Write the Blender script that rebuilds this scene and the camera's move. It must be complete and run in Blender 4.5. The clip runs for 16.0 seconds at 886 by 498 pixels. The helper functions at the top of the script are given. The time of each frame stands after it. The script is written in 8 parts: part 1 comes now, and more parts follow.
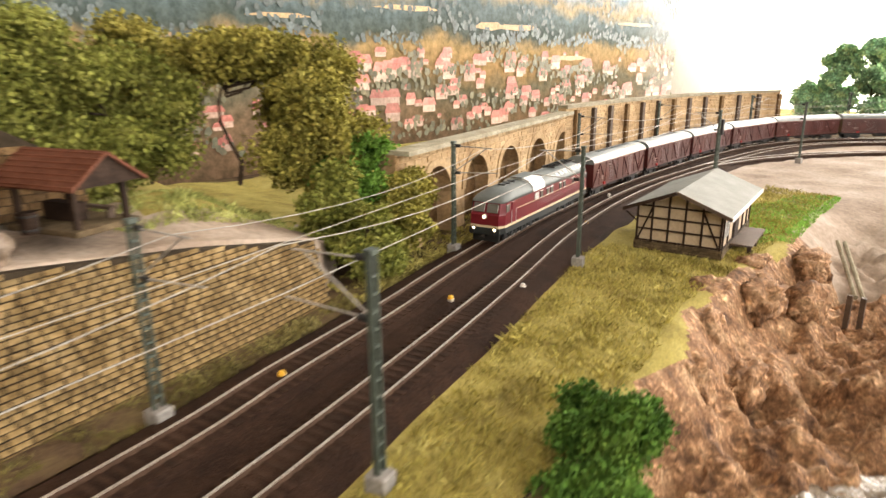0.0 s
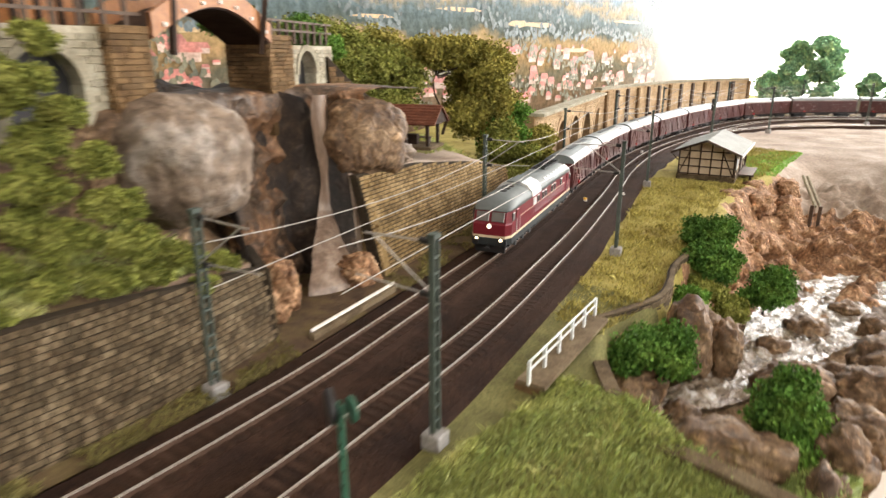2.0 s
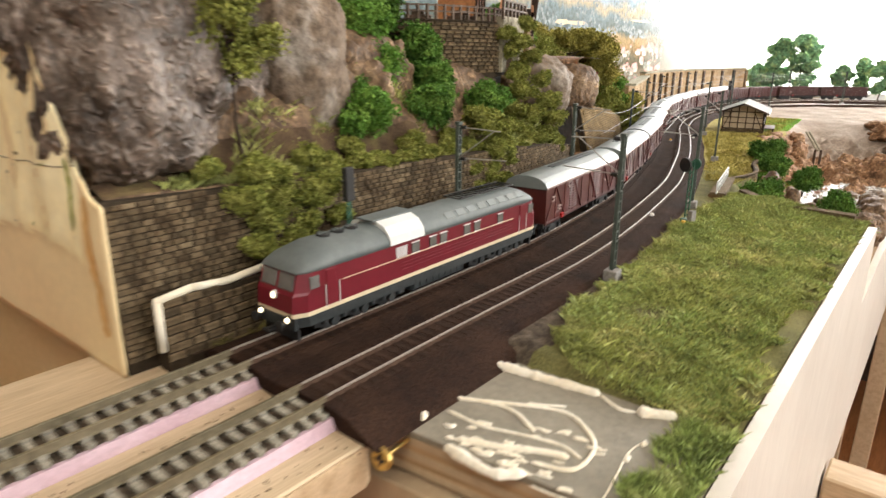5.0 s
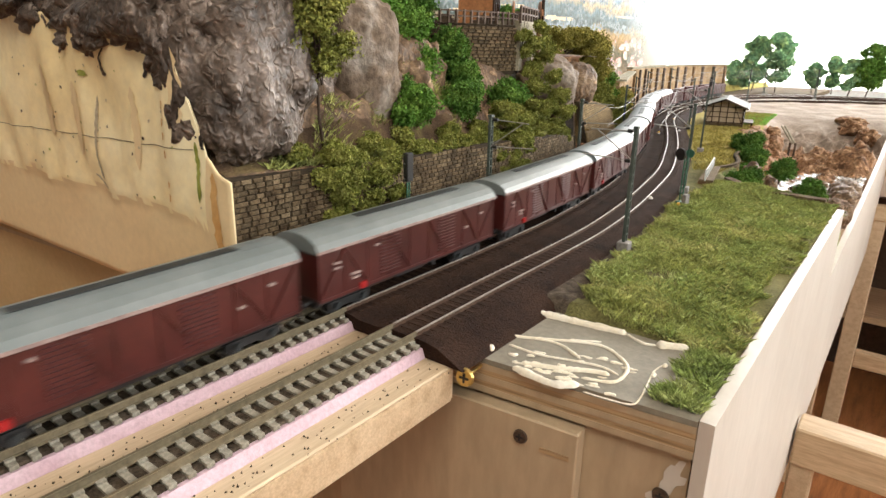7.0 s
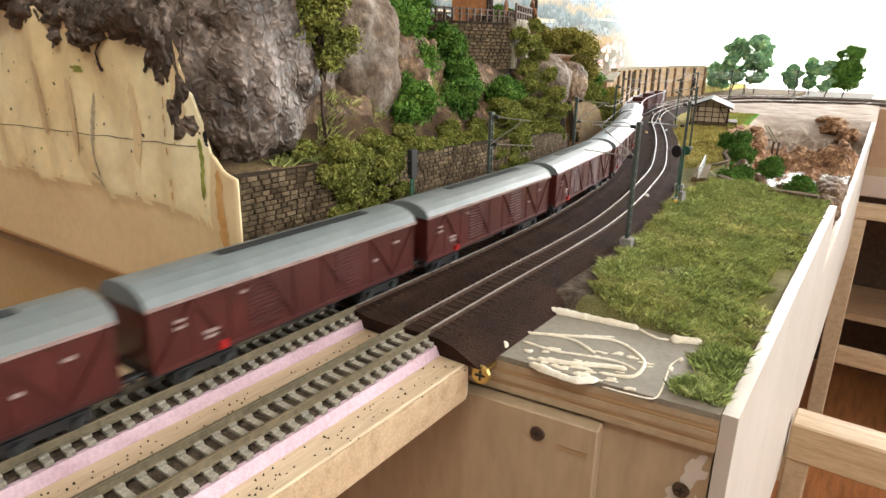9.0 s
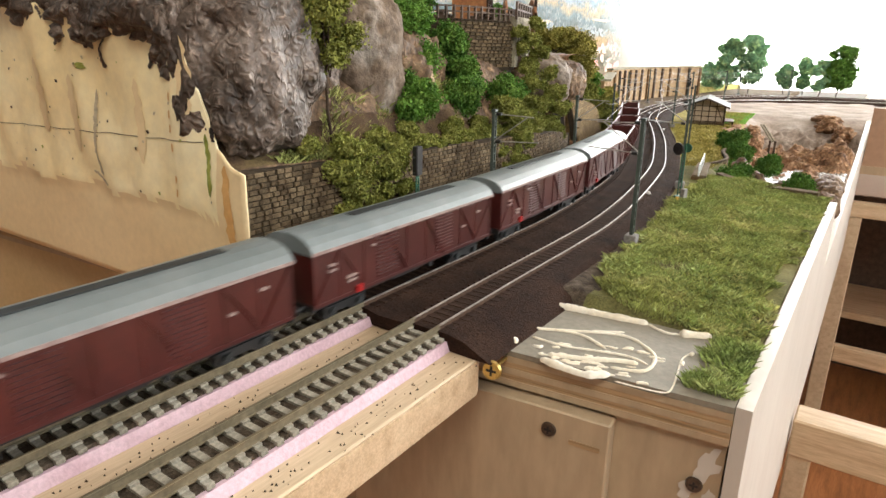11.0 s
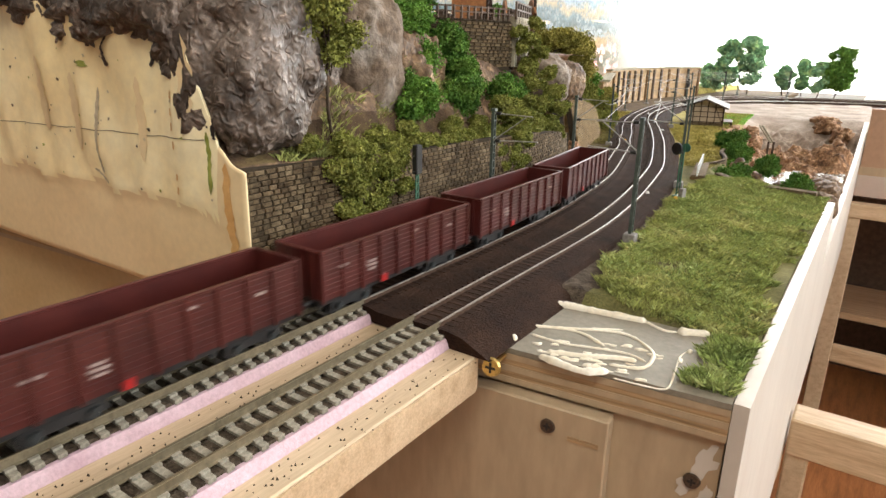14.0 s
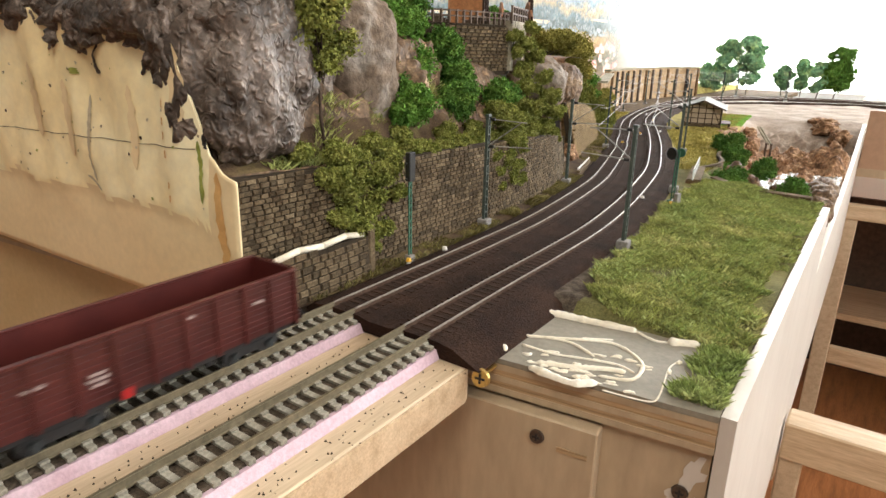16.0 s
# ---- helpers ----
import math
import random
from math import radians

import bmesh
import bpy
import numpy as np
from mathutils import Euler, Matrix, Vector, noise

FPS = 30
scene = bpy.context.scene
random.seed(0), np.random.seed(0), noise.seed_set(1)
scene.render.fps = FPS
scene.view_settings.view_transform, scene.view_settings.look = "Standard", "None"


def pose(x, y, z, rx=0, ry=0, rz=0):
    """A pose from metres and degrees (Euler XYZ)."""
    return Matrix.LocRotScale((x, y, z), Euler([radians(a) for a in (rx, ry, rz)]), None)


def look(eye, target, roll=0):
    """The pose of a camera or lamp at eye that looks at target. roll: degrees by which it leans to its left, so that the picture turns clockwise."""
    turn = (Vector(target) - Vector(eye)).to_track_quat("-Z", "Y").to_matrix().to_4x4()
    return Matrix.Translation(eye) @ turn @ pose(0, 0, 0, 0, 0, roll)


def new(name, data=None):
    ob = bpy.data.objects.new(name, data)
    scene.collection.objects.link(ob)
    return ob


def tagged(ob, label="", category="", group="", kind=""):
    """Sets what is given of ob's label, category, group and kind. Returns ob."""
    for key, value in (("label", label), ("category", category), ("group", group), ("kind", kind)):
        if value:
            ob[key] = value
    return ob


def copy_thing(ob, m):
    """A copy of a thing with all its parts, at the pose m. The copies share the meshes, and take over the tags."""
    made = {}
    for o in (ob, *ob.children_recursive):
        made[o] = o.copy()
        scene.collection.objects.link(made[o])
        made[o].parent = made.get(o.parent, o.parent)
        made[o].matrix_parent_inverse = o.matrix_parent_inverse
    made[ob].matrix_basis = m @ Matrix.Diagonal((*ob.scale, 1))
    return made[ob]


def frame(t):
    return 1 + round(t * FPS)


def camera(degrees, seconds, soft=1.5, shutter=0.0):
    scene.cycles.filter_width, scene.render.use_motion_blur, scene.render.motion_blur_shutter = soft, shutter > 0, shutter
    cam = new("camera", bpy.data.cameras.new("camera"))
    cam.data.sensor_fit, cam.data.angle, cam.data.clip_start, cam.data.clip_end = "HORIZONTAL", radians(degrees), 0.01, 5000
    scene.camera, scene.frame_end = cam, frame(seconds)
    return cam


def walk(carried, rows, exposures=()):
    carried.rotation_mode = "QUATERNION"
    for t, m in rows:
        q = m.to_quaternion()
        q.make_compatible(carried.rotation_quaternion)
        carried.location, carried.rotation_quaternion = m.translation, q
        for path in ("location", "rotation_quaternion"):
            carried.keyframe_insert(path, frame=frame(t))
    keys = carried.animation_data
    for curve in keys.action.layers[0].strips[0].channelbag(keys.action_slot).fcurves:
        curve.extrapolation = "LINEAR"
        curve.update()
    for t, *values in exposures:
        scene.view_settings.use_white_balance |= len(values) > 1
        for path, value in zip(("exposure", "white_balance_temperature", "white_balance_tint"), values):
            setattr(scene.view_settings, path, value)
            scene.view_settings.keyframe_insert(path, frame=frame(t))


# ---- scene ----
# ---------------------------------------------------------------- camera
cam = camera(70.0, 16.0, shutter=0.5)
PATH = [
    (0, (-0.003, 0.055, 0.153), (-1.381, 1.395, -0.402), -0.5),
    (0.5, (0.011, -0.036, 0.158), (-1.331, 1.337, -0.403), -0.7),
    (1, (0.021, -0.122, 0.154), (-1.285, 1.28, -0.418), -0.5),
    (1.5, (0.041, -0.213, 0.154), (-1.257, 1.194, -0.426), -0.6),
    (2, (0.065, -0.301, 0.16), (-1.216, 1.118, -0.429), -0.1),
    (2.5, (0.083, -0.4, 0.16), (-1.187, 1.029, -0.428), 0.1),
    (3, (0.093, -0.475, 0.159), (-1.166, 0.963, -0.43), -0.1),
    (3.5, (0.093, -0.542, 0.155), (-1.158, 0.905, -0.43), -0.2),
    (4, (0.098, -0.6, 0.151), (-1.152, 0.851, -0.427), -0.5),
    (4.5, (0.099, -0.68, 0.132), (-1.135, 0.782, -0.45), -0.1),
    (5, (0.097, -0.754, 0.14), (-1.112, 0.724, -0.453), 0.3),
    (5.2, (0.102, -0.781, 0.141), (-1.106, 0.699, -0.452), 0.1),
    (7.3, (0.107, -0.842, 0.149), (-1.032, 0.681, -0.471), 1.1),
    (7.5, (0.106, -0.843, 0.148), (-1.023, 0.69, -0.465), 1.0),
    (8, (0.106, -0.844, 0.148), (-1.017, 0.694, -0.462), 0.9),
    (8.5, (0.099, -0.845, 0.146), (-1.013, 0.701, -0.466), 1.1),
    (9, (0.091, -0.848, 0.143), (-1.014, 0.705, -0.465), 1.0),
    (11.5, (0.084, -0.852, 0.139), (-1.005, 0.713, -0.464), 0.9),
    (12, (0.086, -0.85, 0.14), (-1.002, 0.716, -0.465), 0.9),
    (12.5, (0.086, -0.85, 0.139), (-1.002, 0.717, -0.461), 0.9),
    (13, (0.084, -0.853, 0.138), (-1.004, 0.714, -0.462), 0.9),
    (13.5, (0.083, -0.854, 0.139), (-1.003, 0.714, -0.462), 0.9),
    (14, (0.085, -0.854, 0.138), (-1.004, 0.713, -0.462), 1.0),
    (14.5, (0.087, -0.851, 0.141), (-0.999, 0.716, -0.464), 1.0),
    (15, (0.09, -0.85, 0.143), (-0.995, 0.718, -0.462), 1.1),
    (15.5, (0.092, -0.849, 0.144), (-0.996, 0.716, -0.46), 1.0),
    (16, (0.088, -0.85, 0.145), (-0.998, 0.715, -0.463), 1.2),
]
walk(cam, [(t, look(eye, target, roll)) for t, eye, target, roll in PATH], exposures=[(0.0, 0.05, 7200, 12), (1.5, 0.06, 6750, 11), (3.0, 0.1, 6600, 10), (5.0, 0.02, 6600, 9), (9.0, -0.02, 6350, 8), (16.0, 0.0, 6350, 8)])

# ---------------------------------------------------------------- world and light
world = bpy.data.worlds.new("daylight")
scene.world = world
world.use_nodes = True
sky = world.node_tree.nodes.new("ShaderNodeTexSky")
sky.sky_type, sky.sun_disc = "NISHITA", False
sky.sun_elevation, sky.sun_rotation = radians(40), radians(60)
world.node_tree.nodes["Background"].inputs["Strength"].default_value = 0.1
world.node_tree.links.new(sky.outputs["Color"], world.node_tree.nodes["Background"].inputs["Color"])


def area(name, eye, target, sx, sy, watts, color):
    lamp = bpy.data.lights.new(name, "AREA")
    lamp.shape, lamp.size, lamp.size_y, lamp.energy, lamp.color = "RECTANGLE", sx, sy, watts, color
    ob = new(name, lamp)
    ob.matrix_world = look(eye, target)
    return ob


area("window_light_east", (2.45, 0.35, 0.95), (-0.2, 0.0, 0.0), 3.6, 1.3, 80.0, (1.0, 0.96, 0.90))
area("window_light_north", (0.55, 3.3, 0.80), (0.1, 0.0, 0.0), 3.1, 1.5, 140.0, (1.0, 0.98, 0.95))
# added fill light for faces turned to -y; no lamp fitting stands there
area("ceiling_lamp_light", (0.5, -1.5, 1.6), (0.0, -0.6, 0.0), 1.2, 0.6, 24.0, (1.0, 0.90, 0.76))


# ---------------------------------------------------------------- materials
def ramp(nt, fac, stops):
    node = nt.nodes.new("ShaderNodeValToRGB")
    el = node.color_ramp.elements
    while len(el) < len(stops):
        el.new(0.5)
    for e, (p, c) in zip(el, stops):
        e.position, e.color = p, (*c, 1)
    nt.links.new(fac, node.inputs[0])
    return node.outputs[0]


def noise_tex(nt, vec, scale, detail=4.0, rough=0.55, dist=0.0, ridged=False):
    n = nt.nodes.new("ShaderNodeTexNoise")
    if ridged:
        n.noise_type = "RIDGED_MULTIFRACTAL"
    n.inputs["Scale"].default_value, n.inputs["Detail"].default_value = scale, detail
    n.inputs["Roughness"].default_value, n.inputs["Distortion"].default_value = rough, dist
    nt.links.new(vec, n.inputs["Vector"])
    return n.outputs["Fac"]


def mixc(nt, fac, a, b, mode="MIX"):
    m = nt.nodes.new("ShaderNodeMix")
    m.data_type, m.blend_type = "RGBA", mode
    for sock, v in ((m.inputs["Factor"], fac), (m.inputs["A"], a), (m.inputs["B"], b)):
        if isinstance(v, (int, float)):
            sock.default_value = v
        elif isinstance(v, tuple):
            sock.default_value = (*v, 1)
        else:
            nt.links.new(v, sock)
    return m.outputs["Result"]


def coords(nt, stretch=(1, 1, 1)):
    tc = nt.nodes.new("ShaderNodeTexCoord")
    mp = nt.nodes.new("ShaderNodeMapping")
    mp.inputs["Scale"].default_value = stretch
    nt.links.new(tc.outputs["Object"], mp.inputs["Vector"])
    return mp.outputs["Vector"]


def mat(name, cols, scale=60.0, rough=0.8, metal=0.0, fine=6.0, bump=0.3, depth=0.001, stretch=(1, 1, 1), vary=0.0, island=0.0, spec=0.4, grain=0.25, crag=0.0):
    """Colours in a coarse noise, darkened and lightened by a fine one; vary: by object; island: by loose piece."""
    if rough >= 0.75:
        spec = min(spec, 0.12)
    m = bpy.data.materials.new(name)
    m.use_nodes = True
    nt = m.node_tree
    b = nt.nodes["Principled BSDF"]
    v = coords(nt, stretch)
    coarse = noise_tex(nt, v, scale, 5.0, 0.6)
    fineo = noise_tex(nt, v, scale * fine, 4.0, 0.6)
    n = len(cols)
    stops = [(0.32 + 0.36 * i / max(1, n - 1), c) for i, c in enumerate(cols)]
    col = ramp(nt, coarse, stops) if n > 1 else None
    base = col if col else cols[0]
    dark = ramp(nt, fineo, [(0.3, (1 - grain,) * 3), (0.7, (1 + grain,) * 3)])
    out = mixc(nt, 1.0, base, dark, "MULTIPLY")
    for amount, kind in ((vary, "obj"), (island, "isl")):
        if amount:
            if kind == "obj":
                src = nt.nodes.new("ShaderNodeObjectInfo").outputs["Random"]
            else:
                src = nt.nodes.new("ShaderNodeNewGeometry").outputs["Random Per Island"]
            out = mixc(nt, 1.0, out, ramp(nt, src, [(0.0, (1 - amount,) * 3), (0.5, (1.0, 0.97, 0.93)), (1.0, (1 + amount,) * 3)]), "MULTIPLY")
    nt.links.new(out, b.inputs["Base Color"])
    b.inputs["Roughness"].default_value, b.inputs["Metallic"].default_value = rough, metal
    b.inputs["Specular IOR Level"].default_value = spec
    if crag:
        creases = noise_tex(nt, v, crag, 6.0, 0.55, 0.6, True)
        # crease shade painted in: hollows of the bump dark, ridges pale
        out = mixc(nt, 1.0, out, ramp(nt, creases, [(0.0, (0.42, 0.40, 0.39)), (0.45, (0.95, 0.95, 0.95)), (1.0, (1.6, 1.58, 1.55))]), "MULTIPLY")
        wrinkle = noise_tex(nt, v, crag * 0.9, 3.0, 0.6, 1.6)
        line = ramp(nt, wrinkle, [(0.47, (0, 0, 0)), (0.495, (0.5, 0.5, 0.5)), (0.505, (0.5, 0.5, 0.5)), (0.53, (0, 0, 0))])
        pale = mixc(nt, 1.0, out, (2.2, 2.2, 2.25), "MULTIPLY")
        out = mixc(nt, line, out, pale)
        nt.links.new(out, b.inputs["Base Color"])
        fineo = creases
    if bump:
        bp = nt.nodes.new("ShaderNodeBump")
        bp.inputs["Strength"].default_value, bp.inputs["Distance"].default_value = bump, depth
        nt.links.new(fineo, bp.inputs["Height"])
        nt.links.new(bp.outputs["Normal"], b.inputs["Normal"])
    return m


def glow(name, color, strength):
    m = bpy.data.materials.new(name)
    m.use_nodes = True
    b = m.node_tree.nodes["Principled BSDF"]
    b.inputs["Base Color"].default_value = (*color, 1)
    b.inputs["Emission Color"].default_value = (*color, 1)
    b.inputs["Emission Strength"].default_value = strength
    return m


M = {
    "ballast": mat("ballast", [(0.016, 0.008, 0.006), (0.028, 0.014, 0.009), (0.041, 0.021, 0.013)], 40, 0.95, fine=18, bump=0.9, depth=0.0012, grain=0.45),
    "ballast_grey": mat("ballast_grey", [(0.06, 0.055, 0.042), (0.10, 0.095, 0.07), (0.15, 0.14, 0.105)], 90, 0.95, fine=9, bump=0.8, depth=0.001, island=0.4),
    "soil": mat("soil", [(0.05, 0.032, 0.022), (0.09, 0.06, 0.035), (0.13, 0.10, 0.045)], 50, 0.95, fine=14, bump=0.7),
    "grass_ground": mat("grass_ground", [(0.095, 0.088, 0.036), (0.135, 0.130, 0.050), (0.18, 0.165, 0.065)], 34, 0.95, fine=20, bump=0.8, grain=0.4),
    "dry_grass": mat("dry_grass", [(0.198, 0.16, 0.05), (0.308, 0.259, 0.077), (0.374, 0.319, 0.11)], 30, 0.95, fine=24, bump=0.8, grain=0.35),
    "plateau": mat("plateau", [(0.22, 0.165, 0.125), (0.31, 0.245, 0.195), (0.40, 0.330, 0.275)], 14, 0.85, fine=16, bump=0.5, grain=0.18),
    "rock_orange": mat("rock_orange", [(0.16, 0.09, 0.055), (0.47, 0.27, 0.15), (0.68, 0.46, 0.28)], 60, 0.8, fine=6, bump=1.0, depth=0.003, grain=0.5, crag=130),
    "rock_brown": mat("rock_brown", [(0.095, 0.054, 0.03), (0.243, 0.151, 0.081), (0.419, 0.288, 0.167)], 48, 0.7, fine=7, bump=1.0, depth=0.003, grain=0.45, crag=120),
    "rock_grey": mat("rock_grey", [(0.077, 0.058, 0.047), (0.196, 0.152, 0.121), (0.393, 0.32, 0.271)], 36, 0.5, fine=7, bump=1.0, depth=0.004, grain=0.45, crag=190),
    "rock_light": mat("rock_light", [(0.095, 0.066, 0.046), (0.185, 0.140, 0.105), (0.350, 0.315, 0.280)], 26, 0.75, fine=6, bump=0.9, depth=0.0025, grain=0.4),
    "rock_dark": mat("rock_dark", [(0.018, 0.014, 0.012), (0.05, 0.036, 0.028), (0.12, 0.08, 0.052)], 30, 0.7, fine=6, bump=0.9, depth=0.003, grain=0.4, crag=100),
    "rock_gorge": mat("rock_gorge", [(0.063, 0.046, 0.036), (0.155, 0.109, 0.078), (0.165, 0.112, 0.075), (0.36, 0.195, 0.10), (0.50, 0.32, 0.20)], 17, 0.6, fine=9, bump=1.0, depth=0.003, grain=0.45, crag=110),
    "bed_brown": mat("bed_brown", [(0.13, 0.08, 0.045), (0.29, 0.19, 0.11), (0.42, 0.30, 0.19)], 60, 0.8, fine=8, bump=0.9, depth=0.002, grain=0.4),
    "stone_ochre": mat("stone_ochre", [(0.145, 0.097, 0.042), (0.246, 0.172, 0.082), (0.315, 0.231, 0.122)], 60, 0.85, fine=9, bump=0.6, vary=0.25, grain=0.3),
    "stone_ochre_rest": mat("stone_ochre_rest", [(0.145, 0.097, 0.042), (0.246, 0.172, 0.082), (0.315, 0.231, 0.122)], 60, 0.85, fine=9, bump=0.6, island=0.25, grain=0.3),
    "blade_lawn": mat("blade_lawn", [(0.22, 0.44, 0.09), (0.32, 0.58, 0.13)], 40, 0.8, bump=0, island=0.25, grain=0.2),
    "stone": mat("stone", [(0.060, 0.042, 0.025), (0.112, 0.083, 0.050), (0.155, 0.120, 0.076)], 70, 0.85, fine=9, bump=0.6, vary=0.4, grain=0.3),
    "stone_rest": mat("stone_rest", [(0.060, 0.042, 0.025), (0.112, 0.083, 0.050), (0.155, 0.120, 0.076)], 70, 0.85, fine=9, bump=0.6, island=0.4, grain=0.3),
    "stone_brown": mat("stone_brown", [(0.072, 0.042, 0.02), (0.137, 0.085, 0.041), (0.173, 0.112, 0.059)], 70, 0.85, fine=9, bump=0.6, island=0.35, grain=0.3),
    "stone_pale": mat("stone_pale", [(0.20, 0.18, 0.13), (0.29, 0.265, 0.20), (0.36, 0.335, 0.265)], 60, 0.85, fine=9, bump=0.5, island=0.2),
    "stone_sand": mat("stone_sand", [(0.30, 0.20, 0.11), (0.42, 0.30, 0.175), (0.50, 0.37, 0.23)], 24, 0.85, fine=12, bump=0.4, island=0.15),
    "mortar": mat("mortar", [(0.027, 0.02, 0.013), (0.048, 0.036, 0.024)], 60, 0.95),
    "blade_verge": mat("blade_verge", [(0.095, 0.082, 0.030), (0.160, 0.140, 0.048), (0.24, 0.215, 0.085)], 26, 0.85, bump=0, island=0.5, grain=0.2),
    "foam_orange": mat("foam_orange", [(0.60, 0.34, 0.12), (0.70, 0.44, 0.18)], 30, 0.6, fine=8, bump=0.1, grain=0.1),
    "foam_smear": mat("foam_smear", [(0.42, 0.36, 0.25), (0.52, 0.45, 0.32)], 60, 0.6, fine=8, bump=0.1, grain=0.15),
    "rail_steel": mat("rail_steel", [(0.465, 0.42, 0.375), (0.57, 0.525, 0.48)], 40, 0.34, metal=0.55, bump=0, grain=0.1),
    "rail_rust": mat("rail_rust", [(0.055, 0.03, 0.02), (0.09, 0.055, 0.038)], 90, 0.8, bump=0.2),
    "rail_old": mat("rail_old", [(0.15, 0.125, 0.08), (0.21, 0.175, 0.115)], 60, 0.5, metal=0.3, bump=0.1),
    "rail_brass": mat("rail_brass", [(0.259, 0.223, 0.144), (0.36, 0.317, 0.216)], 40, 0.35, metal=0.85, bump=0, grain=0.1),
    "sleeper_wood": mat("sleeper_wood", [(0.026, 0.014, 0.009), (0.042, 0.023, 0.015)], 80, 0.85, fine=8, vary=0.3),
    "sleeper_wood_rest": mat("sleeper_wood_rest", [(0.026, 0.014, 0.009), (0.042, 0.023, 0.015)], 80, 0.85, fine=8, island=0.3),
    "sleeper_concrete": mat("sleeper_concrete", [(0.21, 0.20, 0.165), (0.31, 0.295, 0.25)], 90, 0.8, fine=8, vary=0.12),
    "cinder": mat("cinder", [(0.03, 0.022, 0.016), (0.075, 0.058, 0.042), (0.13, 0.105, 0.08)], 140, 0.95, fine=6, bump=0.9, grain=0.4),
    "pink_foam": mat("pink_foam", [(0.52, 0.37, 0.43), (0.62, 0.47, 0.54)], 60, 0.8, fine=9, bump=0.4, grain=0.12),
    "pine": mat("pine", [(0.46, 0.345, 0.22), (0.54, 0.42, 0.28), (0.60, 0.475, 0.325)], 18, 0.55, fine=8, bump=0.15, stretch=(6, 0.5, 6), grain=0.1),
    "pine_x": mat("pine_x", [(0.44, 0.315, 0.19), (0.54, 0.40, 0.255), (0.60, 0.46, 0.305)], 16, 0.55, fine=8, bump=0.15, stretch=(0.5, 6, 6), grain=0.12),
    "plywood_edge": mat("plywood_edge", [(0.20, 0.125, 0.062), (0.44, 0.30, 0.165), (0.30, 0.195, 0.10)], 20, 0.7, fine=5, bump=0.3, stretch=(0.3, 0.3, 16), grain=0.2),
    "plywood": mat("plywood", [(0.38, 0.285, 0.182), (0.46, 0.36, 0.24)], 9, 0.5, fine=14, bump=0.1, stretch=(1, 1, 0.25), grain=0.1),
    "board_paint": mat("board_paint", [(0.19, 0.17, 0.13), (0.25, 0.225, 0.175)], 22, 0.6, fine=12, bump=0.3, grain=0.14),
    "panel_white": mat("panel_white", [(0.56, 0.515, 0.455), (0.63, 0.59, 0.53)], 9, 0.5, fine=14, bump=0.1, stretch=(1, 1, 0.4), grain=0.05),
    "putty": mat("putty", [(0.74, 0.66, 0.50), (0.82, 0.78, 0.68)], 60, 0.5, fine=7, bump=0.4, grain=0.12),
    "foam_cream": mat("foam_cream", [(0.80, 0.64, 0.34), (0.90, 0.76, 0.45), (0.92, 0.84, 0.58)], 9, 0.55, fine=12, bump=0.25, grain=0.08),
    "foam_pale": mat("foam_pale", [(0.74, 0.575, 0.33), (0.80, 0.64, 0.385)], 9, 0.6, fine=20, bump=0.1, grain=0.05),
    "foam_tan": mat("foam_tan", [(0.50, 0.36, 0.18), (0.56, 0.42, 0.23)], 9, 0.6, fine=20, bump=0.1, grain=0.06),
    "water": mat("water", [(0.068, 0.046, 0.028), (0.162, 0.118, 0.074), (0.272, 0.218, 0.164), (0.629, 0.622, 0.599)], 75, 0.10, fine=3, bump=1.0, depth=0.004, spec=0.9, grain=0.2),
    "waterfall": mat("waterfall", [(0.105, 0.064, 0.042), (0.225, 0.155, 0.110), (0.36, 0.285, 0.225)], 40, 0.3, fine=6, bump=0.6, stretch=(3, 3, 0.5), spec=0.7),
    "loco_red": mat("loco_red", [(0.120, 0.006, 0.014), (0.145, 0.008, 0.018)], 30, 0.34, fine=10, bump=0, grain=0.05, spec=0.5),
    "loco_roof": mat("loco_roof", [(0.105, 0.122, 0.122), (0.135, 0.155, 0.155)], 40, 0.58, bump=0.05, grain=0.08),
    "loco_hatch": mat("loco_hatch", [(0.60, 0.61, 0.60), (0.66, 0.67, 0.66)], 40, 0.4, bump=0, grain=0.05),
    "cream": mat("cream", [(0.594, 0.486, 0.324), (0.648, 0.54, 0.378)], 60, 0.5, bump=0, grain=0.05),
    "loco_frame": mat("loco_frame", [(0.017, 0.021, 0.022), (0.026, 0.03, 0.032)], 60, 0.5, bump=0.1),
    "black_metal": mat("black_metal", [(0.010, 0.010, 0.011), (0.026, 0.025, 0.025)], 80, 0.5, bump=0.1),
    "glass_dark": mat("glass_dark", [(0.10, 0.095, 0.09), (0.16, 0.155, 0.15)], 40, 0.08, bump=0, spec=0.8, grain=0.05),
    "wagon_red": mat("wagon_red", [(0.048, 0.009, 0.008), (0.066, 0.013, 0.011), (0.082, 0.017, 0.014)], 40, 0.33, fine=10, bump=0.05, vary=0.12, grain=0.12, spec=0.6),
    "wagon_inside": mat("wagon_inside", [(0.075, 0.014, 0.013), (0.10, 0.02, 0.017)], 40, 0.6, fine=10, bump=0.08),
    "wagon_roof": mat("wagon_roof", [(0.135, 0.162, 0.168), (0.175, 0.200, 0.206)], 40, 0.38, bump=0.04, grain=0.06, vary=0.06),
    "sign_white": mat("sign_white", [(0.66, 0.62, 0.58), (0.74, 0.70, 0.66)], 90, 0.6, bump=0),
    "lettering": mat("lettering", [(0.24, 0.17, 0.16), (0.32, 0.24, 0.22)], 90, 0.6, bump=0),
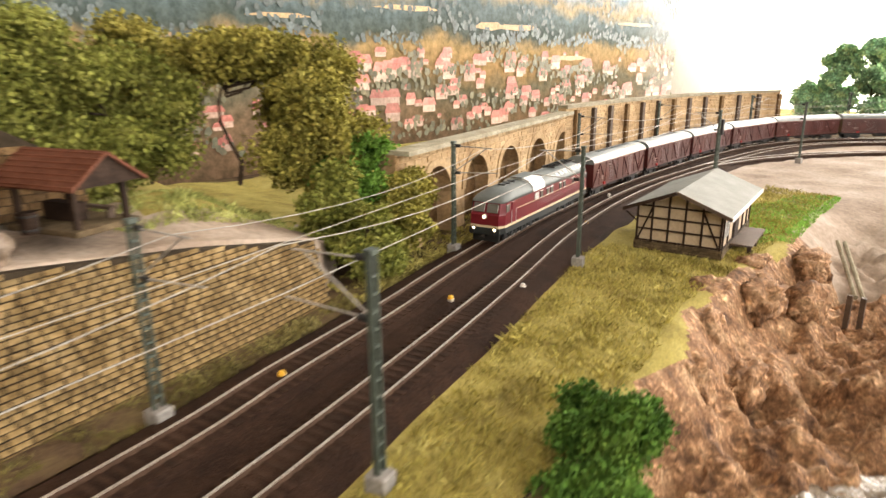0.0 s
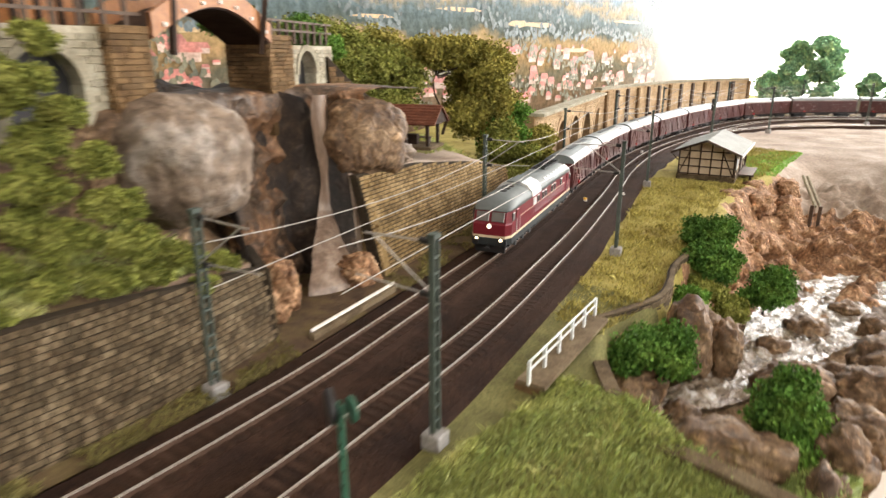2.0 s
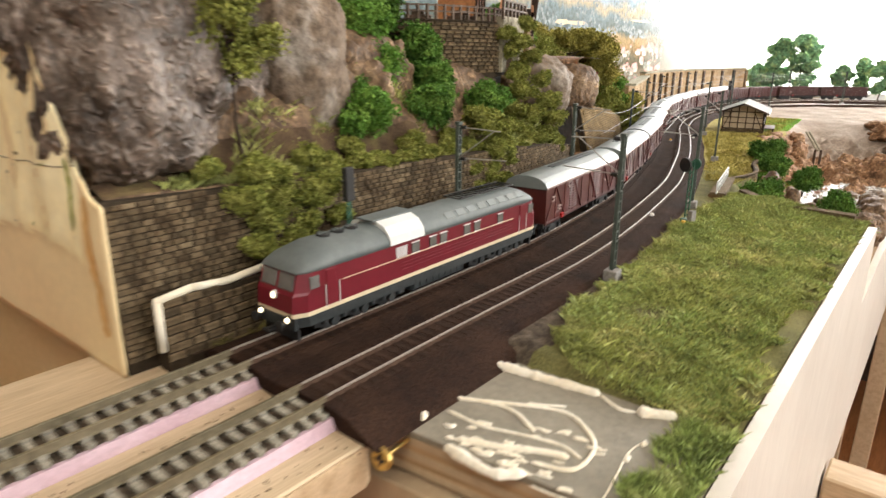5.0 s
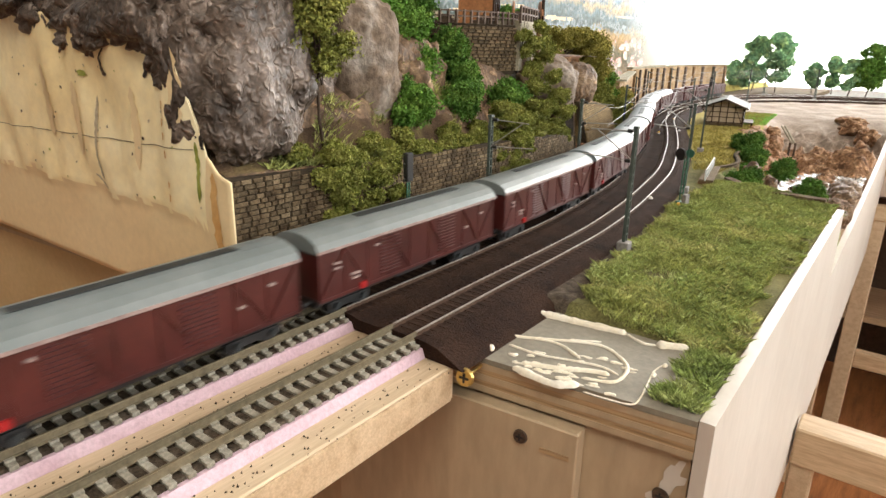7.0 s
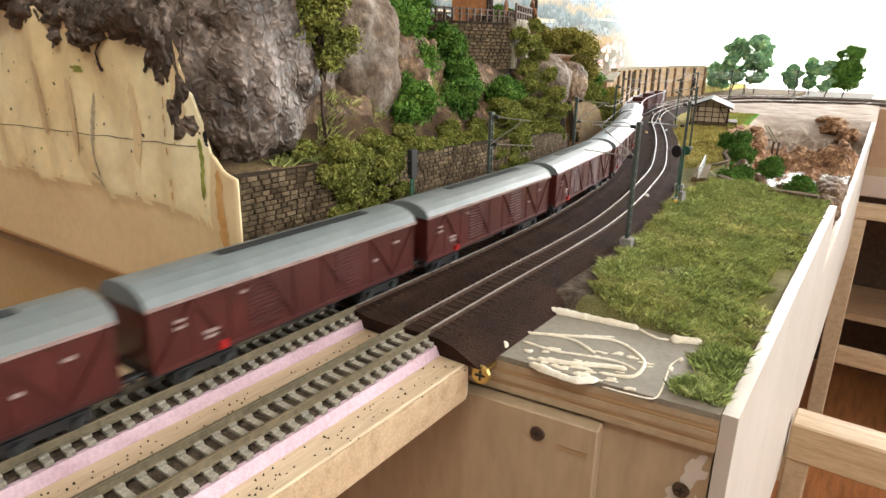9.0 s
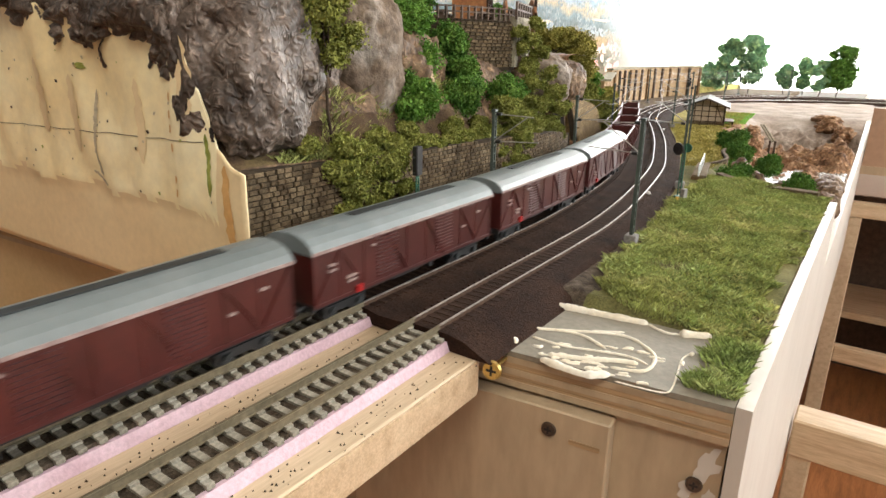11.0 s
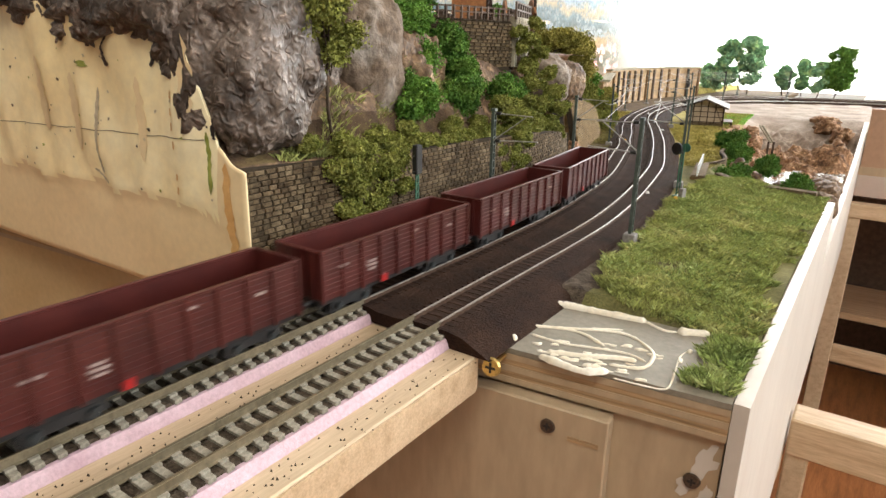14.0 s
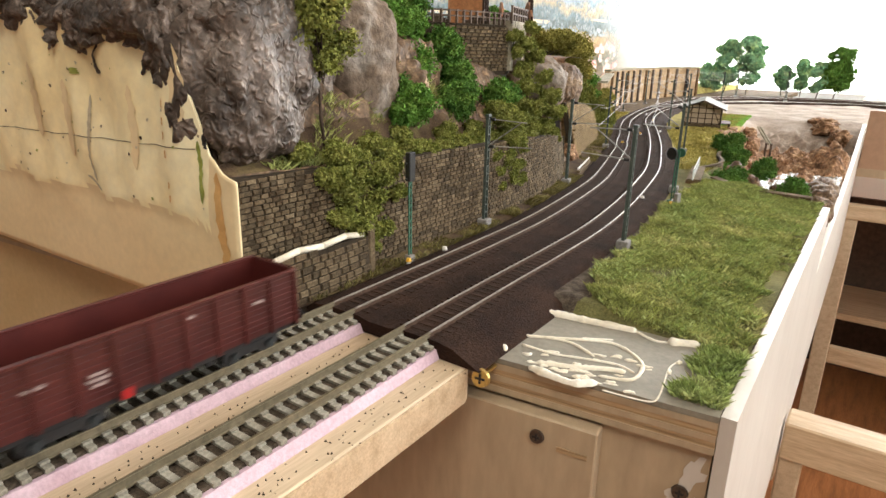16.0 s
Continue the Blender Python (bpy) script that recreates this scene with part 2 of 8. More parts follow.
    "tail_red": mat("tail_red", [(0.303, 0.011, 0.011), (0.341, 0.017, 0.017)], 90, 0.4, bump=0),
    "mast_green": mat("mast_green", [(0.045, 0.06, 0.05), (0.075, 0.095, 0.08)], 120, 0.55, bump=0.1),
    "mast_bright": mat("mast_bright", [(0.03, 0.10, 0.065), (0.045, 0.14, 0.09)], 120, 0.5, bump=0.1),
    "concrete": mat("concrete", [(0.20, 0.19, 0.18), (0.29, 0.275, 0.26)], 120, 0.85, fine=6, bump=0.3),
    "wire": mat("wire", [(0.36, 0.34, 0.31), (0.46, 0.44, 0.41)], 60, 0.45, metal=0.3, bump=0),
    "yellow": mat("yellow", [(0.75, 0.40, 0.03), (0.85, 0.50, 0.06)], 90, 0.5, bump=0),
    "plaster": mat("plaster", [(0.42, 0.33, 0.235), (0.52, 0.425, 0.315)], 60, 0.8, fine=8, bump=0.2, grain=0.1),
    "timber": mat("timber", [(0.022, 0.013, 0.009), (0.045, 0.028, 0.02)], 90, 0.75, fine=6),
    "roof_grey": mat("roof_grey", [(0.143, 0.149, 0.134), (0.192, 0.198, 0.182)], 50, 0.7, fine=12, bump=0.4, grain=0.15),
    "roof_red": mat("roof_red", [(0.111, 0.042, 0.025), (0.17, 0.068, 0.043)], 90, 0.8, fine=7, bump=0.4, island=0.2),
    "wood_brown": mat("wood_brown", [(0.06, 0.038, 0.026), (0.11, 0.075, 0.052)], 60, 0.7, fine=8),
    "wood_orange": mat("wood_orange", [(0.25, 0.10, 0.035), (0.34, 0.15, 0.055)], 40, 0.6, fine=8, bump=0.2),
    "white_rail": mat("white_rail", [(0.62, 0.66, 0.66), (0.72, 0.75, 0.75)], 90, 0.5, bump=0.1),
    "leaf_dark": mat("leaf_dark", [(0.042, 0.104, 0.021), (0.086, 0.186, 0.035), (0.157, 0.267, 0.053)], 60, 0.85, bump=0, island=0.45, grain=0.25),
    "leaf_bright": mat("leaf_bright", [(0.069, 0.16, 0.027), (0.115, 0.24, 0.041), (0.184, 0.304, 0.061)], 60, 0.85, bump=0, island=0.4, grain=0.25),
    "leaf_olive": mat("leaf_olive", [(0.115, 0.135, 0.03), (0.205, 0.225, 0.052), (0.32, 0.33, 0.095)], 60, 0.85, bump=0, island=0.4, grain=0.25),
    "leaf_autumn": mat("leaf_autumn", [(0.15, 0.145, 0.034), (0.27, 0.25, 0.06), (0.42, 0.37, 0.10)], 50, 0.85, bump=0, island=0.4, grain=0.25),
    # the window's back light is painted into these leaves as a pale green
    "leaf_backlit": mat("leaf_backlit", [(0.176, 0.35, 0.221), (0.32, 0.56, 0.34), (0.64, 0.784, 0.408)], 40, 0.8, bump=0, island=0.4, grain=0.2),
    "leaf_red": mat("leaf_red", [(0.35, 0.04, 0.02), (0.5, 0.09, 0.03)], 60, 0.85, bump=0, island=0.3),
    "blade": mat("blade", [(0.200, 0.225, 0.075), (0.330, 0.365, 0.120), (0.520, 0.510, 0.220)], 26, 0.8, bump=0, island=0.5, grain=0.2),
    "blade_green": mat("blade_green", [(0.185, 0.245, 0.085), (0.300, 0.380, 0.130), (0.450, 0.500, 0.215)], 40, 0.8, bump=0, island=0.5, grain=0.2),
    "blade_dry": mat("blade_dry", [(0.26, 0.225, 0.065), (0.38, 0.335, 0.10), (0.48, 0.43, 0.16)], 30, 0.85, bump=0, island=0.5, grain=0.2),
    "bark": mat("bark", [(0.03, 0.02, 0.014), (0.07, 0.05, 0.036)], 90, 0.9, fine=6),
    "room_wall": mat("room_wall", [(0.42, 0.40, 0.37), (0.47, 0.445, 0.41)], 4, 0.8, fine=30, bump=0.05, grain=0.04),
    "ceiling_white": mat("ceiling_white", [(0.56, 0.55, 0.53), (0.62, 0.61, 0.59)], 4, 0.8, fine=30, bump=0.05, grain=0.03),
    "parquet": mat("parquet", [(0.22, 0.085, 0.035), (0.32, 0.13, 0.05), (0.38, 0.165, 0.07)], 12, 0.3, fine=6, bump=0.1, stretch=(5, 0.6, 1), grain=0.15, vary=0.25),
    "brass": mat("brass", [(0.55, 0.38, 0.12), (0.66, 0.48, 0.18)], 90, 0.3, metal=0.9, bump=0),
    "screw_steel": mat("screw_steel", [(0.10, 0.075, 0.06), (0.17, 0.13, 0.10)], 200, 0.4, metal=0.8, bump=0),
    "brown_panel": mat("brown_panel", [(0.36, 0.22, 0.14), (0.42, 0.27, 0.175)], 6, 0.6, fine=14, bump=0.1, grain=0.08),
    "daylight_sheet": glow("daylight_sheet", (1.0, 0.99, 0.97), 5.0),
    "lamp_warm": glow("lamp_warm", (1.0, 0.80, 0.52), 5.0),
}


# ---------------------------------------------------------------- mesh helpers
def link(name, bm, material, parent=None, label="", smooth=False):
    me = bpy.data.meshes.new(name)
    bm.to_mesh(me)
    bm.free()
    me.materials.append(M[material])
    if smooth:
        for p in me.polygons:
            p.use_smooth = True
    ob = new(name, me)
    if parent is not None:
        ob.parent = parent
    if label:
        ob["label"] = label
    return ob


part = link


def raw(name, verts, faces, material, parent=None, label="", smooth=False):
    me = bpy.data.meshes.new(name)
    me.from_pydata([tuple(map(float, v)) for v in verts], [], [tuple(map(int, f)) for f in faces])
    me.materials.append(M[material])
    if smooth:
        for p in me.polygons:
            p.use_smooth = True
    ob = new(name, me)
    if parent is not None:
        ob.parent = parent
    if label:
        ob["label"] = label
    return ob


def empty(name, label="", category="", group="", m=None, kind=""):
    ob = tagged(new(name), label, category, group, kind)
    ob.empty_display_size = 0.01
    if m is not None:
        ob.matrix_basis = m
    return ob


def box(bm, x0, x1, y0, y1, z0, z1, m=None, bevel=0.0):
    r = bmesh.ops.create_cube(bm, size=1.0)
    vs = r["verts"]
    mm = Matrix.Translation(((x0 + x1) / 2, (y0 + y1) / 2, (z0 + z1) / 2)) @ Matrix.Diagonal((x1 - x0, y1 - y0, z1 - z0, 1))
    if bevel:
        bmesh.ops.transform(bm, matrix=mm, verts=vs)
        es = list({e for v in vs for e in v.link_edges})
        r2 = bmesh.ops.bevel(bm, geom=es, offset=bevel, segments=1, affect="EDGES")
        if m is not None:
            bmesh.ops.transform(bm, matrix=m, verts=list({v for f in r2["faces"] for v in f.verts} | {v for v in vs if v.is_valid}))
        return
    bmesh.ops.transform(bm, matrix=(m @ mm) if m is not None else mm, verts=vs)


def boxes(*args, bevel=0.0):
    bm = bmesh.new()
    for a in args:
        box(bm, *a, bevel=bevel)
    return bm


def bar(bm, a, b, w, h=None, seg=0):
    """A straight bar from a to b: square, or round with seg sides."""
    a, b = Vector(a), Vector(b)
    d = b - a
    m = Matrix.Translation((a + b) / 2) @ d.to_track_quat("Z", "Y").to_matrix().to_4x4()
    if seg:
        r = bmesh.ops.create_cone(bm, cap_ends=True, segments=seg, radius1=w / 2, radius2=w / 2, depth=d.length)
        bmesh.ops.transform(bm, matrix=m, verts=r["verts"])
    else:
        r = bmesh.ops.create_cube(bm, size=1.0)
        bmesh.ops.transform(bm, matrix=m @ Matrix.Diagonal((w, h or w, d.length, 1)), verts=r["verts"])


def bars(*args, seg=0):
    bm = bmesh.new()
    for a in args:
        bar(bm, *a, seg=seg)
    return bm


def disc(bm, c, axis, r, depth, seg=16, r2=None):
    m = Matrix.Translation(c) @ Vector(axis).to_track_quat("Z", "Y").to_matrix().to_4x4()
    k = bmesh.ops.create_cone(bm, cap_ends=True, segments=seg, radius1=r, radius2=r if r2 is None else r2, depth=depth)
    bmesh.ops.transform(bm, matrix=m, verts=k["verts"])


def prism(bm, pts, y0, y1, axis="y"):
    """A closed outline in (x, z) drawn out along y (or in (y, z) along x)."""
    put = (lambda u, w, k: (u, k, w)) if axis == "y" else (lambda u, w, k: (k, u, w))
    a = [bm.verts.new(put(u, w, y0)) for u, w in pts]
    b = [bm.verts.new(put(u, w, y1)) for u, w in pts]
    n = len(pts)
    for i in range(n):
        bm.faces.new((a[i], a[(i + 1) % n], b[(i + 1) % n], b[i]))
    bm.faces.new(a)
    bm.faces.new(b)
    bmesh.ops.recalc_face_normals(bm, faces=bm.faces[:])


def smoothstep(a, b, x):
    t = np.clip((np.asarray(x, float) - a) / (b - a), 0, 1)
    return t * t * (3 - 2 * t)


def fbm(x, y, z, octaves=4):
    return noise.fractal(Vector((x, y, z)), 1.0, 2.0, octaves)


# ---------------------------------------------------------------- lines of the tracks
FAR_TRACK = [(-0.1545, -3.4), (-0.1545, -2), (-0.1545, -1), (-0.1544, -0.6), (-0.155, -0.45), (-0.1587, -0.34), (-0.1718, -0.22), (-0.1862, -0.13), (-0.2056, -0.051), (-0.2273, 0.03), (-0.2592, 0.145), (-0.2802, 0.204), (-0.312, 0.305), (-0.3491, 0.409), (-0.4002, 0.58), (-0.4395, 0.78), (-0.4652, 0.985), (-0.4789, 1.17), (-0.477, 1.33), (-0.455, 1.455), (-0.405, 1.565), (-0.315, 1.665), (-0.19, 1.735), (-0.04, 1.77), (0.15, 1.77), (0.6, 1.72), (1.35, 1.62)]
NEAR_TRACK = [(-0.0985, -3.4), (-0.0985, -2), (-0.0985, -1), (-0.0995, -0.7), (-0.1025, -0.52), (-0.1031, -0.42), (-0.1059, -0.34), (-0.1169, -0.24), (-0.1348, -0.13), (-0.1511, -0.045), (-0.169, 0.025), (-0.1912, 0.1), (-0.2215, 0.2), (-0.255, 0.3), (-0.2934, 0.41), (-0.3442, 0.55), (-0.3878, 0.71), (-0.4109, 0.85), (-0.4216, 1), (-0.4277, 1.17), (-0.424, 1.31), (-0.402, 1.43), (-0.352, 1.53), (-0.27, 1.62), (-0.165, 1.68), (-0.03, 1.715), (0.15, 1.715), (0.6, 1.665), (1.35, 1.565)]
SIDING = [(-0.425, 1.05), (-0.40, 1.18), (-0.345, 1.31), (-0.26, 1.42), (-0.12, 1.52), (0.1, 1.58), (0.5, 1.58), (1.35, 1.5)]


def dense(points, n=24):
    p = np.array(points, float)
    q = np.vstack([2 * p[0] - p[1], p, 2 * p[-1] - p[-2]])
    out = []
    for i in range(1, len(q) - 2):
        a, b, c, d = q[i - 1:i + 3]
        for k in range(n):
            u = k / n
            out.append(0.5 * (2 * b + (c - a) * u + (2 * a - 5 * b + 4 * c - d) * u * u + (3 * b - a - 3 * c + d) * u ** 3))
    out.append(p[-1])
    return np.array(out)


class Line:
    def __init__(self, points, n=24):
        self.p = dense(points, n)
        self.s = np.r_[0, np.cumsum(np.linalg.norm(np.diff(self.p, axis=0), axis=1))]
        self.length = float(self.s[-1])

    def at(self, s):
        return np.array([np.interp(s, self.s, self.p[:, 0]), np.interp(s, self.s, self.p[:, 1])])

    def way(self, s):
        s = min(max(s, 0.004), self.length - 0.004)
        d = self.at(s + 0.004) - self.at(s - 0.004)
        return d / np.linalg.norm(d)

    def side(self, s, off):
        """off to the right of the line's way (towards the table's edge for the tracks)."""
        w = self.way(s)
        return self.at(s) + off * np.array([w[1], -w[0]])

    def x_at(self, y):
        return np.interp(y, self.p[:, 1], self.p[:, 0])


far, near, siding = Line(FAR_TRACK), Line(NEAR_TRACK), Line(SIDING)
END = 2.803  # the tracks' length at which the layout's edge lies and the loose bridge begins


def ribbon(name, line, s0, s1, step, profile, material, parent=None, label="", smooth=False):
    """A cross-section (offset, z) swept along a line."""
    ss = np.arange(s0, s1 + step / 2, step)
    n = len(profile)
    verts, faces = [], []
    for s in ss:
        p, w = line.at(s), line.way(s)
        for o, z in profile:
            verts.append((p[0] + o * w[1], p[1] - o * w[0], z))
    for i in range(len(ss) - 1):
        for k in range(n - 1):
            a = i * n + k
            faces.append((a, a + n, a + n + 1, a + 1))
    faces.append(tuple(range(n)))
    faces.append(tuple(reversed(range((len(ss) - 1) * n, len(ss) * n))))
    return raw(name, verts, faces, material, parent, label, smooth)


# ---------------------------------------------------------------- room
def room():
    fl = tagged(link("floor", boxes((-2.6, 2.7, -3.8, 3.5, -0.93, -0.9)), "parquet"), "reddish-brown parquet floor of the room", "floor", kind="structure")
    tagged(link("ceiling", boxes((-2.6, 2.7, -3.8, 3.5, 1.7, 1.74)), "ceiling_white"), "plain white room ceiling", "ceiling", kind="structure")
    tagged(link("wall_west", boxes((-2.6, -2.5, -3.8, 3.5, -0.9, 1.7)), "room_wall"), "plain off-white room wall", "wall", kind="structure")
    tagged(link("wall_south", boxes((-2.5, 2.6, -3.8, -3.7, -0.9, 1.7)), "room_wall"), "plain off-white room wall", "wall", kind="structure")
    tagged(link("wall_north", boxes((-2.5, -2.4, 3.4, 3.5, -0.9, 1.7), (2.2, 2.6, 3.4, 3.5, -0.9, 1.7), (-2.4, 2.2, 3.4, 3.5, -0.9, -0.1), (-2.4, 2.2, 3.4, 3.5, 1.6, 1.7)), "room_wall"),
           "off-white wall round a wide window", "wall", kind="structure")
    tagged(link("wall_east", boxes((2.6, 2.7, -3.8, -1.6, -0.9, 1.7), (2.6, 2.7, 2.3, 3.5, -0.9, 1.7), (2.6, 2.7, -1.6, 2.3, -0.9, 0.25), (2.6, 2.7, -1.6, 2.3, 1.62, 1.7)), "room_wall"),
           "off-white wall round a wide window", "wall", kind="structure")
    w1 = empty("window_1", "wide window filled with blinding daylight", "window", kind="structure")
    part("window_frame", boxes((-2.4, 2.2, 3.42, 3.48, -0.1, -0.06), (-2.4, 2.2, 3.42, 3.48, 1.56, 1.6), (-2.4, -2.36, 3.42, 3.48, -0.06, 1.56), (2.16, 2.2, 3.42, 3.48, -0.06, 1.56)), "white_rail", w1)
    w2 = empty("window_2", "wide window with a white frame", "window", kind="structure")
    part("window_frame", boxes((2.62, 2.68, -1.6, 2.3, 0.25, 0.29), (2.62, 2.68, -1.6, 2.3, 1.58, 1.62), (2.62, 2.68, -1.6, -1.56, 0.29, 1.58), (2.62, 2.68, 2.26, 2.3, 0.29, 1.58)), "white_rail", w2)
    tagged(link("sky_backdrop", boxes((-3.4, 3.0, 3.9, 3.92, -0.6, 2.0)), "daylight_sheet"), "white overexposed daylight outside the window", "backdrop", kind="structure")


room()


# ---------------------------------------------------------------- ground of the layout
EDGE = np.array([(-0.62, 0.2), (-0.10, 0.2), (-0.075, 0.06), (-0.055, 0.0), (-0.04, -0.04), (-0.01, -0.082), (0.04, -0.104), (0.115, -0.1), (0.18, -0.12), (0.25, -0.127),
                 (0.30, -0.142), (0.377, -0.158), (0.459, -0.18), (0.65, -0.19), (0.835, -0.21), (1.1, -0.22), (2.4, -0.22)])


def table_x(y):
    """The layout's right edge, where the white side panel begins."""
    return 0.049 - 0.012 * (y + 0.57)


def ground_z(x, y):
    """Height of the open ground right of the tracks: flat shoulder, stream valley, cliff and bare plateau."""
    e = float(np.interp(y, EDGE[:, 0], EDGE[:, 1]))
    d = x - e
    depth = 0.058 * float(smoothstep(-0.09, 0.0, y)) * (1 - float(smoothstep(0.66, 0.98, y)))
    width = 0.012 + 0.05 * float(smoothstep(0.28, 0.42, y)) + 0.02 * (1 - float(smoothstep(-0.05, 0.02, y)))
    cut = float(smoothstep(0, 1, d / width))
    z = -0.0065 - depth * cut
    z -= 0.006 * float(smoothstep(-0.05, 0.05, x)) * (1 - float(smoothstep(-0.1, 0.0, y)))
    z += 0.0022 * fbm(x * 22, y * 22, 0.3, 3) * float(smoothstep(0.0, 0.02, x - float(near.x_at(y)) - 0.03))
    rough = cut * float(smoothstep(0.27, 0.36, y)) * (1 - float(smoothstep(0.75, 0.9, y)))
    if rough > 0:
        wx = x + 0.012 * noise.noise(Vector((x * 25, y * 25, 3)))
        ridge = noise.ridged_multi_fractal(Vector((wx * 34, y * 12, 1.7)), 1.0, 2.1, 5, 1.0, 2.0)
        z += rough * (0.014 * (ridge - 1.1) + 0.015 * fbm(x * 34, y * 34, 5.0, 5))
    # mound of the far bank, a green bank at the table's edge, the bed of the stream
    z += 0.042 * math.exp(-((x - 0.0) / 0.06) ** 2 - ((y - 0.53) / 0.075) ** 2) * float(smoothstep(0.0, 0.05, d))
    z += 0.030 * math.exp(-((x - 0.035) / 0.05) ** 2 - ((y + 0.0) / 0.06) ** 2) * float(smoothstep(-0.07, -0.03, y))
    z += 0.012 * math.exp(-((x - 0.045) / 0.03) ** 2 - ((y - 0.15) / 0.08) ** 2)
    if y < -0.495:
        t = float(smoothstep(-0.501, -0.494, y + 0.004 * noise.noise(Vector((x * 70, 3, 0)))))
        z = -0.0128 * (1 - t) + z * t
    if 0.0 < y < 0.75:
        z += 0.004 * fbm(x * 60, y * 60, 9.0, 3) * cut
    return z


def kind_of(x, y):
    e = float(np.interp(y, EDGE[:, 0], EDGE[:, 1]))
    d = x - e + 0.012 * noise.noise(Vector((x * 30, y * 30, 2)))
    if y < -0.30 and x - float(near.x_at(y)) < 0.050 + 0.016 * noise.noise(Vector((x * 55, y * 55, 6))) - 0.10 * (y + 0.50):
        return 6
    if d < 0.004:
        if y > 0.95 + 0.1 * noise.noise(Vector((x * 8, y * 8, 0))) or (y > 0.78 and x > -0.26):
            return 3
        return 1 if y > 0.1 else 0
    if y < 0.06 and x > -0.06 and ground_z(x, y) > -0.052:
        return 5
    if y > 0.72:
        return 3
    if y > 0.3:
        return 2
    return 2 if ground_z(x, y) > -0.05 else 4


def ground():
    step = 0.006
    ys = np.concatenate([np.arange(-0.514, 0.27, step), np.arange(0.27, 0.80, 0.0032), np.arange(0.80, 2.42, step)])
    xs = np.concatenate([np.arange(-0.72, -0.22, 0.006), np.arange(-0.22, 0.0585, 0.0034)])
    verts, faces, kinds = [], [], []
    index = {}
    for j, y in enumerate(ys):
        left = float(near.x_at(y)) + 0.018
        right = table_x(y)
        for i, x in enumerate(xs):
            if left - 0.006 <= x < right + 0.0034:
                index[i, j] = len(verts)
                x = min(x, right)
                verts.append((x, y, ground_z(x, y)))
            elif right + 0.0034 <= x < right + 0.0068 and -0.066 < y < 0.95:
                index[i, j] = len(verts)
                verts.append((right + 0.001 + 0.002 * noise.noise(Vector((y * 60, 1, 1))), y, -0.11))
    for (i, j), a in index.items():
        q = [index.get(k) for k in ((i + 1, j), (i + 1, j + 1), (i, j + 1))]
        if None not in q:
            faces.append((a, *q))
            kinds.append(kind_of(xs[i], ys[j]))
    ob = raw("ground", verts, faces, "grass_ground", smooth=True)
    for k in ("dry_grass", "rock_orange", "plateau", "bed_brown", "blade_green", "cinder"):
        ob.data.materials.append(M[k])
    ob.data.polygons.foreach_set("material_index", kinds)
    tagged(ob, "layout ground with grass, rocky stream valley and bare brown plateau", "ground", kind="structure")
    # the wide far end of the layout, flat and bare
    vs, fs = [], []
    gx, gy = np.arange(-0.02, 1.46, 0.04), np.arange(0.985, 2.45, 0.04)
    for y in gy:
        for x in gx:
            vs.append((x, y, -0.0105 + 0.003 * fbm(x * 5, y * 5, 1, 3)))
    n = len(gx)
    for j in range(len(gy) - 1):
        for i in range(n - 1):
            a = j * n + i
            fs.append((a, a + 1, a + n + 1, a + n))
    tagged(raw("ground_far", vs, fs, "plateau", smooth=True), "bare pale brown unfinished layout ground", "ground", kind="structure")
    # base sheet under the tracks and along the walls
    tagged(link("ground_base", boxes((-0.95, -0.14, -0.592, 0.0, -0.03, -0.0135), (-0.95, -0.20, 0.0, 0.3, -0.03, -0.0135), (-0.95, -0.28, 0.3, 2.42, -0.03, -0.0135)), "soil"), "brown layout base board under the tracks", "ground", kind="structure")


ground()

# verge between the walls and the far track, with dry grass
verge = ribbon("verge", far, 2.79, 5.2, 0.02, [(-0.10, -0.004), (-0.06, -0.0035), (-0.042, -0.004), (-0.028, -0.0062)], "soil")
tagged(verge, "brown and olive grassy verge along the track", "ground", kind="structure")
bed = ribbon("ballast_bed", far, END - 0.006, 6.5, 0.015, [(-0.034, -0.011), (-0.024, -0.0045), (-0.013, -0.0028), (0.013, -0.0028), (0.02, -0.0044), (0.035, -0.0044), (0.042, -0.0028), (0.068, -0.0028), (0.078, -0.0045), (0.095, -0.0125)], "ballast")
tagged(bed, "dark reddish-brown ballast bed under two tracks", "road", kind="structure")
bed2 = ribbon("ballast_bed_siding", siding, 0.0, siding.length, 0.02, [(-0.022, -0.0085), (-0.014, -0.0036), (0.014, -0.0036), (0.022, -0.0085)], "ballast")
tagged(bed2, "dark ballast bed of a siding", "road", kind="structure")


# ---------------------------------------------------------------- table
FRONT = (Vector((-0.205, -0.597)), Vector((0.0495, -0.572)))


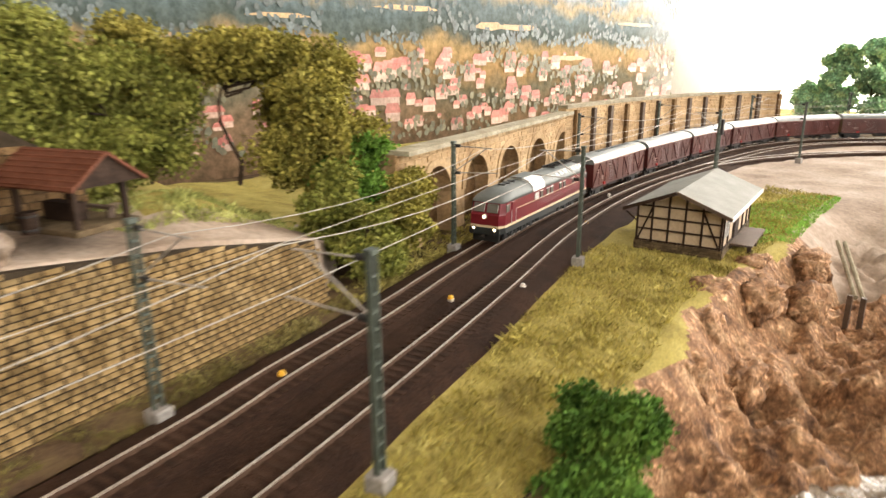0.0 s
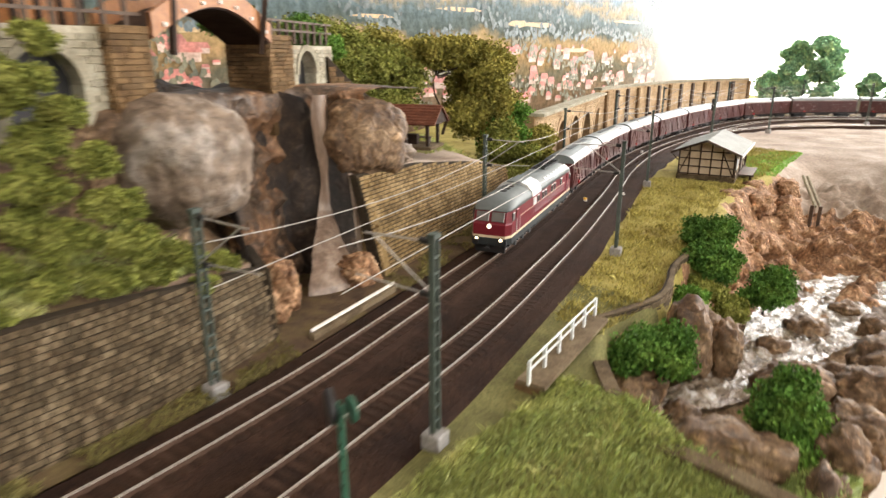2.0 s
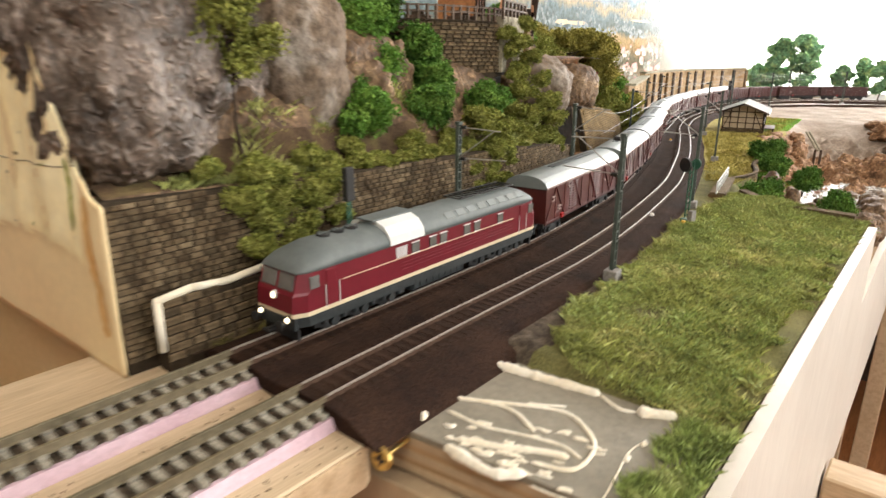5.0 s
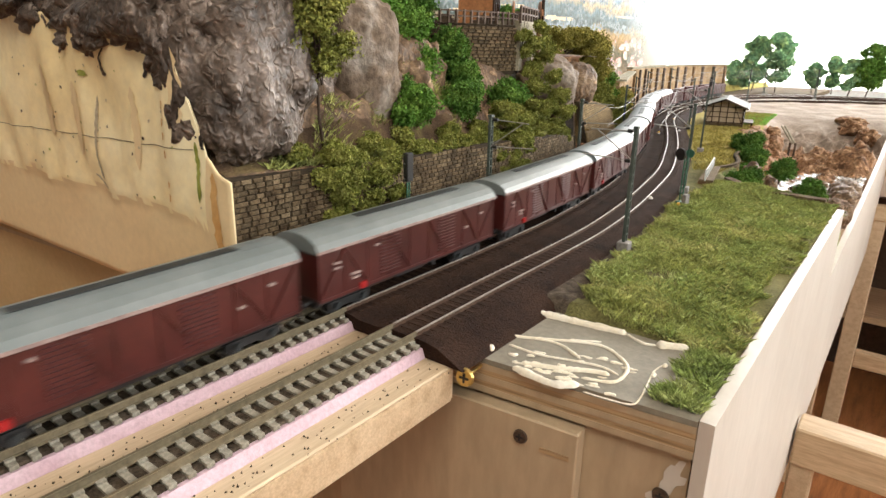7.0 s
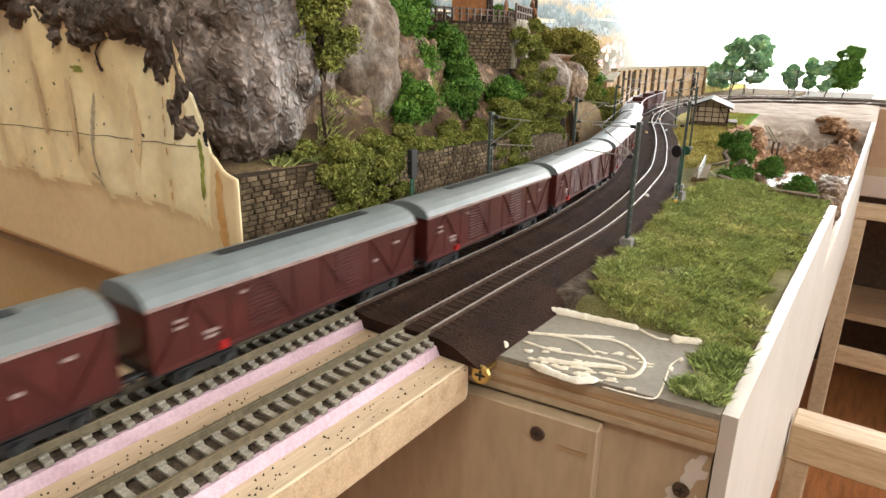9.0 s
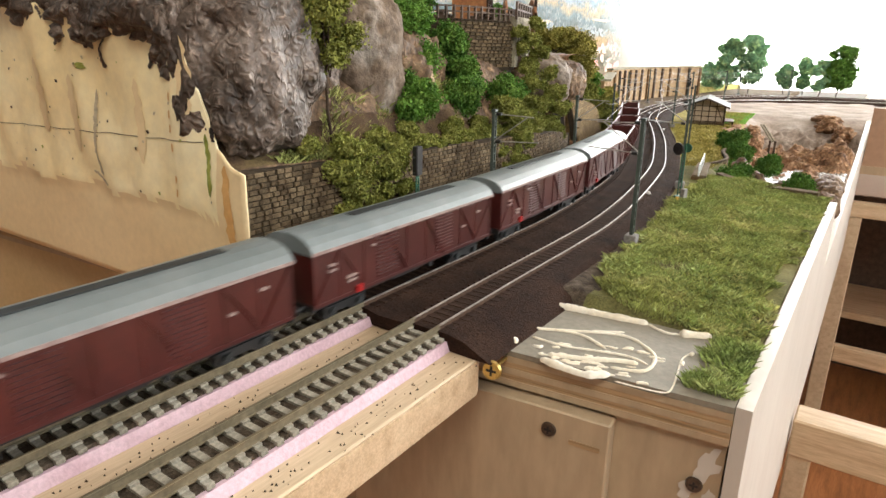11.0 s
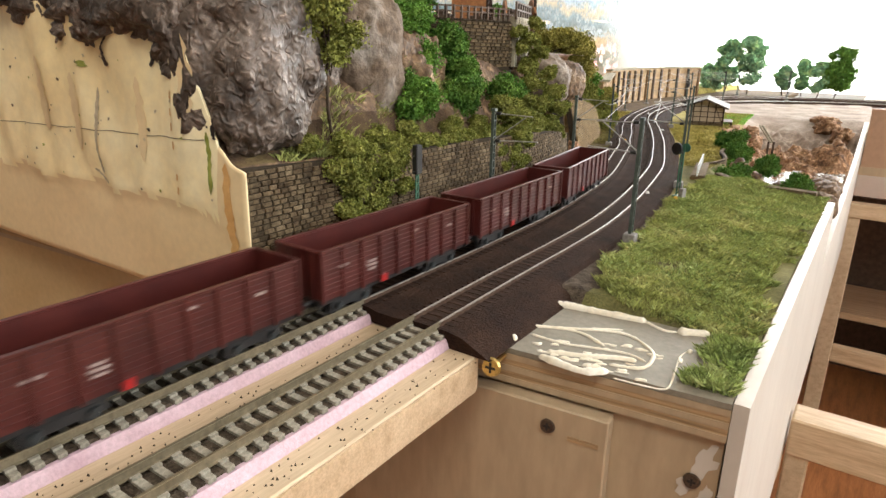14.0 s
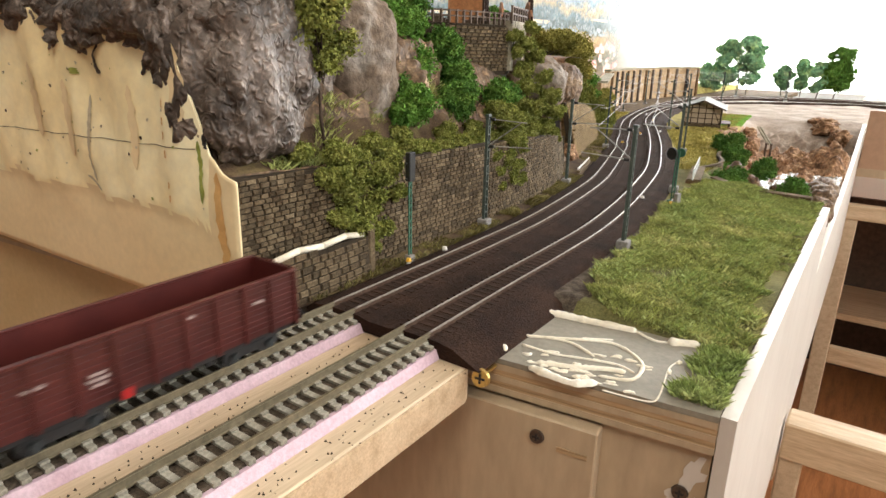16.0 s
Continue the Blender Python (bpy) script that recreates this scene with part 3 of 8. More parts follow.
def table():
    th = math.degrees(math.atan2(FRONT[1].y - FRONT[0].y, FRONT[1].x - FRONT[0].x))
    top = tagged(empty("layout_table", "plywood layout table with a white side panel", "table"), "", "")
    # front strip of the top, its visible plies along the edge, and the deeper boards behind
    def slab(name, outline, z0, z1, m, label=""):
        b = bmesh.new()
        lo = [b.verts.new((x, y, z0)) for x, y in outline]
        hi = [b.verts.new((x, y, z1)) for x, y in outline]
        for i in range(len(outline)):
            k = (i + 1) % len(outline)
            b.faces.new((lo[i], lo[k], hi[k], hi[i]))
        b.faces.new(hi)
        b.faces.new(lo[::-1])
        part(name, b, m, top, label)
    strip = [(-0.95, -0.66), (-0.205, -0.5972), (0.0495, -0.572), (0.0475, -0.495), (-0.95, -0.495)]
    slab("top_ply", strip, -0.0155, -0.0125, "board_paint", "greyish-brown painted board")
    for k in range(5):
        slab("ply", [(x, y + (0.0004 if k % 2 else 0.0)) for x, y in strip], -0.0158 - 0.0034 * (k + 1), -0.0157 - 0.0034 * k, "plywood_edge" if k % 2 else "plywood", "visible plywood layer")
    slab("valley_board", [(-0.95, -0.494), (0.046, -0.494), (0.028, 0.98), (1.46, 0.98), (1.46, 2.44), (-0.95, 2.44)], -0.135, -0.115, "plywood")
    # long white side panel with the step at the stream
    b = bmesh.new()
    out = [(-0.571, -0.31), (-0.571, -0.0122), (-0.073, -0.0105), (-0.069, -0.045), (-0.066, -0.088), (0.05, -0.082), (0.3, -0.07), (0.6, -0.05), (0.9, -0.012), (0.98, -0.0105), (0.98, -0.31)]
    for side in (0.0, 0.007):
        f = b.faces.new([b.verts.new((table_x(y) + 0.0008 + side, y, z)) for y, z in out])
    vs = b.verts[:]
    n = len(out)
    for i in range(n):
        b.faces.new((vs[i], vs[(i + 1) % n], vs[n + (i + 1) % n], vs[n + i]))
    bmesh.ops.recalc_face_normals(b, faces=b.faces[:])
    part("side_panel", b, "panel_white", top, "whitish painted side panel with a step at the stream")
    part("side_panel_far", boxes((0.0400, 1.46, 0.981, 0.993, -0.125, 0.022)), "brown_panel", top, "brown panel of the wider table end")
    b = bmesh.new()
    box(b, -0.94, 0.0, 0.006, 0.018, -0.30, -0.033, Matrix.Translation((-0.21, -0.5976, 0)) @ pose(0, 0, 0, 0, 0, 4.8))
    part("front_panel", b, "foam_tan", top, "tan front panel")
    rot = Matrix.Translation((0.0495, -0.572, 0)) @ pose(0, 0, 0, 0, 0, th)
    b = bmesh.new()
    box(b, -0.256, -0.0005, 0.004, 0.016, -0.30, -0.033, rot)
    part("front_panel", b, "plywood", top, "bare plywood front panel")
    b = bmesh.new()
    box(b, -0.21, -0.052, -0.007, 0.0035, -0.30, -0.0355, rot, bevel=0.0008)
    part("front_board", b, "plywood", top, "screwed-on plywood board")
    for k, (u, w, z) in enumerate(((-0.083, -0.0076, -0.047), (-0.012, 0.003, -0.060))):
        b = bmesh.new()
        disc(b, (u, w, z), (0, -1, 0.1), 0.0042, 0.0016, 18, 0.0036)
        bmesh.ops.transform(b, matrix=rot, verts=b.verts[:])
        s = part("screw", b, "screw_steel", top, "dark cross-head screw")
        b = bmesh.new()
        box(b, u - 0.002, u + 0.002, w - 0.0012, w - 0.0008, z - 0.0005, z + 0.0005, rot)
        box(b, u - 0.0005, u + 0.0005, w - 0.00125, w - 0.0009, z - 0.002, z + 0.002, rot)
        part("slot", b, "black_metal", s)
    b = bmesh.new()
    box(b, -0.072, -0.056, -0.0076, -0.0070, -0.052, -0.0495, rot)
    part("scar", b, "plywood_edge", top, "scratched wood beside the screw")
    rng = random.Random(2)
    for u, z, rx, rz in ((-0.008, -0.050, 0.0055, 0.013), (-0.0145, -0.062, 0.004, 0.008), (-0.006, -0.070, 0.0035, 0.010)):
        b = bmesh.new()
        n = 22
        ring = []
        for k in range(n):
            a = 2 * math.pi * k / n
            g = rng.uniform(0.55, 1.15)
            ring.append(b.verts.new((u + rx * g * math.cos(a) + 0.25 * rz * g * math.sin(a), 0.0036, z + rz * g * math.sin(a))))
        b.faces.new(ring)
        bmesh.ops.transform(b, matrix=rot, verts=b.verts[:])
        part("paint_smear", b, "panel_white", top, "smear of white paint")
    # legs far below
    for x, y in ((0.0, -0.5), (-0.02, 0.8), (-0.85, -0.5), (-0.85, 2.3), (1.35, 2.3), (1.35, 1.05)):
        part("leg", boxes((x - 0.03, x + 0.03, y - 0.03, y + 0.03, -0.9, -0.135)), "pine_x", top)
    return top


table()


def putty():
    """Worms, spots and a flat smear of filler where a part was torn off."""
    random.seed(5)
    rows = []
    def worm(pts, r, name="putty_bead", label="dried bead of cream filler on the bare board"):
        ln = Line(pts, 8)
        verts, faces = [], []
        n = max(6, int(ln.length / 0.0018))
        for i in range(n + 1):
            s = ln.length * i / n
            p, w = ln.at(s), ln.way(s)
            rr = r * (0.75 + 0.5 * abs(noise.noise(Vector((p[0] * 260, p[1] * 260, r * 900))))) * (0.5 if i in (0, n) else 1)
            for k in range(7):
                a = math.pi * k / 6
                verts.append((p[0] + rr * math.cos(a) * w[1], p[1] - rr * math.cos(a) * w[0], -0.0126 + 0.85 * rr * math.sin(a)))
        for i in range(n):
            for k in range(6):
                a = i * 7 + k
                faces.append((a, a + 7, a + 8, a + 1))
        faces += [tuple(range(7)), tuple(reversed(range(n * 7, n * 7 + 7)))]
        rows.append(tagged(raw(name, verts, faces, "putty", smooth=True), label, "filler", "filler beads"))
    thick, flat = "thick rim of cream filler on the bare board", "broad smear of white filler on the bare board"
    worm([(-0.0673, -0.5269), (-0.0664, -0.5126), (-0.0386, -0.508), (-0.0119, -0.5043)], 0.0036, label=thick)
    worm([(-0.0119, -0.5043), (0.0004, -0.5101), (0.0075, -0.5078)], 0.0012)
    worm([(0.0075, -0.5078), (0.015, -0.504), (0.0231, -0.5006)], 0.0037, label=thick)
    worm([(-0.0667, -0.5519), (-0.0516, -0.5444), (-0.036, -0.5419), (-0.0197, -0.5496)], 0.0013)
    worm([(-0.0607, -0.5495), (-0.0313, -0.5334), (-0.0145, -0.5285), (0.0017, -0.539), (0.0063, -0.5496), (0.0047, -0.5629), (-0.0099, -0.5687)], 0.0013)
    worm([(-0.0581, -0.5603), (-0.0389, -0.5602), (-0.0226, -0.5552), (-0.0064, -0.5513), (0.0042, -0.5543)], 0.0011)
    worm([(-0.0421, -0.5816), (-0.0284, -0.5835), (-0.0161, -0.5834), (-0.0076, -0.576)], 0.0028, label=flat)
    worm([(-0.0415, -0.5746), (-0.0249, -0.5683), (-0.0085, -0.5594), (0.0003, -0.5568)], 0.0022, label=flat)
    worm([(-0.003, -0.5807), (0.0102, -0.5794), (0.0202, -0.5767), (0.0212, -0.5687), (0.0192, -0.5539), (0.017, -0.5379), (0.0191, -0.5254)], 0.0006)
    worm([(-0.0343, -0.5329), (-0.0188, -0.5236)], 0.0010)
    worm([(-0.0667, -0.5735), (-0.0637, -0.5705), (-0.0605, -0.5735)], 0.0028, label="lump of white filler on the bare board")
    worm([(0.0185, -0.545), (0.0182, -0.540)], 0.0015)
    worm([(0.0192, -0.531), (0.0196, -0.527)], 0.0014)
    rng = random.Random(6)
    for cx, cy, spread in ((-0.02, -0.566, 0.013), (-0.012, -0.574, 0.010), (-0.034, -0.575, 0.010), (-0.006, -0.545, 0.009)):
        for _ in range(11):
            x, y = cx + rng.gauss(0, spread), max(-0.576, cy + rng.gauss(0, spread * 0.35))
            worm([(x - rng.uniform(0.001, 0.004), y - 0.001), (x, y + rng.uniform(-0.001, 0.001)), (x + rng.uniform(0.001, 0.004), y + 0.001)], rng.uniform(0.0005, 0.0014), "putty_spot", "small spot of white filler on the bare board")


putty()


# ---------------------------------------------------------------- loose bridge board at the table's end
def bridge():
    br = empty("bridge_board", "loose pine board carrying two tracks from the table's end", "bridge")
    part("board", boxes((-0.235, -0.0685, -3.6, -0.5985, -0.033, -0.0125), bevel=0.0008), "pine", br, "pale planed pine board")
    part("edge_strip", boxes((-0.0683, -0.0675, -3.6, -0.602, -0.0325, -0.0135)), "pine_x", br)
    for name, line, off in (("near", near, 0), ("far", far, 0)):
        x = float(line.at(2.6)[0])
        ob = ribbon("foam_strip", line, 0.0, END - 0.012, 0.02, [(-0.0165, -0.0124), (-0.0145, -0.0072), (0.0145, -0.0072), (0.0165, -0.0124)], "pink_foam", br, "pale pink foam roadbed strip")
        ribbon("cinder_fill", line, 0.0, END - 0.01, 0.02, [(-0.0125, -0.0073), (-0.012, -0.0058), (0.012, -0.0058), (0.0125, -0.0073)], "cinder", br, "dark cinder fill between the sleepers")
    for y in (-1.9, -3.5):
        for x in (-0.21, -0.1):
            part("leg", boxes((x - 0.02, x + 0.02, y - 0.02, y + 0.02, -0.9, -0.033)), "pine", br)
    hook = empty("brass_eye", "brass cross-head screw at the bridge joint", "screw", m=pose(-0.0600, -0.6005, -0.0165, 0, 0, 5.6))
    b = bmesh.new()
    disc(b, (0, 0, 0), (0, -1, 0.15), 0.0052, 0.0016, 24, 0.0046)
    part("head", b, "brass", hook)
    part("slot", boxes((-0.0028, 0.0028, -0.0012, -0.0008, -0.0006, 0.0006), (-0.0006, 0.0006, -0.00125, -0.0009, -0.0028, 0.0028)), "black_metal", hook)
    part("shank", bars(((0, 0, 0), (0, 0.018, -0.001), 0.002), seg=10), "brass", hook)


bridge()


# ---------------------------------------------------------------- tracks
def rail_profile(o):
    return [(o - 0.0011, -0.0034), (o - 0.0011, -0.0029), (o - 0.0003, -0.0026), (o - 0.0003, -0.0008), (o - 0.0005, -0.0007), (o - 0.0005, 0.0), (o + 0.0005, 0.0), (o + 0.0005, -0.0007),
            (o + 0.0003, -0.0008), (o + 0.0003, -0.0026), (o + 0.0011, -0.0029), (o + 0.0011, -0.0034)]


def head_profile(o):
    return [(o - 0.00055, -0.0005), (o - 0.00045, 0.0001), (o + 0.00045, 0.0001), (o + 0.00055, -0.0005)]


def sleeper_mesh(name, material, length, width, z0, z1, chairs=False):
    bm = boxes((-length / 2, length / 2, -width / 2, width / 2, z0, z1))
    if chairs:
        for o in (-0.00825, 0.00825):
            box(bm, o - 0.0026, o - 0.0010, -width / 2 - 0.0002, width / 2 + 0.0002, z1 - 0.0002, z1 + 0.0011)
            box(bm, o + 0.0010, o + 0.0026, -width / 2 - 0.0002, width / 2 + 0.0002, z1 - 0.0002, z1 + 0.0011)
    me = bpy.data.meshes.new(name)
    bm.to_mesh(me)
    bm.free()
    me.materials.append(M[material])
    return me


WOOD_SLEEPER = sleeper_mesh("sleeper", "sleeper_wood", 0.0295, 0.003, -0.006, -0.0026)
CONCRETE_SLEEPER = sleeper_mesh("sleeper", "sleeper_concrete", 0.0285, 0.0032, -0.0066, -0.0046, True)


def track(name, line, s0, s1, label):
    t = tagged(empty(name, label, "railway track", "tracks"), kind="structure")
    for o in (-0.00825, 0.00825):
        r = ribbon("rail", line, max(s0, END - 0.004), s1, 0.01, rail_profile(o), "rail_rust", t, "rusty brown rail with a worn bright head")
        ribbon("rail_head", line, max(s0, END - 0.004), s1, 0.01, head_profile(o), "rail_steel", r)
        if s0 < END:
            r = ribbon("rail", line, s0, END - 0.0045, 0.02, [(a, b - 0.0008 if b < -0.002 else b) for a, b in rail_profile(o)], "rail_old", t, "bare nickel-brass rail with a bright head")
            ribbon("rail_head", line, s0, END - 0.0045, 0.02, head_profile(o), "rail_brass", r)
    return t


near_track = track("track_near", near, 0.0, near.length, "two-rail model railway track curving along the layout")
far_track = track("track_far", far, 0.0, far.length, "two-rail model railway track curving along the layout")
side_track = empty("track_siding", "siding track branching from the main line", "railway track", "tracks", kind="structure")
for o in (-0.00825, 0.00825):
    r = ribbon("rail", siding, 0.0, siding.length, 0.02, [(a, b - 0.0002) for a, b in rail_profile(o)], "rail_rust", side_track)
    ribbon("rail_head", siding, 0.0, siding.length, 0.02, head_profile(o), "rail_steel", r)


def sleepers(line, parent, s0, s1, pitch, mesh, limit=None):
    s, k = s0, 0
    while s < s1:
        p, w = line.at(s), line.way(s)
        ob = new("sleeper", mesh)
        ob.parent = parent
        ob.matrix_basis = Matrix.Translation((p[0], p[1], 0)) @ Matrix.Rotation(math.atan2(w[1], w[0]) - math.pi / 2, 4, "Z")
        s += pitch


def sleeper_rest(line, parent, s0, s1, pitch):
    verts, faces = [], []
    s = s0
    while s < s1:
        p, w = line.at(s), line.way(s)
        n = np.array([w[1], -w[0]])
        b = len(verts)
        for a, c in ((-1, -1), (1, -1), (1, 1), (-1, 1)):
            q = p + 0.01475 * a * n + 0.0015 * c * w
            verts += [(q[0], q[1], -0.006), (q[0], q[1], -0.0026)]
        faces += [(b + 1, b + 3, b + 5, b + 7), (b, b + 2, b + 3, b + 1), (b + 2, b + 4, b + 5, b + 3), (b + 4, b + 6, b + 7, b + 5), (b + 6, b, b + 1, b + 7)]
        s += pitch
    tagged(raw("sleepers", verts, faces, "sleeper_wood_rest", parent), kind="stuff")


# ---------------------------------------------------------------- train
def wheelset(parent, y, r=0.0055):
    bm = bmesh.new()
    for x in (-0.0080, 0.0080):
        disc(bm, (x, y, r), (1, 0, 0), r, 0.0022, 18)
        disc(bm, (x * 0.9, y, r), (1, 0, 0), r * 1.12, 0.0006, 18)
    bar(bm, (-0.0095, y, r), (0.0095, y, r), 0.0016, seg=8)
    return part("wheelset", bm, "black_metal", parent)


def buffers(parent, y, way, z=0.0122):
    for x in (-0.010, 0.010):
        bm = bmesh.new()
        disc(bm, (x, y - way * 0.0028, z), (0, way, 0), 0.0011, 0.0056, 10)
        disc(bm, (x, y, z), (0, way, 0), 0.0026, 0.0009, 14)
        part("buffer", bm, "black_metal", parent)


def locomotive():
    """Six-axle diesel locomotive, 237 mm over buffers, front towards +y; origin at the middle of its length on the rails."""
    L = 0.1135
    lo = empty("diesel_locomotive", "dark red six-axle model diesel locomotive with grey roof and lit headlights", "locomotive")
    W = 0.0172

    def hull(z_list, ys, name, material, label=""):
        """Stations along y: (y, half width scale); rows: (z, inset at the end)."""
        bm = bmesh.new()
        rows = []
        for z, inset, hw in z_list:
            ring = [(-hw * 0.80, -L + inset), (-hw, -L + inset + 0.0070), (-hw, L - inset - 0.0070), (-hw * 0.80, L - inset), (hw * 0.80, L - inset), (hw, L - inset - 0.0070), (hw, -L + inset + 0.0070), (hw * 0.80, -L + inset)]
            rows.append([bm.verts.new((x, y, z)) for x, y in ring])
        for a, b in zip(rows, rows[1:]):
            for i in range(8):
                k = (i + 1) % 8
                bm.faces.new((a[i], a[k], b[k], b[i]))
        bm.faces.new(rows[0])
        bm.faces.new(rows[-1][::-1])
        bmesh.ops.recalc_face_normals(bm, faces=bm.faces[:])
        return part(name, bm, material, lo, label)

    hull([(0.0095, 0.0012, W), (0.0150, 0.0004, W)], None, "frame", "loco_frame", "dark grey underframe with steps")
    hull([(0.0150, 0.0002, W + 0.0001), (0.0172, 0.0, W + 0.0001)], None, "stripe", "cream", "cream waist stripe")
    body = hull([(0.0172, 0.0, W), (0.0262, 0.0006, W), (0.0275, 0.0018, W), (0.0372, 0.0048, W * 0.985)], None, "body", "loco_red", "wine-red ribbed body")
    # roof: rounded, drawn out, with drooping ends
    bm = bmesh.new()
    prof = [(-1.0, 0.0), (-0.97, 0.30), (-0.86, 0.56), (-0.66, 0.77), (-0.36, 0.93), (0.0, 1.0), (0.36, 0.93), (0.66, 0.77), (0.86, 0.56), (0.97, 0.30), (1.0, 0.0)]
    stations = [(-L + 0.0036, 0.80, 0.14), (-L + 0.0070, 0.92, 0.42), (-L + 0.0130, 1.0, 0.72), (-L + 0.026, 1.0, 1.0), (0.0, 1.0, 1.0), (L - 0.026, 1.0, 1.0), (L - 0.0130, 1.0, 0.72), (L - 0.0070, 0.92, 0.42), (L - 0.0036, 0.80, 0.14)]
    rings = [[bm.verts.new((W * 1.0 * u * w, y, 0.0370 + 0.0112 * h * k)) for u, h in prof] for y, w, k in stations]
    for a, b in zip(rings, rings[1:]):
        for i in range(len(prof) - 1):
            bm.faces.new((a[i], a[i + 1], b[i + 1], b[i]))
    for r in (rings[0], rings[-1]):
        bm.faces.new(r)
    for a, b in zip(rings, rings[1:]):
        bm.faces.new((a[0], b[0], b[-1], a[-1]))
    bmesh.ops.recalc_face_normals(bm, faces=bm.faces[:])
    roof = part("roof", bm, "loco_roof", lo, "grey rounded roof", smooth=True)
    # raised pale hatch and the walkway of grilles
    bm = bmesh.new()
    hatch = [(-0.0176, 0.0375), (-0.0168, 0.0425), (-0.0125, 0.0475), (-0.006, 0.0500), (0.006, 0.0500), (0.0125, 0.0475), (0.0168, 0.0425), (0.0176, 0.0375)]
    prism(bm, hatch, 0.018, 0.047)
    part("hatch", bm, "loco_hatch", roof, "raised pale grey roof hatch")
    part("hatch_top", boxes((-0.0065, 0.0065, 0.016, 0.050, 0.0498, 0.0508), bevel=0.0003), "loco_roof", roof)
    for y in (0.060, 0.070, 0.080):
        b = bmesh.new()
        disc(b, (0, y, 0.0483), (0, 0, 1), 0.0038, 0.0016, 18)
        f = part("roof_fan", b, "black_metal", roof)
        part("fan_bar", boxes((-0.0036, 0.0036, y - 0.0003, y + 0.0003, 0.0489, 0.0495), (-0.0003, 0.0003, y - 0.0036, y + 0.0036, 0.0489, 0.0495)), "loco_roof", f)
    for k in range(8):
        y = -0.090 + k * 0.0115
        for sgn in (-1, 1):
            b = bmesh.new()
            box(b, -0.0024, 0.0024, -0.0042, 0.0042, -0.0003, 0.0004, Matrix.Translation((sgn * 0.0140, y, 0.0437)) @ pose(0, 0, 0, 0, sgn * 42, 0), bevel=0.0002)
            part("roof_window", b, "wagon_roof", roof, "sloped roof light")
    bm = bmesh.new()
    for x in (-0.007, 0.007):
        bar(bm, (x, -0.092, 0.0495), (x, -0.030, 0.0495), 0.0009)
    for k in range(13):
        bar(bm, (-0.007, -0.092 + k * 0.00515, 0.0493), (0.007, -0.092 + k * 0.00515, 0.0493), 0.0008)
    part("roof_grille", bm, "black_metal", roof, "dark roof grille")
    # ribs on the flanks, doors, windows
    for sgn in (-1, 1):
        for z in (0.0212, 0.0232, 0.0252, 0.0285):
            part("rib", boxes((sgn * W - 0.0003, sgn * W + 0.00035, -0.078, 0.038, z - 0.00022, z + 0.00022)), "cream" if z in (0.0285,) else "loco_red", body)
        part("thin_line", boxes((sgn * W - 0.0003, sgn * W + 0.0003, 0.038, 0.083, 0.0283, 0.0287)), "cream", body)
        for y in (-0.062, -0.035, -0.024, -0.0, 0.010, 0.026):
            wn = part("window", boxes((sgn * W - 0.0005, sgn * W + 0.0004, y - 0.0032, y + 0.0032, 0.0292, 0.0352), bevel=0.0002), "glass_dark", body, "dark side window")
            part("frame", boxes((sgn * W - 0.0005, sgn * W + 0.0006, y - 0.0036, y + 0.0036, 0.0288, 0.0292), (sgn * W - 0.0005, sgn * W + 0.0006, y - 0.0036, y + 0.0036, 0.0352, 0.0356)), "loco_hatch", wn)
        part("grille", boxes(*[(sgn * W - 0.0005, sgn * W + 0.0004, 0.0335, 0.0425, 0.0292 + k * 0.0008, 0.0296 + k * 0.0008) for k in range(8)]), "loco_hatch", body, "pale louvre")
        for e in (-1, 1):
            d = part("door", boxes((sgn * W - 0.0005, sgn * W + 0.0003, e * 0.0905 - 0.0034, e * 0.0905 + 0.0034, 0.0175, 0.0362), bevel=0.0002), "loco_red", body, "recessed cab door")
            part("door_window", boxes((sgn * W - 0.0003, sgn * W + 0.00055, e * 0.0905 - 0.0019, e * 0.0905 + 0.0019, 0.0300, 0.0352)), "glass_dark", d)
            for k in (-0.0046, 0.0046):
                part("handrail", bars(((sgn * (W + 0.0008), e * 0.0905 + k, 0.0165), (sgn * (W + 0.0008), e * 0.0905 + k, 0.029), 0.0005), seg=6), "loco_hatch", body)
            b = bmesh.new()
            box(b, -0.0004, 0.0004, -0.0030, 0.0030, -0.0032, 0.0032, Matrix.Translation((sgn * (W + 0.0001), e * 0.1015, 0.0318)), bevel=0.0002)
            part("cab_side_window", b, "glass_dark", body, "dark cab side window")
    for e in (-1, 1):
        lean = math.degrees(math.atan2(0.0030, 0.0097))
        for x in (-0.0066, 0.0066):
            b = bmesh.new()
            box(b, -0.0056, 0.0056, -0.0005, 0.0005, -0.0040, 0.0040, Matrix.Translation((x, e * (L - 0.0032), 0.0322)) @ pose(0, 0, 0, e * lean, 0, 0), bevel=0.0003)
            part("windscreen", b, "glass_dark", body, "grey windscreen")
        for x in (-0.0105, 0.0105):
            b = bmesh.new()
            disc(b, (x, e * (L + 0.0004), 0.0138), (0, e, 0), 0.0013, 0.0022, 16)
            h = part("headlight", b, "lamp_warm" if e > 0 else "glass_dark", lo, "lit warm headlight" if e > 0 else "unlit lamp")
            b = bmesh.new()
            disc(b, (x, e * (L - 0.0005), 0.0138), (0, e, 0), 0.0024, 0.0024, 16)
            part("rim", b, "loco_frame", h)
        b = bmesh.new()
        disc(b, (0, e * (L - 0.0002), 0.0248), (0, e, 0), 0.0014, 0.0020, 18)
        h = part("headlight", b, "lamp_warm" if e > 0 else "glass_dark", lo, "lit warm upper headlight" if e > 0 else "unlit lamp")
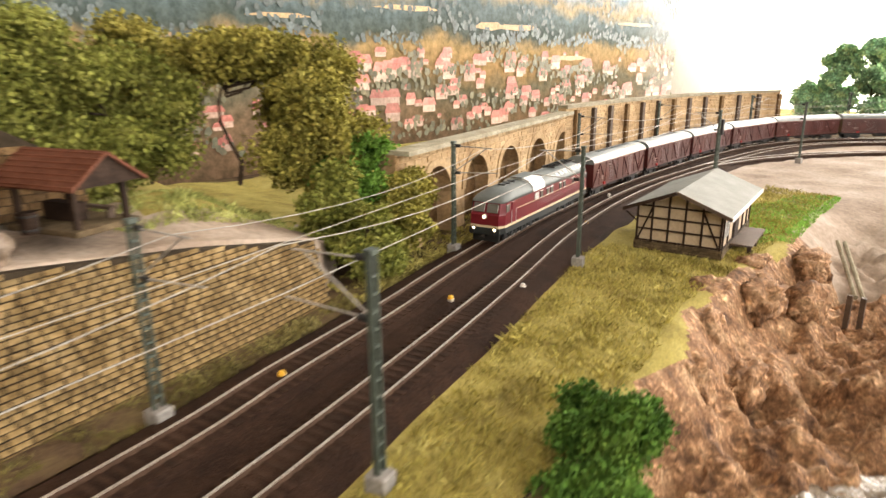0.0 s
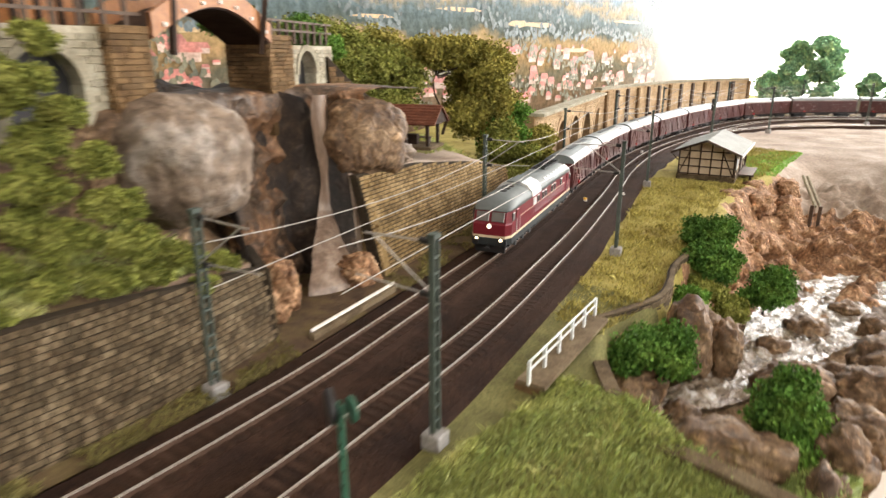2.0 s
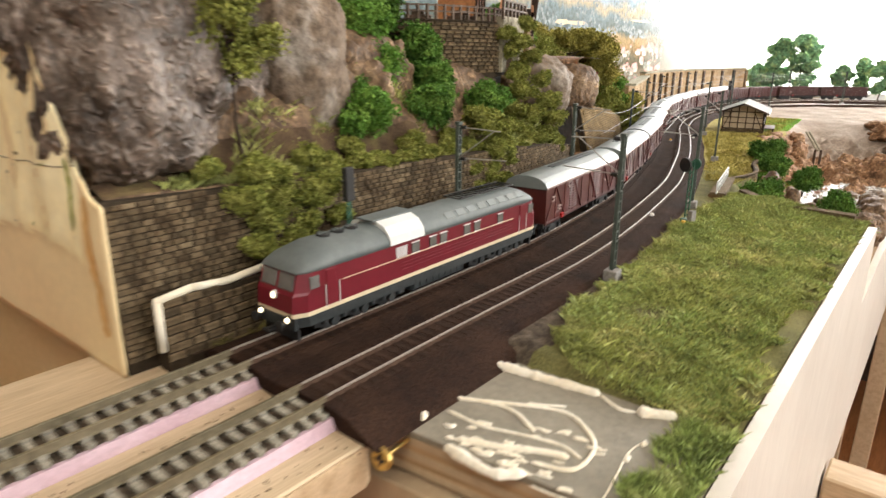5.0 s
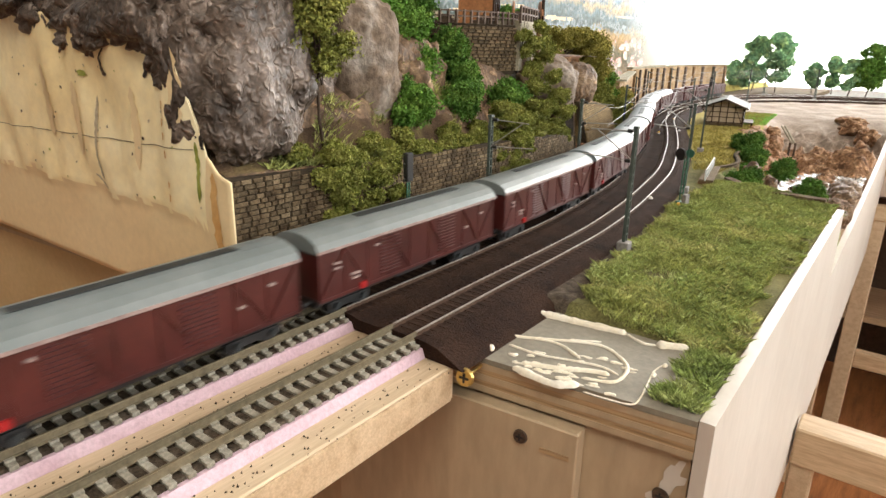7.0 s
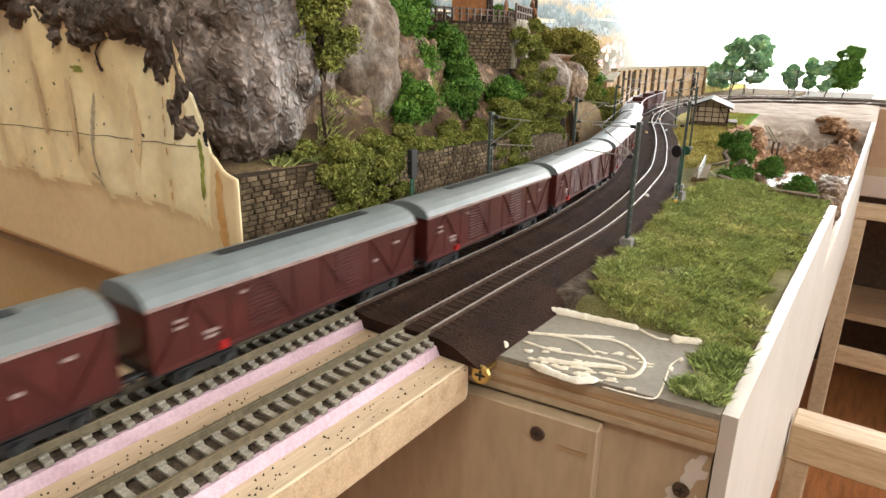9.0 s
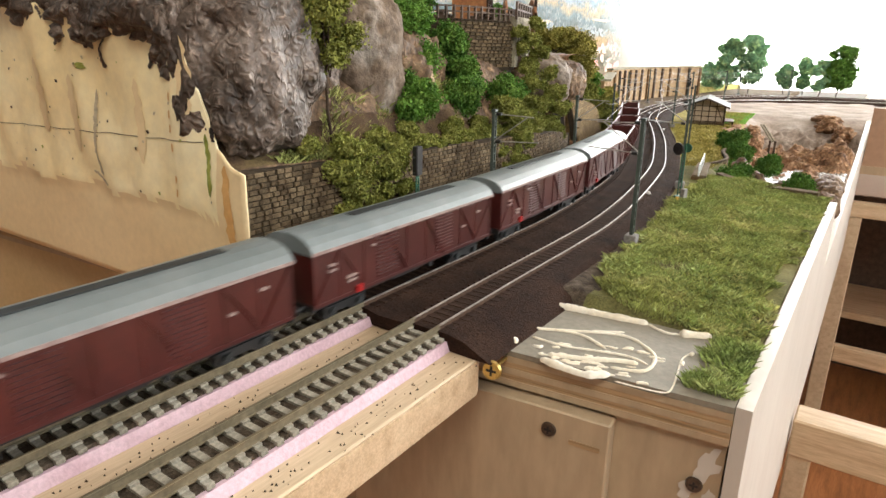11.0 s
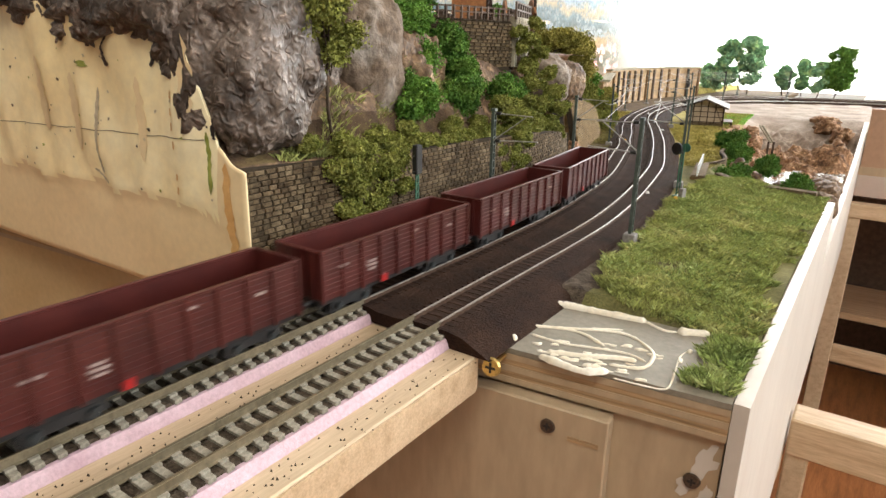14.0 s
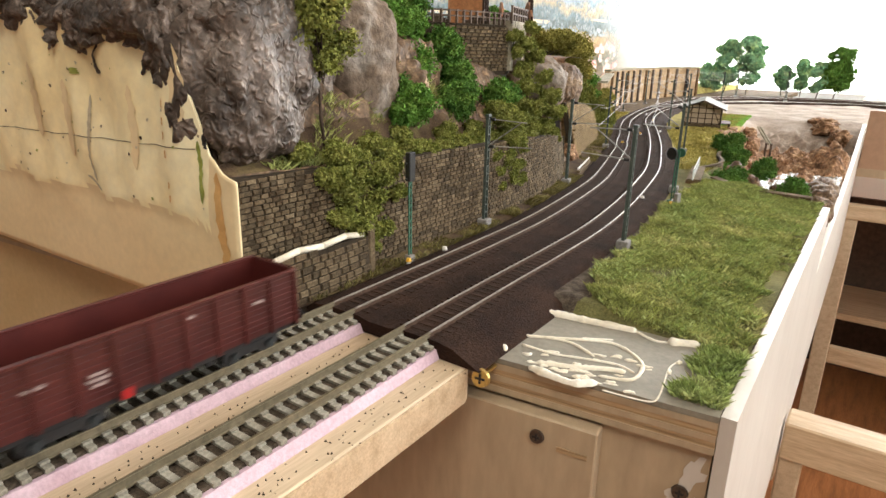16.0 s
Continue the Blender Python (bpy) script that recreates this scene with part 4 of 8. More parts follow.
        b = bmesh.new()
        disc(b, (0, e * (L - 0.0006), 0.0248), (0, e, 0), 0.0022, 0.0020, 18)
        part("rim", b, "loco_hatch", h)
        buffers(lo, e * 0.1185, e, 0.0122)
        part("buffer_beam", boxes((-0.015, 0.015, e * (L - 0.001) - 0.001, e * (L - 0.001) + 0.001, 0.0085, 0.0150), bevel=0.0003), "loco_frame", lo)
        part("coupling", bars(((0, e * L, 0.0075), (0, e * (L + 0.0055), 0.0075), 0.0022), ((-0.003, e * (L + 0.0055), 0.0075), (0.003, e * (L + 0.0055), 0.0075), 0.0012)), "black_metal", lo)
        part("snow_plough", boxes((-0.013, 0.013, e * (L - 0.004) - 0.0008, e * (L - 0.004) + 0.0008, 0.0018, 0.0078)), "black_metal", lo)
    # bogies with three axles each, and the tank between
    for e in (-1, 1):
        bg = part("bogie", boxes((-0.0135, -0.0115, e * 0.066 - 0.034, e * 0.066 + 0.034, 0.0052, 0.0092), (0.0115, 0.0135, e * 0.066 - 0.034, e * 0.066 + 0.034, 0.0052, 0.0092), (-0.0115, 0.0115, e * 0.066 - 0.030, e * 0.066 + 0.030, 0.0060, 0.0090)), "black_metal", lo, "black three-axle bogie")
        for k in (-1, 0, 1):
            wheelset(bg, e * 0.066 + k * 0.0215)
            for sgn in (-1, 1):
                b = bmesh.new()
                disc(b, (sgn * 0.0142, e * 0.066 + k * 0.0215, 0.0060), (1, 0, 0), 0.0026, 0.0024, 12)
                part("axle_box", b, "loco_frame", bg)
                for q in (-0.0065, 0.0065):
                    b = bmesh.new()
                    disc(b, (sgn * 0.0140, e * 0.066 + k * 0.0215 + q, 0.0082), (0, 0, 1), 0.0018, 0.0040, 10)
                    part("spring", b, "loco_frame", bg)
    tank = part("fuel_tank", boxes((-0.0140, 0.0140, -0.026, 0.026, 0.0035, 0.0095), bevel=0.0012), "loco_frame", lo, "dark grey fuel tank with ribs")
    for k in range(9):
        for sgn in (-1, 1):
            part("tank_rib", boxes((sgn * 0.0140 - 0.0004, sgn * 0.0140 + 0.0006, -0.024 + k * 0.006 - 0.0006, -0.024 + k * 0.006 + 0.0006, 0.0042, 0.0090)), "loco_frame", tank)
    return lo


def covered_wagon():
    H, W = 0.0850, 0.0165
    wg = empty("covered_wagon", "brown-red model covered goods wagon with pale grey rounded roof", "goods wagon", "covered wagons of the train")
    body = part("body", boxes((-W, W, -H, H, 0.0135, 0.0425)), "wagon_red", wg, "brown-red planked body")
    bm = bmesh.new()
    prof = [(-0.0178, 0.0408), (-0.0178, 0.0424), (-0.0160, 0.0455), (-0.0120, 0.0482), (-0.006, 0.0499), (0, 0.0504), (0.006, 0.0499), (0.0120, 0.0482), (0.0160, 0.0455), (0.0178, 0.0424), (0.0178, 0.0408)]
    prism(bm, prof, -H - 0.0012, H + 0.0012)
    roof = part("roof", bm, "wagon_roof", wg, "pale grey rounded roof with white edges", smooth=False)
    part("roof_walk", boxes((-0.0030, 0.0030, -0.060, 0.040, 0.0503, 0.0508)), "loco_frame", roof, "dark running board")
    for sgn in (-1, 1):
        x = sgn * W
        part("gutter", boxes((sgn * 0.0178 - 0.0003, sgn * 0.0178 + 0.0004, -H - 0.0012, H + 0.0012, 0.0408, 0.0424)), "lettering", roof, "whitish roof edge")
        for k in range(10):
            y = -H + 0.0005 + k * (2 * H - 0.001) / 9
            part("post", boxes((x - 0.0004, x + 0.0009, y - 0.0007, y + 0.0007, 0.0135, 0.0408)), "wagon_red", body)
        for k in (0, 1, 3, 5, 7, 8):
            y0 = -H + 0.0005 + k * (2 * H - 0.001) / 9
            y1 = y0 + (2 * H - 0.001) / 9
            lean = (y0, y1) if k % 2 else (y1, y0)
            part("brace", bars(((x + sgn * 0.0004, lean[0], 0.0145), (x + sgn * 0.0004, lean[1], 0.0400), 0.0012)), "wagon_red", body)
        for y0 in (-0.037, 0.019):
            part("louvre", boxes(*[(x - 0.0004, x + 0.0010 if sgn > 0 else x + 0.0004, y0, y0 + 0.0175, 0.0165 + k * 0.0021, 0.0174 + k * 0.0021) for k in range(11)]) if sgn > 0 else boxes(*[(x - 0.0010, x + 0.0004, y0, y0 + 0.0175, 0.0165 + k * 0.0021, 0.0174 + k * 0.0021) for k in range(11)]), "wagon_red", body, "ribbed sliding panel")
        part("rail", boxes((x - 0.0005, x + 0.0005, -H, H, 0.0125, 0.0142), (x - 0.0005, x + 0.0007, -0.045, 0.045, 0.0396, 0.0404)), "wagon_red", body)
        for y, z, w in ((0.072, 0.0330, 0.0055), (0.072, 0.0300, 0.0055), (0.058, 0.0235, 0.0075), (0.058, 0.0210, 0.0060), (-0.068, 0.0335, 0.0050), (-0.050, 0.0270, 0.0035), (0.040, 0.0360, 0.0030)):
            part("lettering_bar", boxes((min(x, x + sgn * 0.00125), max(x, x + sgn * 0.00125), y - w / 2, y + w / 2, z - 0.0006, z + 0.0006)), "lettering", body, "whitish lettering bar")
        part("tail_sign", boxes((min(x, x + sgn * 0.0016), max(x, x + sgn * 0.0016), 0.050, 0.0545, 0.0128, 0.0165)), "tail_red", wg, "small red plate")
        part("sole_bar", boxes((sgn * 0.0125 - 0.0010, sgn * 0.0125 + 0.0010, -H, H, 0.0098, 0.0135)), "black_metal", wg)
    underframe(wg, H)
    return wg


def underframe(wg, H):
    for e in (-1, 1):
        buffers(wg, e * (H + 0.0065), e)
        part("head_stock", boxes((-0.0155, 0.0155, e * H - 0.001, e * H + 0.001, 0.0098, 0.0136)), "black_metal", wg)
        bg = part("bogie", boxes((-0.0125, -0.0108, e * (H - 0.026) - 0.016, e * (H - 0.026) + 0.016, 0.0042, 0.0085), (0.0108, 0.0125, e * (H - 0.026) - 0.016, e * (H - 0.026) + 0.016, 0.0042, 0.0085), (-0.0108, 0.0108, e * (H - 0.026) - 0.003, e * (H - 0.026) + 0.003, 0.0050, 0.0100)), "black_metal", wg, "black two-axle bogie")
        for k in (-1, 1):
            wheelset(bg, e * (H - 0.026) + k * 0.0105)
            for sgn in (-1, 1):
                b = bmesh.new()
                disc(b, (sgn * 0.0132, e * (H - 0.026) + k * 0.0105, 0.0055), (1, 0, 0), 0.0022, 0.0022, 10)
                part("axle_box", b, "loco_frame", bg)
        part("coupling", bars(((0, e * H, 0.0078), (0, e * (H + 0.0065), 0.0078), 0.002)), "black_metal", wg)
    part("brake_gear", boxes((-0.006, 0.006, -0.016, 0.010, 0.0045, 0.0100), (-0.012, 0.012, -0.022, -0.019, 0.0060, 0.0100)), "black_metal", wg)


def open_wagon():
    H, W = 0.0688, 0.0160
    wg = empty("open_wagon", "brown-red empty model open goods wagon with ribbed sides", "goods wagon", "open wagons of the train")
    top, bot = 0.0392, 0.0125
    part("floor", boxes((-W + 0.0013, W - 0.0013, -H + 0.0013, H - 0.0013, bot, bot + 0.0015)), "wagon_inside", wg, "dark brown-red floor inside")
    for sgn in (-1, 1):
        x = sgn * W
        inner = x - sgn * 0.0012
        sd = part("side", boxes((min(x, inner), max(x, inner), -H, H, bot, top)), "wagon_red", wg, "brown-red ribbed side")
        part("top_rail", boxes((x - 0.0012, x + 0.0012, -H, H, top, top + 0.0011), bevel=0.0002), "wagon_red", sd)
        for k in range(10):
            y = -H + 0.001 + k * (2 * H - 0.002) / 9
            part("post", boxes((min(x, x + sgn * 0.0013), max(x, x + sgn * 0.0013), y - 0.0009, y + 0.0009, bot - 0.0008, top)), "wagon_red", sd)
        for k in range(9):
            part("rib", boxes((min(x, x + sgn * 0.0005), max(x, x + sgn * 0.0005), -H, H, bot + 0.0025 + k * 0.0027, bot + 0.0032 + k * 0.0027)), "wagon_red", sd)
        for y, z, w in ((0.052, 0.0290, 0.0075), (0.030, 0.0235, 0.0080), (0.030, 0.0212, 0.0060), (0.030, 0.0258, 0.0060), (-0.045, 0.030, 0.0060), (-0.010, 0.0345, 0.0040)):
            part("lettering_bar", boxes((min(x, x + sgn * 0.0009), max(x, x + sgn * 0.0009), y - w / 2, y + w / 2, z - 0.0006, z + 0.0006)), "lettering", sd, "whitish lettering bar")
        part("tail_sign", boxes((min(x, x + sgn * 0.0016), max(x, x + sgn * 0.0016), 0.018, 0.0225, 0.0112, 0.0150)), "tail_red", wg, "small red plate")
        part("sole_bar", boxes((sgn * 0.0125 - 0.0010, sgn * 0.0125 + 0.0010, -H, H, 0.0092, 0.0125)), "black_metal", wg)
    for e in (-1, 1):
        y = e * H
        en = part("end_wall", boxes((-W + 0.0012, W - 0.0012, min(y, y - e * 0.0012), max(y, y - e * 0.0012), bot, top)), "wagon_red", wg, "brown-red end wall")
        part("top_rail", boxes((-W + 0.0012, W - 0.0012, y - 0.0011, y + 0.0011, top, top + 0.0010)), "wagon_red", en)
        for x in (-0.0105, -0.0035, 0.0035, 0.0105):
            part("post", boxes((x - 0.0008, x + 0.0008, min(y, y + e * 0.0011), max(y, y + e * 0.0011), bot, top)), "wagon_red", en)
    underframe(wg, H)
    return wg


loco = locomotive()
cover = covered_wagon()
tub = open_wagon()
TRAIN = [(loco, -0.1185, 0.066)]
for k in range(9):
    TRAIN.append((cover if k == 0 else copy_thing(cover, Matrix()), 0.184 * (k + 0.5), 0.059))
for k in range(4):
    TRAIN.append((tub if k == 0 else copy_thing(tub, Matrix()), 9 * 0.184 + 0.152 * (k + 0.5), 0.043))
# place along the far track of the coupling behind the locomotive
COUPLING = [(0.0, 4.124), (1.0, 3.934), (2.0, 3.738), (2.5, 3.622), (3.0, 3.514), (3.5, 3.408), (4.0, 3.296), (4.5, 3.170), (5.0, 3.052), (7.5, 2.463), (8.0, 2.347), (9.0, 2.113),
            (12.5, 1.290), (14.5, 0.828), (15.5, 0.602), (16.0, 0.492)]


def motions():
    ts = np.arange(0, 16.01, 0.5)
    ss = np.interp(ts, [c[0] for c in COUPLING], [c[1] for c in COUPLING])
    for ob, back, half in TRAIN:
        rows = []
        for t, s in zip(ts, ss):
            a, b = far.at(s + back - half), far.at(s + back + half)
            c, d = (a + b) / 2, a - b
            rows.append((float(t), pose(c[0], c[1], 0.0, 0, 0, math.degrees(math.atan2(d[1], d[0])) - 90)))
        walk(ob, rows)


# ---------------------------------------------------------------- stone walls
def stone_mesh(seed, w, h, d, material):
    random.seed(seed)
    j = lambda a: a * random.uniform(-1, 1)
    back = [(0, 0), (w, 0), (w, h), (0, h)]
    i = min(w, h) * 0.12
    front = [(i + j(i * 0.7), i + j(i * 0.7)), (w - i + j(i * 0.7), i + j(i * 0.7)), (w - i + j(i * 0.7), h - i + j(i * 0.7)), (i + j(i * 0.7), h - i + j(i * 0.7))]
    verts = [(x, 0, z) for x, z in back] + [(x, -d * random.uniform(0.7, 1.25), z) for x, z in front]
    faces = [(4, 5, 6, 7), (0, 1, 5, 4), (1, 2, 6, 5), (2, 3, 7, 6), (3, 0, 4, 7)]
    me = bpy.data.meshes.new("stone")
    me.from_pydata(verts, [], faces)
    me.materials.append(M[material])
    return me


def stone_face(parent, place, length, top, w, h, d, parts, seed=1, rest="stone_rest", z0=-0.006, window=None, one="stone"):
    """Courses of rough stones over a face. place(s): foot point, unit way, outward normal and lean of the face; top(s): its height.
    The first `parts` stones within the window of s are objects, the others one joined mesh."""
    rng = random.Random(seed)
    kinds = [[stone_mesh(seed * 40 + k * 5 + q, 0.86 * w * (0.75 + 0.17 * q), 0.86 * h, d, one) for q in range(4)] for k in range(3)]
    verts, faces, made = [], [], 0
    rows = int(0.5 / h)
    for r in range(rows):
        z = z0 + r * h
        s = -rng.random() * w * 0.45
        while s < length:
            q = rng.randrange(4)
            sw = w * (0.75 + 0.17 * q)
            a, b = s, s + sw
            s = b
            if a < -0.45 * w or b > length + 0.3 * w or z + h > top((a + b) / 2) + h * 0.35:
                continue
            p, way, out, lean = place(a)
            foot = Vector((p[0], p[1], z)) - out * lean * (z - z0)
            m = Matrix(((way[0], -out.x, 0, foot.x), (way[1], -out.y, 0, foot.y), (0, 0, 1, z + rng.uniform(-0.03, 0.03) * h), (0, 0, 0, 1)))
            me = kinds[rng.randrange(3)][q]
            if made < parts and (window is None or window[0] < a < window[1]):
                ob = new("stone", me)
                ob.parent = parent
                ob.matrix_basis = m
                made += 1
            else:
                n = len(verts)
                verts += [m @ v.co for v in me.vertices]
                faces += [tuple(n + i for i in f.vertices) for f in me.polygons]
    if verts:
        tagged(raw("stones", verts, faces, rest, parent), kind="stuff")


def along(points):
    ln = Line(points, 12)

    def place(s, lean=0.18):
        p, w = ln.at(s), ln.way(s)
        return p, Vector((w[0], w[1], 0)), Vector((w[1], -w[0], 0)), lean
    return ln, place


def core(name, ln, top, thick, lean, material, parent=None, label="", z0=-0.012):
    """The mortar body behind the stones."""
    ss = np.linspace(0, ln.length, max(3, int(ln.length / 0.015)))
    verts, faces = [], []
    for s in ss:
        w = ln.way(s)
        out = np.array([w[1], -w[0]])
        p = ln.at(s)
        t = top(s)
        for o, z in ((0.0, z0), (-lean * (t - z0), t), (-lean * (t - z0) - thick, t), (-thick - 0.004, z0)):
            verts.append((p[0] + out[0] * o, p[1] + out[1] * o, z))
    for i in range(len(ss) - 1):
        for k in range(4):
            a, b = i * 4 + k, i * 4 + (k + 1) % 4
            faces.append((a, b, b + 4, a + 4))
    n = len(verts)
    faces += [(0, 1, 2, 3), (n - 1, n - 2, n - 3, n - 4)]
    return raw(name, verts, faces, material, parent, label)


def retaining_wall(name, points, top, label, w=0.0066, h=0.0031, parts=300, seed=1, lean=0.18, window=None, d=0.0008, kind="stone", thick=0.006):
    ln, place = along(points)
    ob = core(name, ln, top, thick, lean, "mortar")
    tagged(ob, label, "stone wall", kind="structure")
    return ob, ln, (lambda: stone_face(ob, lambda s: place(s, lean), ln.length, top, w, h, d, parts, seed, rest=kind + "_rest", window=window, one=kind))


R1 = [(-0.1965, -0.636), (-0.1975, -0.55), (-0.1985, -0.45), (-0.200, -0.35), (-0.208, -0.25), (-0.220, -0.18), (-0.243, -0.108)]
R2 = [(-0.276, 0.010), (-0.287, 0.05), (-0.301, 0.1), (-0.318, 0.165), (-0.336, 0.23), (-0.356, 0.290)]
top1 = lambda s: float(np.interp(s, [0, 0.1, 0.3, 0.43, 0.54], [0.073, 0.068, 0.063, 0.055, 0.040]))
top2 = lambda s: float(np.interp(s, [0, 0.1, 0.2, 0.31], [0.073, 0.068, 0.055, 0.034]))
LATE = []
wall1, line1, go = retaining_wall("retaining_wall_1", R1, top1, "grey-brown rough stone retaining wall with hanging greenery", seed=2, lean=0.09, window=(0.0, 0.24))
LATE.append(go)
wall2, line2, go = retaining_wall("retaining_wall_2", R2, top2, "sand-brown rough stone retaining wall under a terrace", w=0.0074, h=0.0030, d=0.0006, seed=3, kind="stone_ochre", lean=0.27)
LATE.append(go)
# side of the second wall, turned to the gorge
wall3, line3, go = retaining_wall("retaining_wall_3", [(-0.335, 0.012), (-0.276, 0.010)], lambda s: min(0.072, max(0.0, (0.0585 - s) / 0.27)), "rough stone wall end beside the gorge", w=0.0074, h=0.0030, kind="stone_ochre", parts=60, seed=4, lean=0.05)
LATE.append(go)
wall3.data.materials[0] = M["stone_ochre_rest"]
# end of the first wall, turned to the gorge
wall4, line4, go = retaining_wall("retaining_wall_4", [(-0.243, -0.108), (-0.290, -0.090)], lambda s: 0.042, "rough stone wall end beside the gorge", parts=60, seed=5, lean=0.05)
LATE.append(go)
# small broken wall with a white plaster back
wall5, line5, go = retaining_wall("broken_wall", [(-0.1835, -0.622), (-0.1845, -0.58), (-0.187, -0.540)], lambda s: 0.026 - 0.004 * s / 0.08, "low broken stone wall with a raw white plaster edge", w=0.0085, h=0.0046, parts=80, seed=6, lean=0.04)
LATE.append(go)


def plaster_edge():
    pts = [(-0.1855, -0.6235, 0.000), (-0.1855, -0.6235, 0.026), (-0.187, -0.605, 0.0275), (-0.1875, -0.585, 0.0255), (-0.190, -0.562, 0.0262), (-0.1905, -0.545, 0.0235)]
    bm = bmesh.new()
    for a, b in zip(pts, pts[1:]):
        bar(bm, a, b, 0.0042, seg=8)
        bmesh.ops.create_icosphere(bm, subdivisions=1, radius=0.0023, matrix=Matrix.Translation(b))
    part("plaster_edge", bm, "putty", wall5, "raw white plaster edge", smooth=True)
    part("end_post", boxes((-0.1935, -0.187, -0.5415, -0.5345, -0.006, 0.030), bevel=0.0012), "stone_rest", wall5)


plaster_edge()

# curved wall above the stream
cw = [(-0.114, 0.045), (-0.104, 0.08), (-0.0995, 0.115), (-0.108, 0.15), (-0.1185, 0.18), (-0.1235, 0.22), (-0.127, 0.265), (-0.142, 0.31)]
wall6, line6, go = retaining_wall("stream_wall", cw, lambda s: -0.0035, "low curved stone wall above the stream bank", w=0.0088, h=0.0050, parts=120, seed=7, lean=0.03, thick=0.003)
ln6, place6 = along(cw)
LATE.append(lambda: stone_face(wall6, lambda s: place6(s, 0.03), ln6.length, lambda s: -0.003, 0.0088, 0.005, 0.0014, 150, 8, z0=-0.045))
core6 = core("wall_core", ln6, lambda s: -0.0032, 0.003, 0.03, "mortar", wall6, z0=-0.06)
ribbon("coping", ln6, 0.0, ln6.length, 0.008, [(0.001, -0.0036), (0.001, -0.0024), (-0.0028, -0.0024), (-0.0028, -0.0036)], "stone_rest", wall6, "coping stones")
curb = ribbon("path_curb", Line([(-0.084, -0.004), (-0.062, -0.030), (-0.036, -0.0545), (0.0, -0.057), (0.034, -0.060)], 12), 0.0, 0.14, 0.006, [(-0.003, -0.03), (-0.003, -0.0035), (0.0045, -0.0045), (0.0045, -0.03)], "stone_rest")
tagged(curb, "narrow pale stone path along the grass edge", "path", kind="structure")


# ---------------------------------------------------------------- hillside
HX = np.array([(-0.645, -0.2), (-0.25, -0.2093), (-0.18, -0.2235), (-0.115, -0.2448), (-0.104, -0.2788), (-0.088, -0.3413), (-0.02, -0.359), (-0.002, -0.3293), (0.004, -0.296), (0.05, -0.306), (0.1, -0.319), (0.165, -0.336), (0.23, -0.352), (0.295, -0.369), (0.34, -0.416), (0.46, -0.44), (0.854, -0.585), (1.2, -0.6), (1.6, -0.58), (2.4, -0.52)])
HT = np.array([(-0.645, 0.074), (-0.5, 0.067), (-0.25, 0.056), (-0.16, 0.05), (-0.115, 0.042), (-0.095, 0.124), (-0.02, 0.134), (-0.004, 0.128), (0.004, 0.074), (0.1, 0.068), (0.2, 0.055), (0.29, 0.036), (0.33, 0.02), (0.36, 0.02), (0.42, 0.01), (0.9, 0.01), (2.4, 0.005)])


def hill_z(d, y):
    t = float(np.interp(y, HT[:, 0], HT[:, 1]))
    left = 1 - float(smoothstep(-0.13, -0.10, y))
    high = 1 - float(smoothstep(-0.40, -0.35, y))
    slope = float(np.interp(d, [0, 0.014, 0.045, 0.062, 0.075, 0.12, 0.3], [0, 0.006, 0.045, 0.066, 0.069, 0.072, 0.09]))
    steep = float(np.interp(d, [0, 0.010, 0.03, 0.06, 0.12, 0.2, 0.4], [0, 0.004, 0.045, 0.085, 0.115, 0.135, 0.16]))
    z = t + left * (high * steep + (1 - high) * slope)
    mound = 0.020 * math.exp(-((d - 0.085) / 0.05) ** 2 - ((y - 0.225) / 0.05) ** 2)
    z += mound + 0.10 * max(0, d - 0.12) * float(smoothstep(0.0, 0.03, y)) * (1 - float(smoothstep(0.25, 0.32, y)))
    return z


def hillside():
    ys = np.concatenate([np.arange(-0.630, 0.36, 0.005), np.arange(0.36, 2.42, 0.025)])
    ds = np.concatenate([np.arange(0, 0.12, 0.005), np.arange(0.12, 0.36, 0.02)])
    verts, faces, kinds = [], [], []
    n = len(ds) + 1
    for y in ys:
        x0 = float(np.interp(y, HX[:, 0], HX[:, 1]))
        verts.append((x0 - 0.002, y, -0.012))
        for d in ds:
            z = hill_z(d, y)
            rocky = 1.0 if y < 0.0 and d > 0.012 else 0.2
            k = rocky * 0.010 * fbm(d * 30 + 7, y * 30, z * 30, 4)
            verts.append((x0 - 0.011 * (1 if d == 0 else 1) - d + k * 0.8, y, z + k * 0.6))
    for j in range(len(ys) - 1):
        for i in range(n - 1):
            a = j * n + i
            faces.append((a, a + n, a + n + 1, a + 1))
            y, d = ys[j], (ds[i - 1] if i else -1)
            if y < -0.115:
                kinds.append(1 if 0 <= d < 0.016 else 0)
            elif y < 0.004:
                kinds.append(2)
            elif y < 0.34:
                g = (d > 0.05 and y > 0.19) or d > 0.13
                kinds.append(4 if g else 3)
            else:
                kinds.append(4)
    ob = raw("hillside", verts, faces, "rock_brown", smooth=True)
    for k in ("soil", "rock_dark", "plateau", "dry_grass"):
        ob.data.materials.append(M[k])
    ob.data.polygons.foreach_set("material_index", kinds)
    tagged(ob, "rocky brown hillside with a bare earth terrace", "hillside", kind="structure")


hillside()


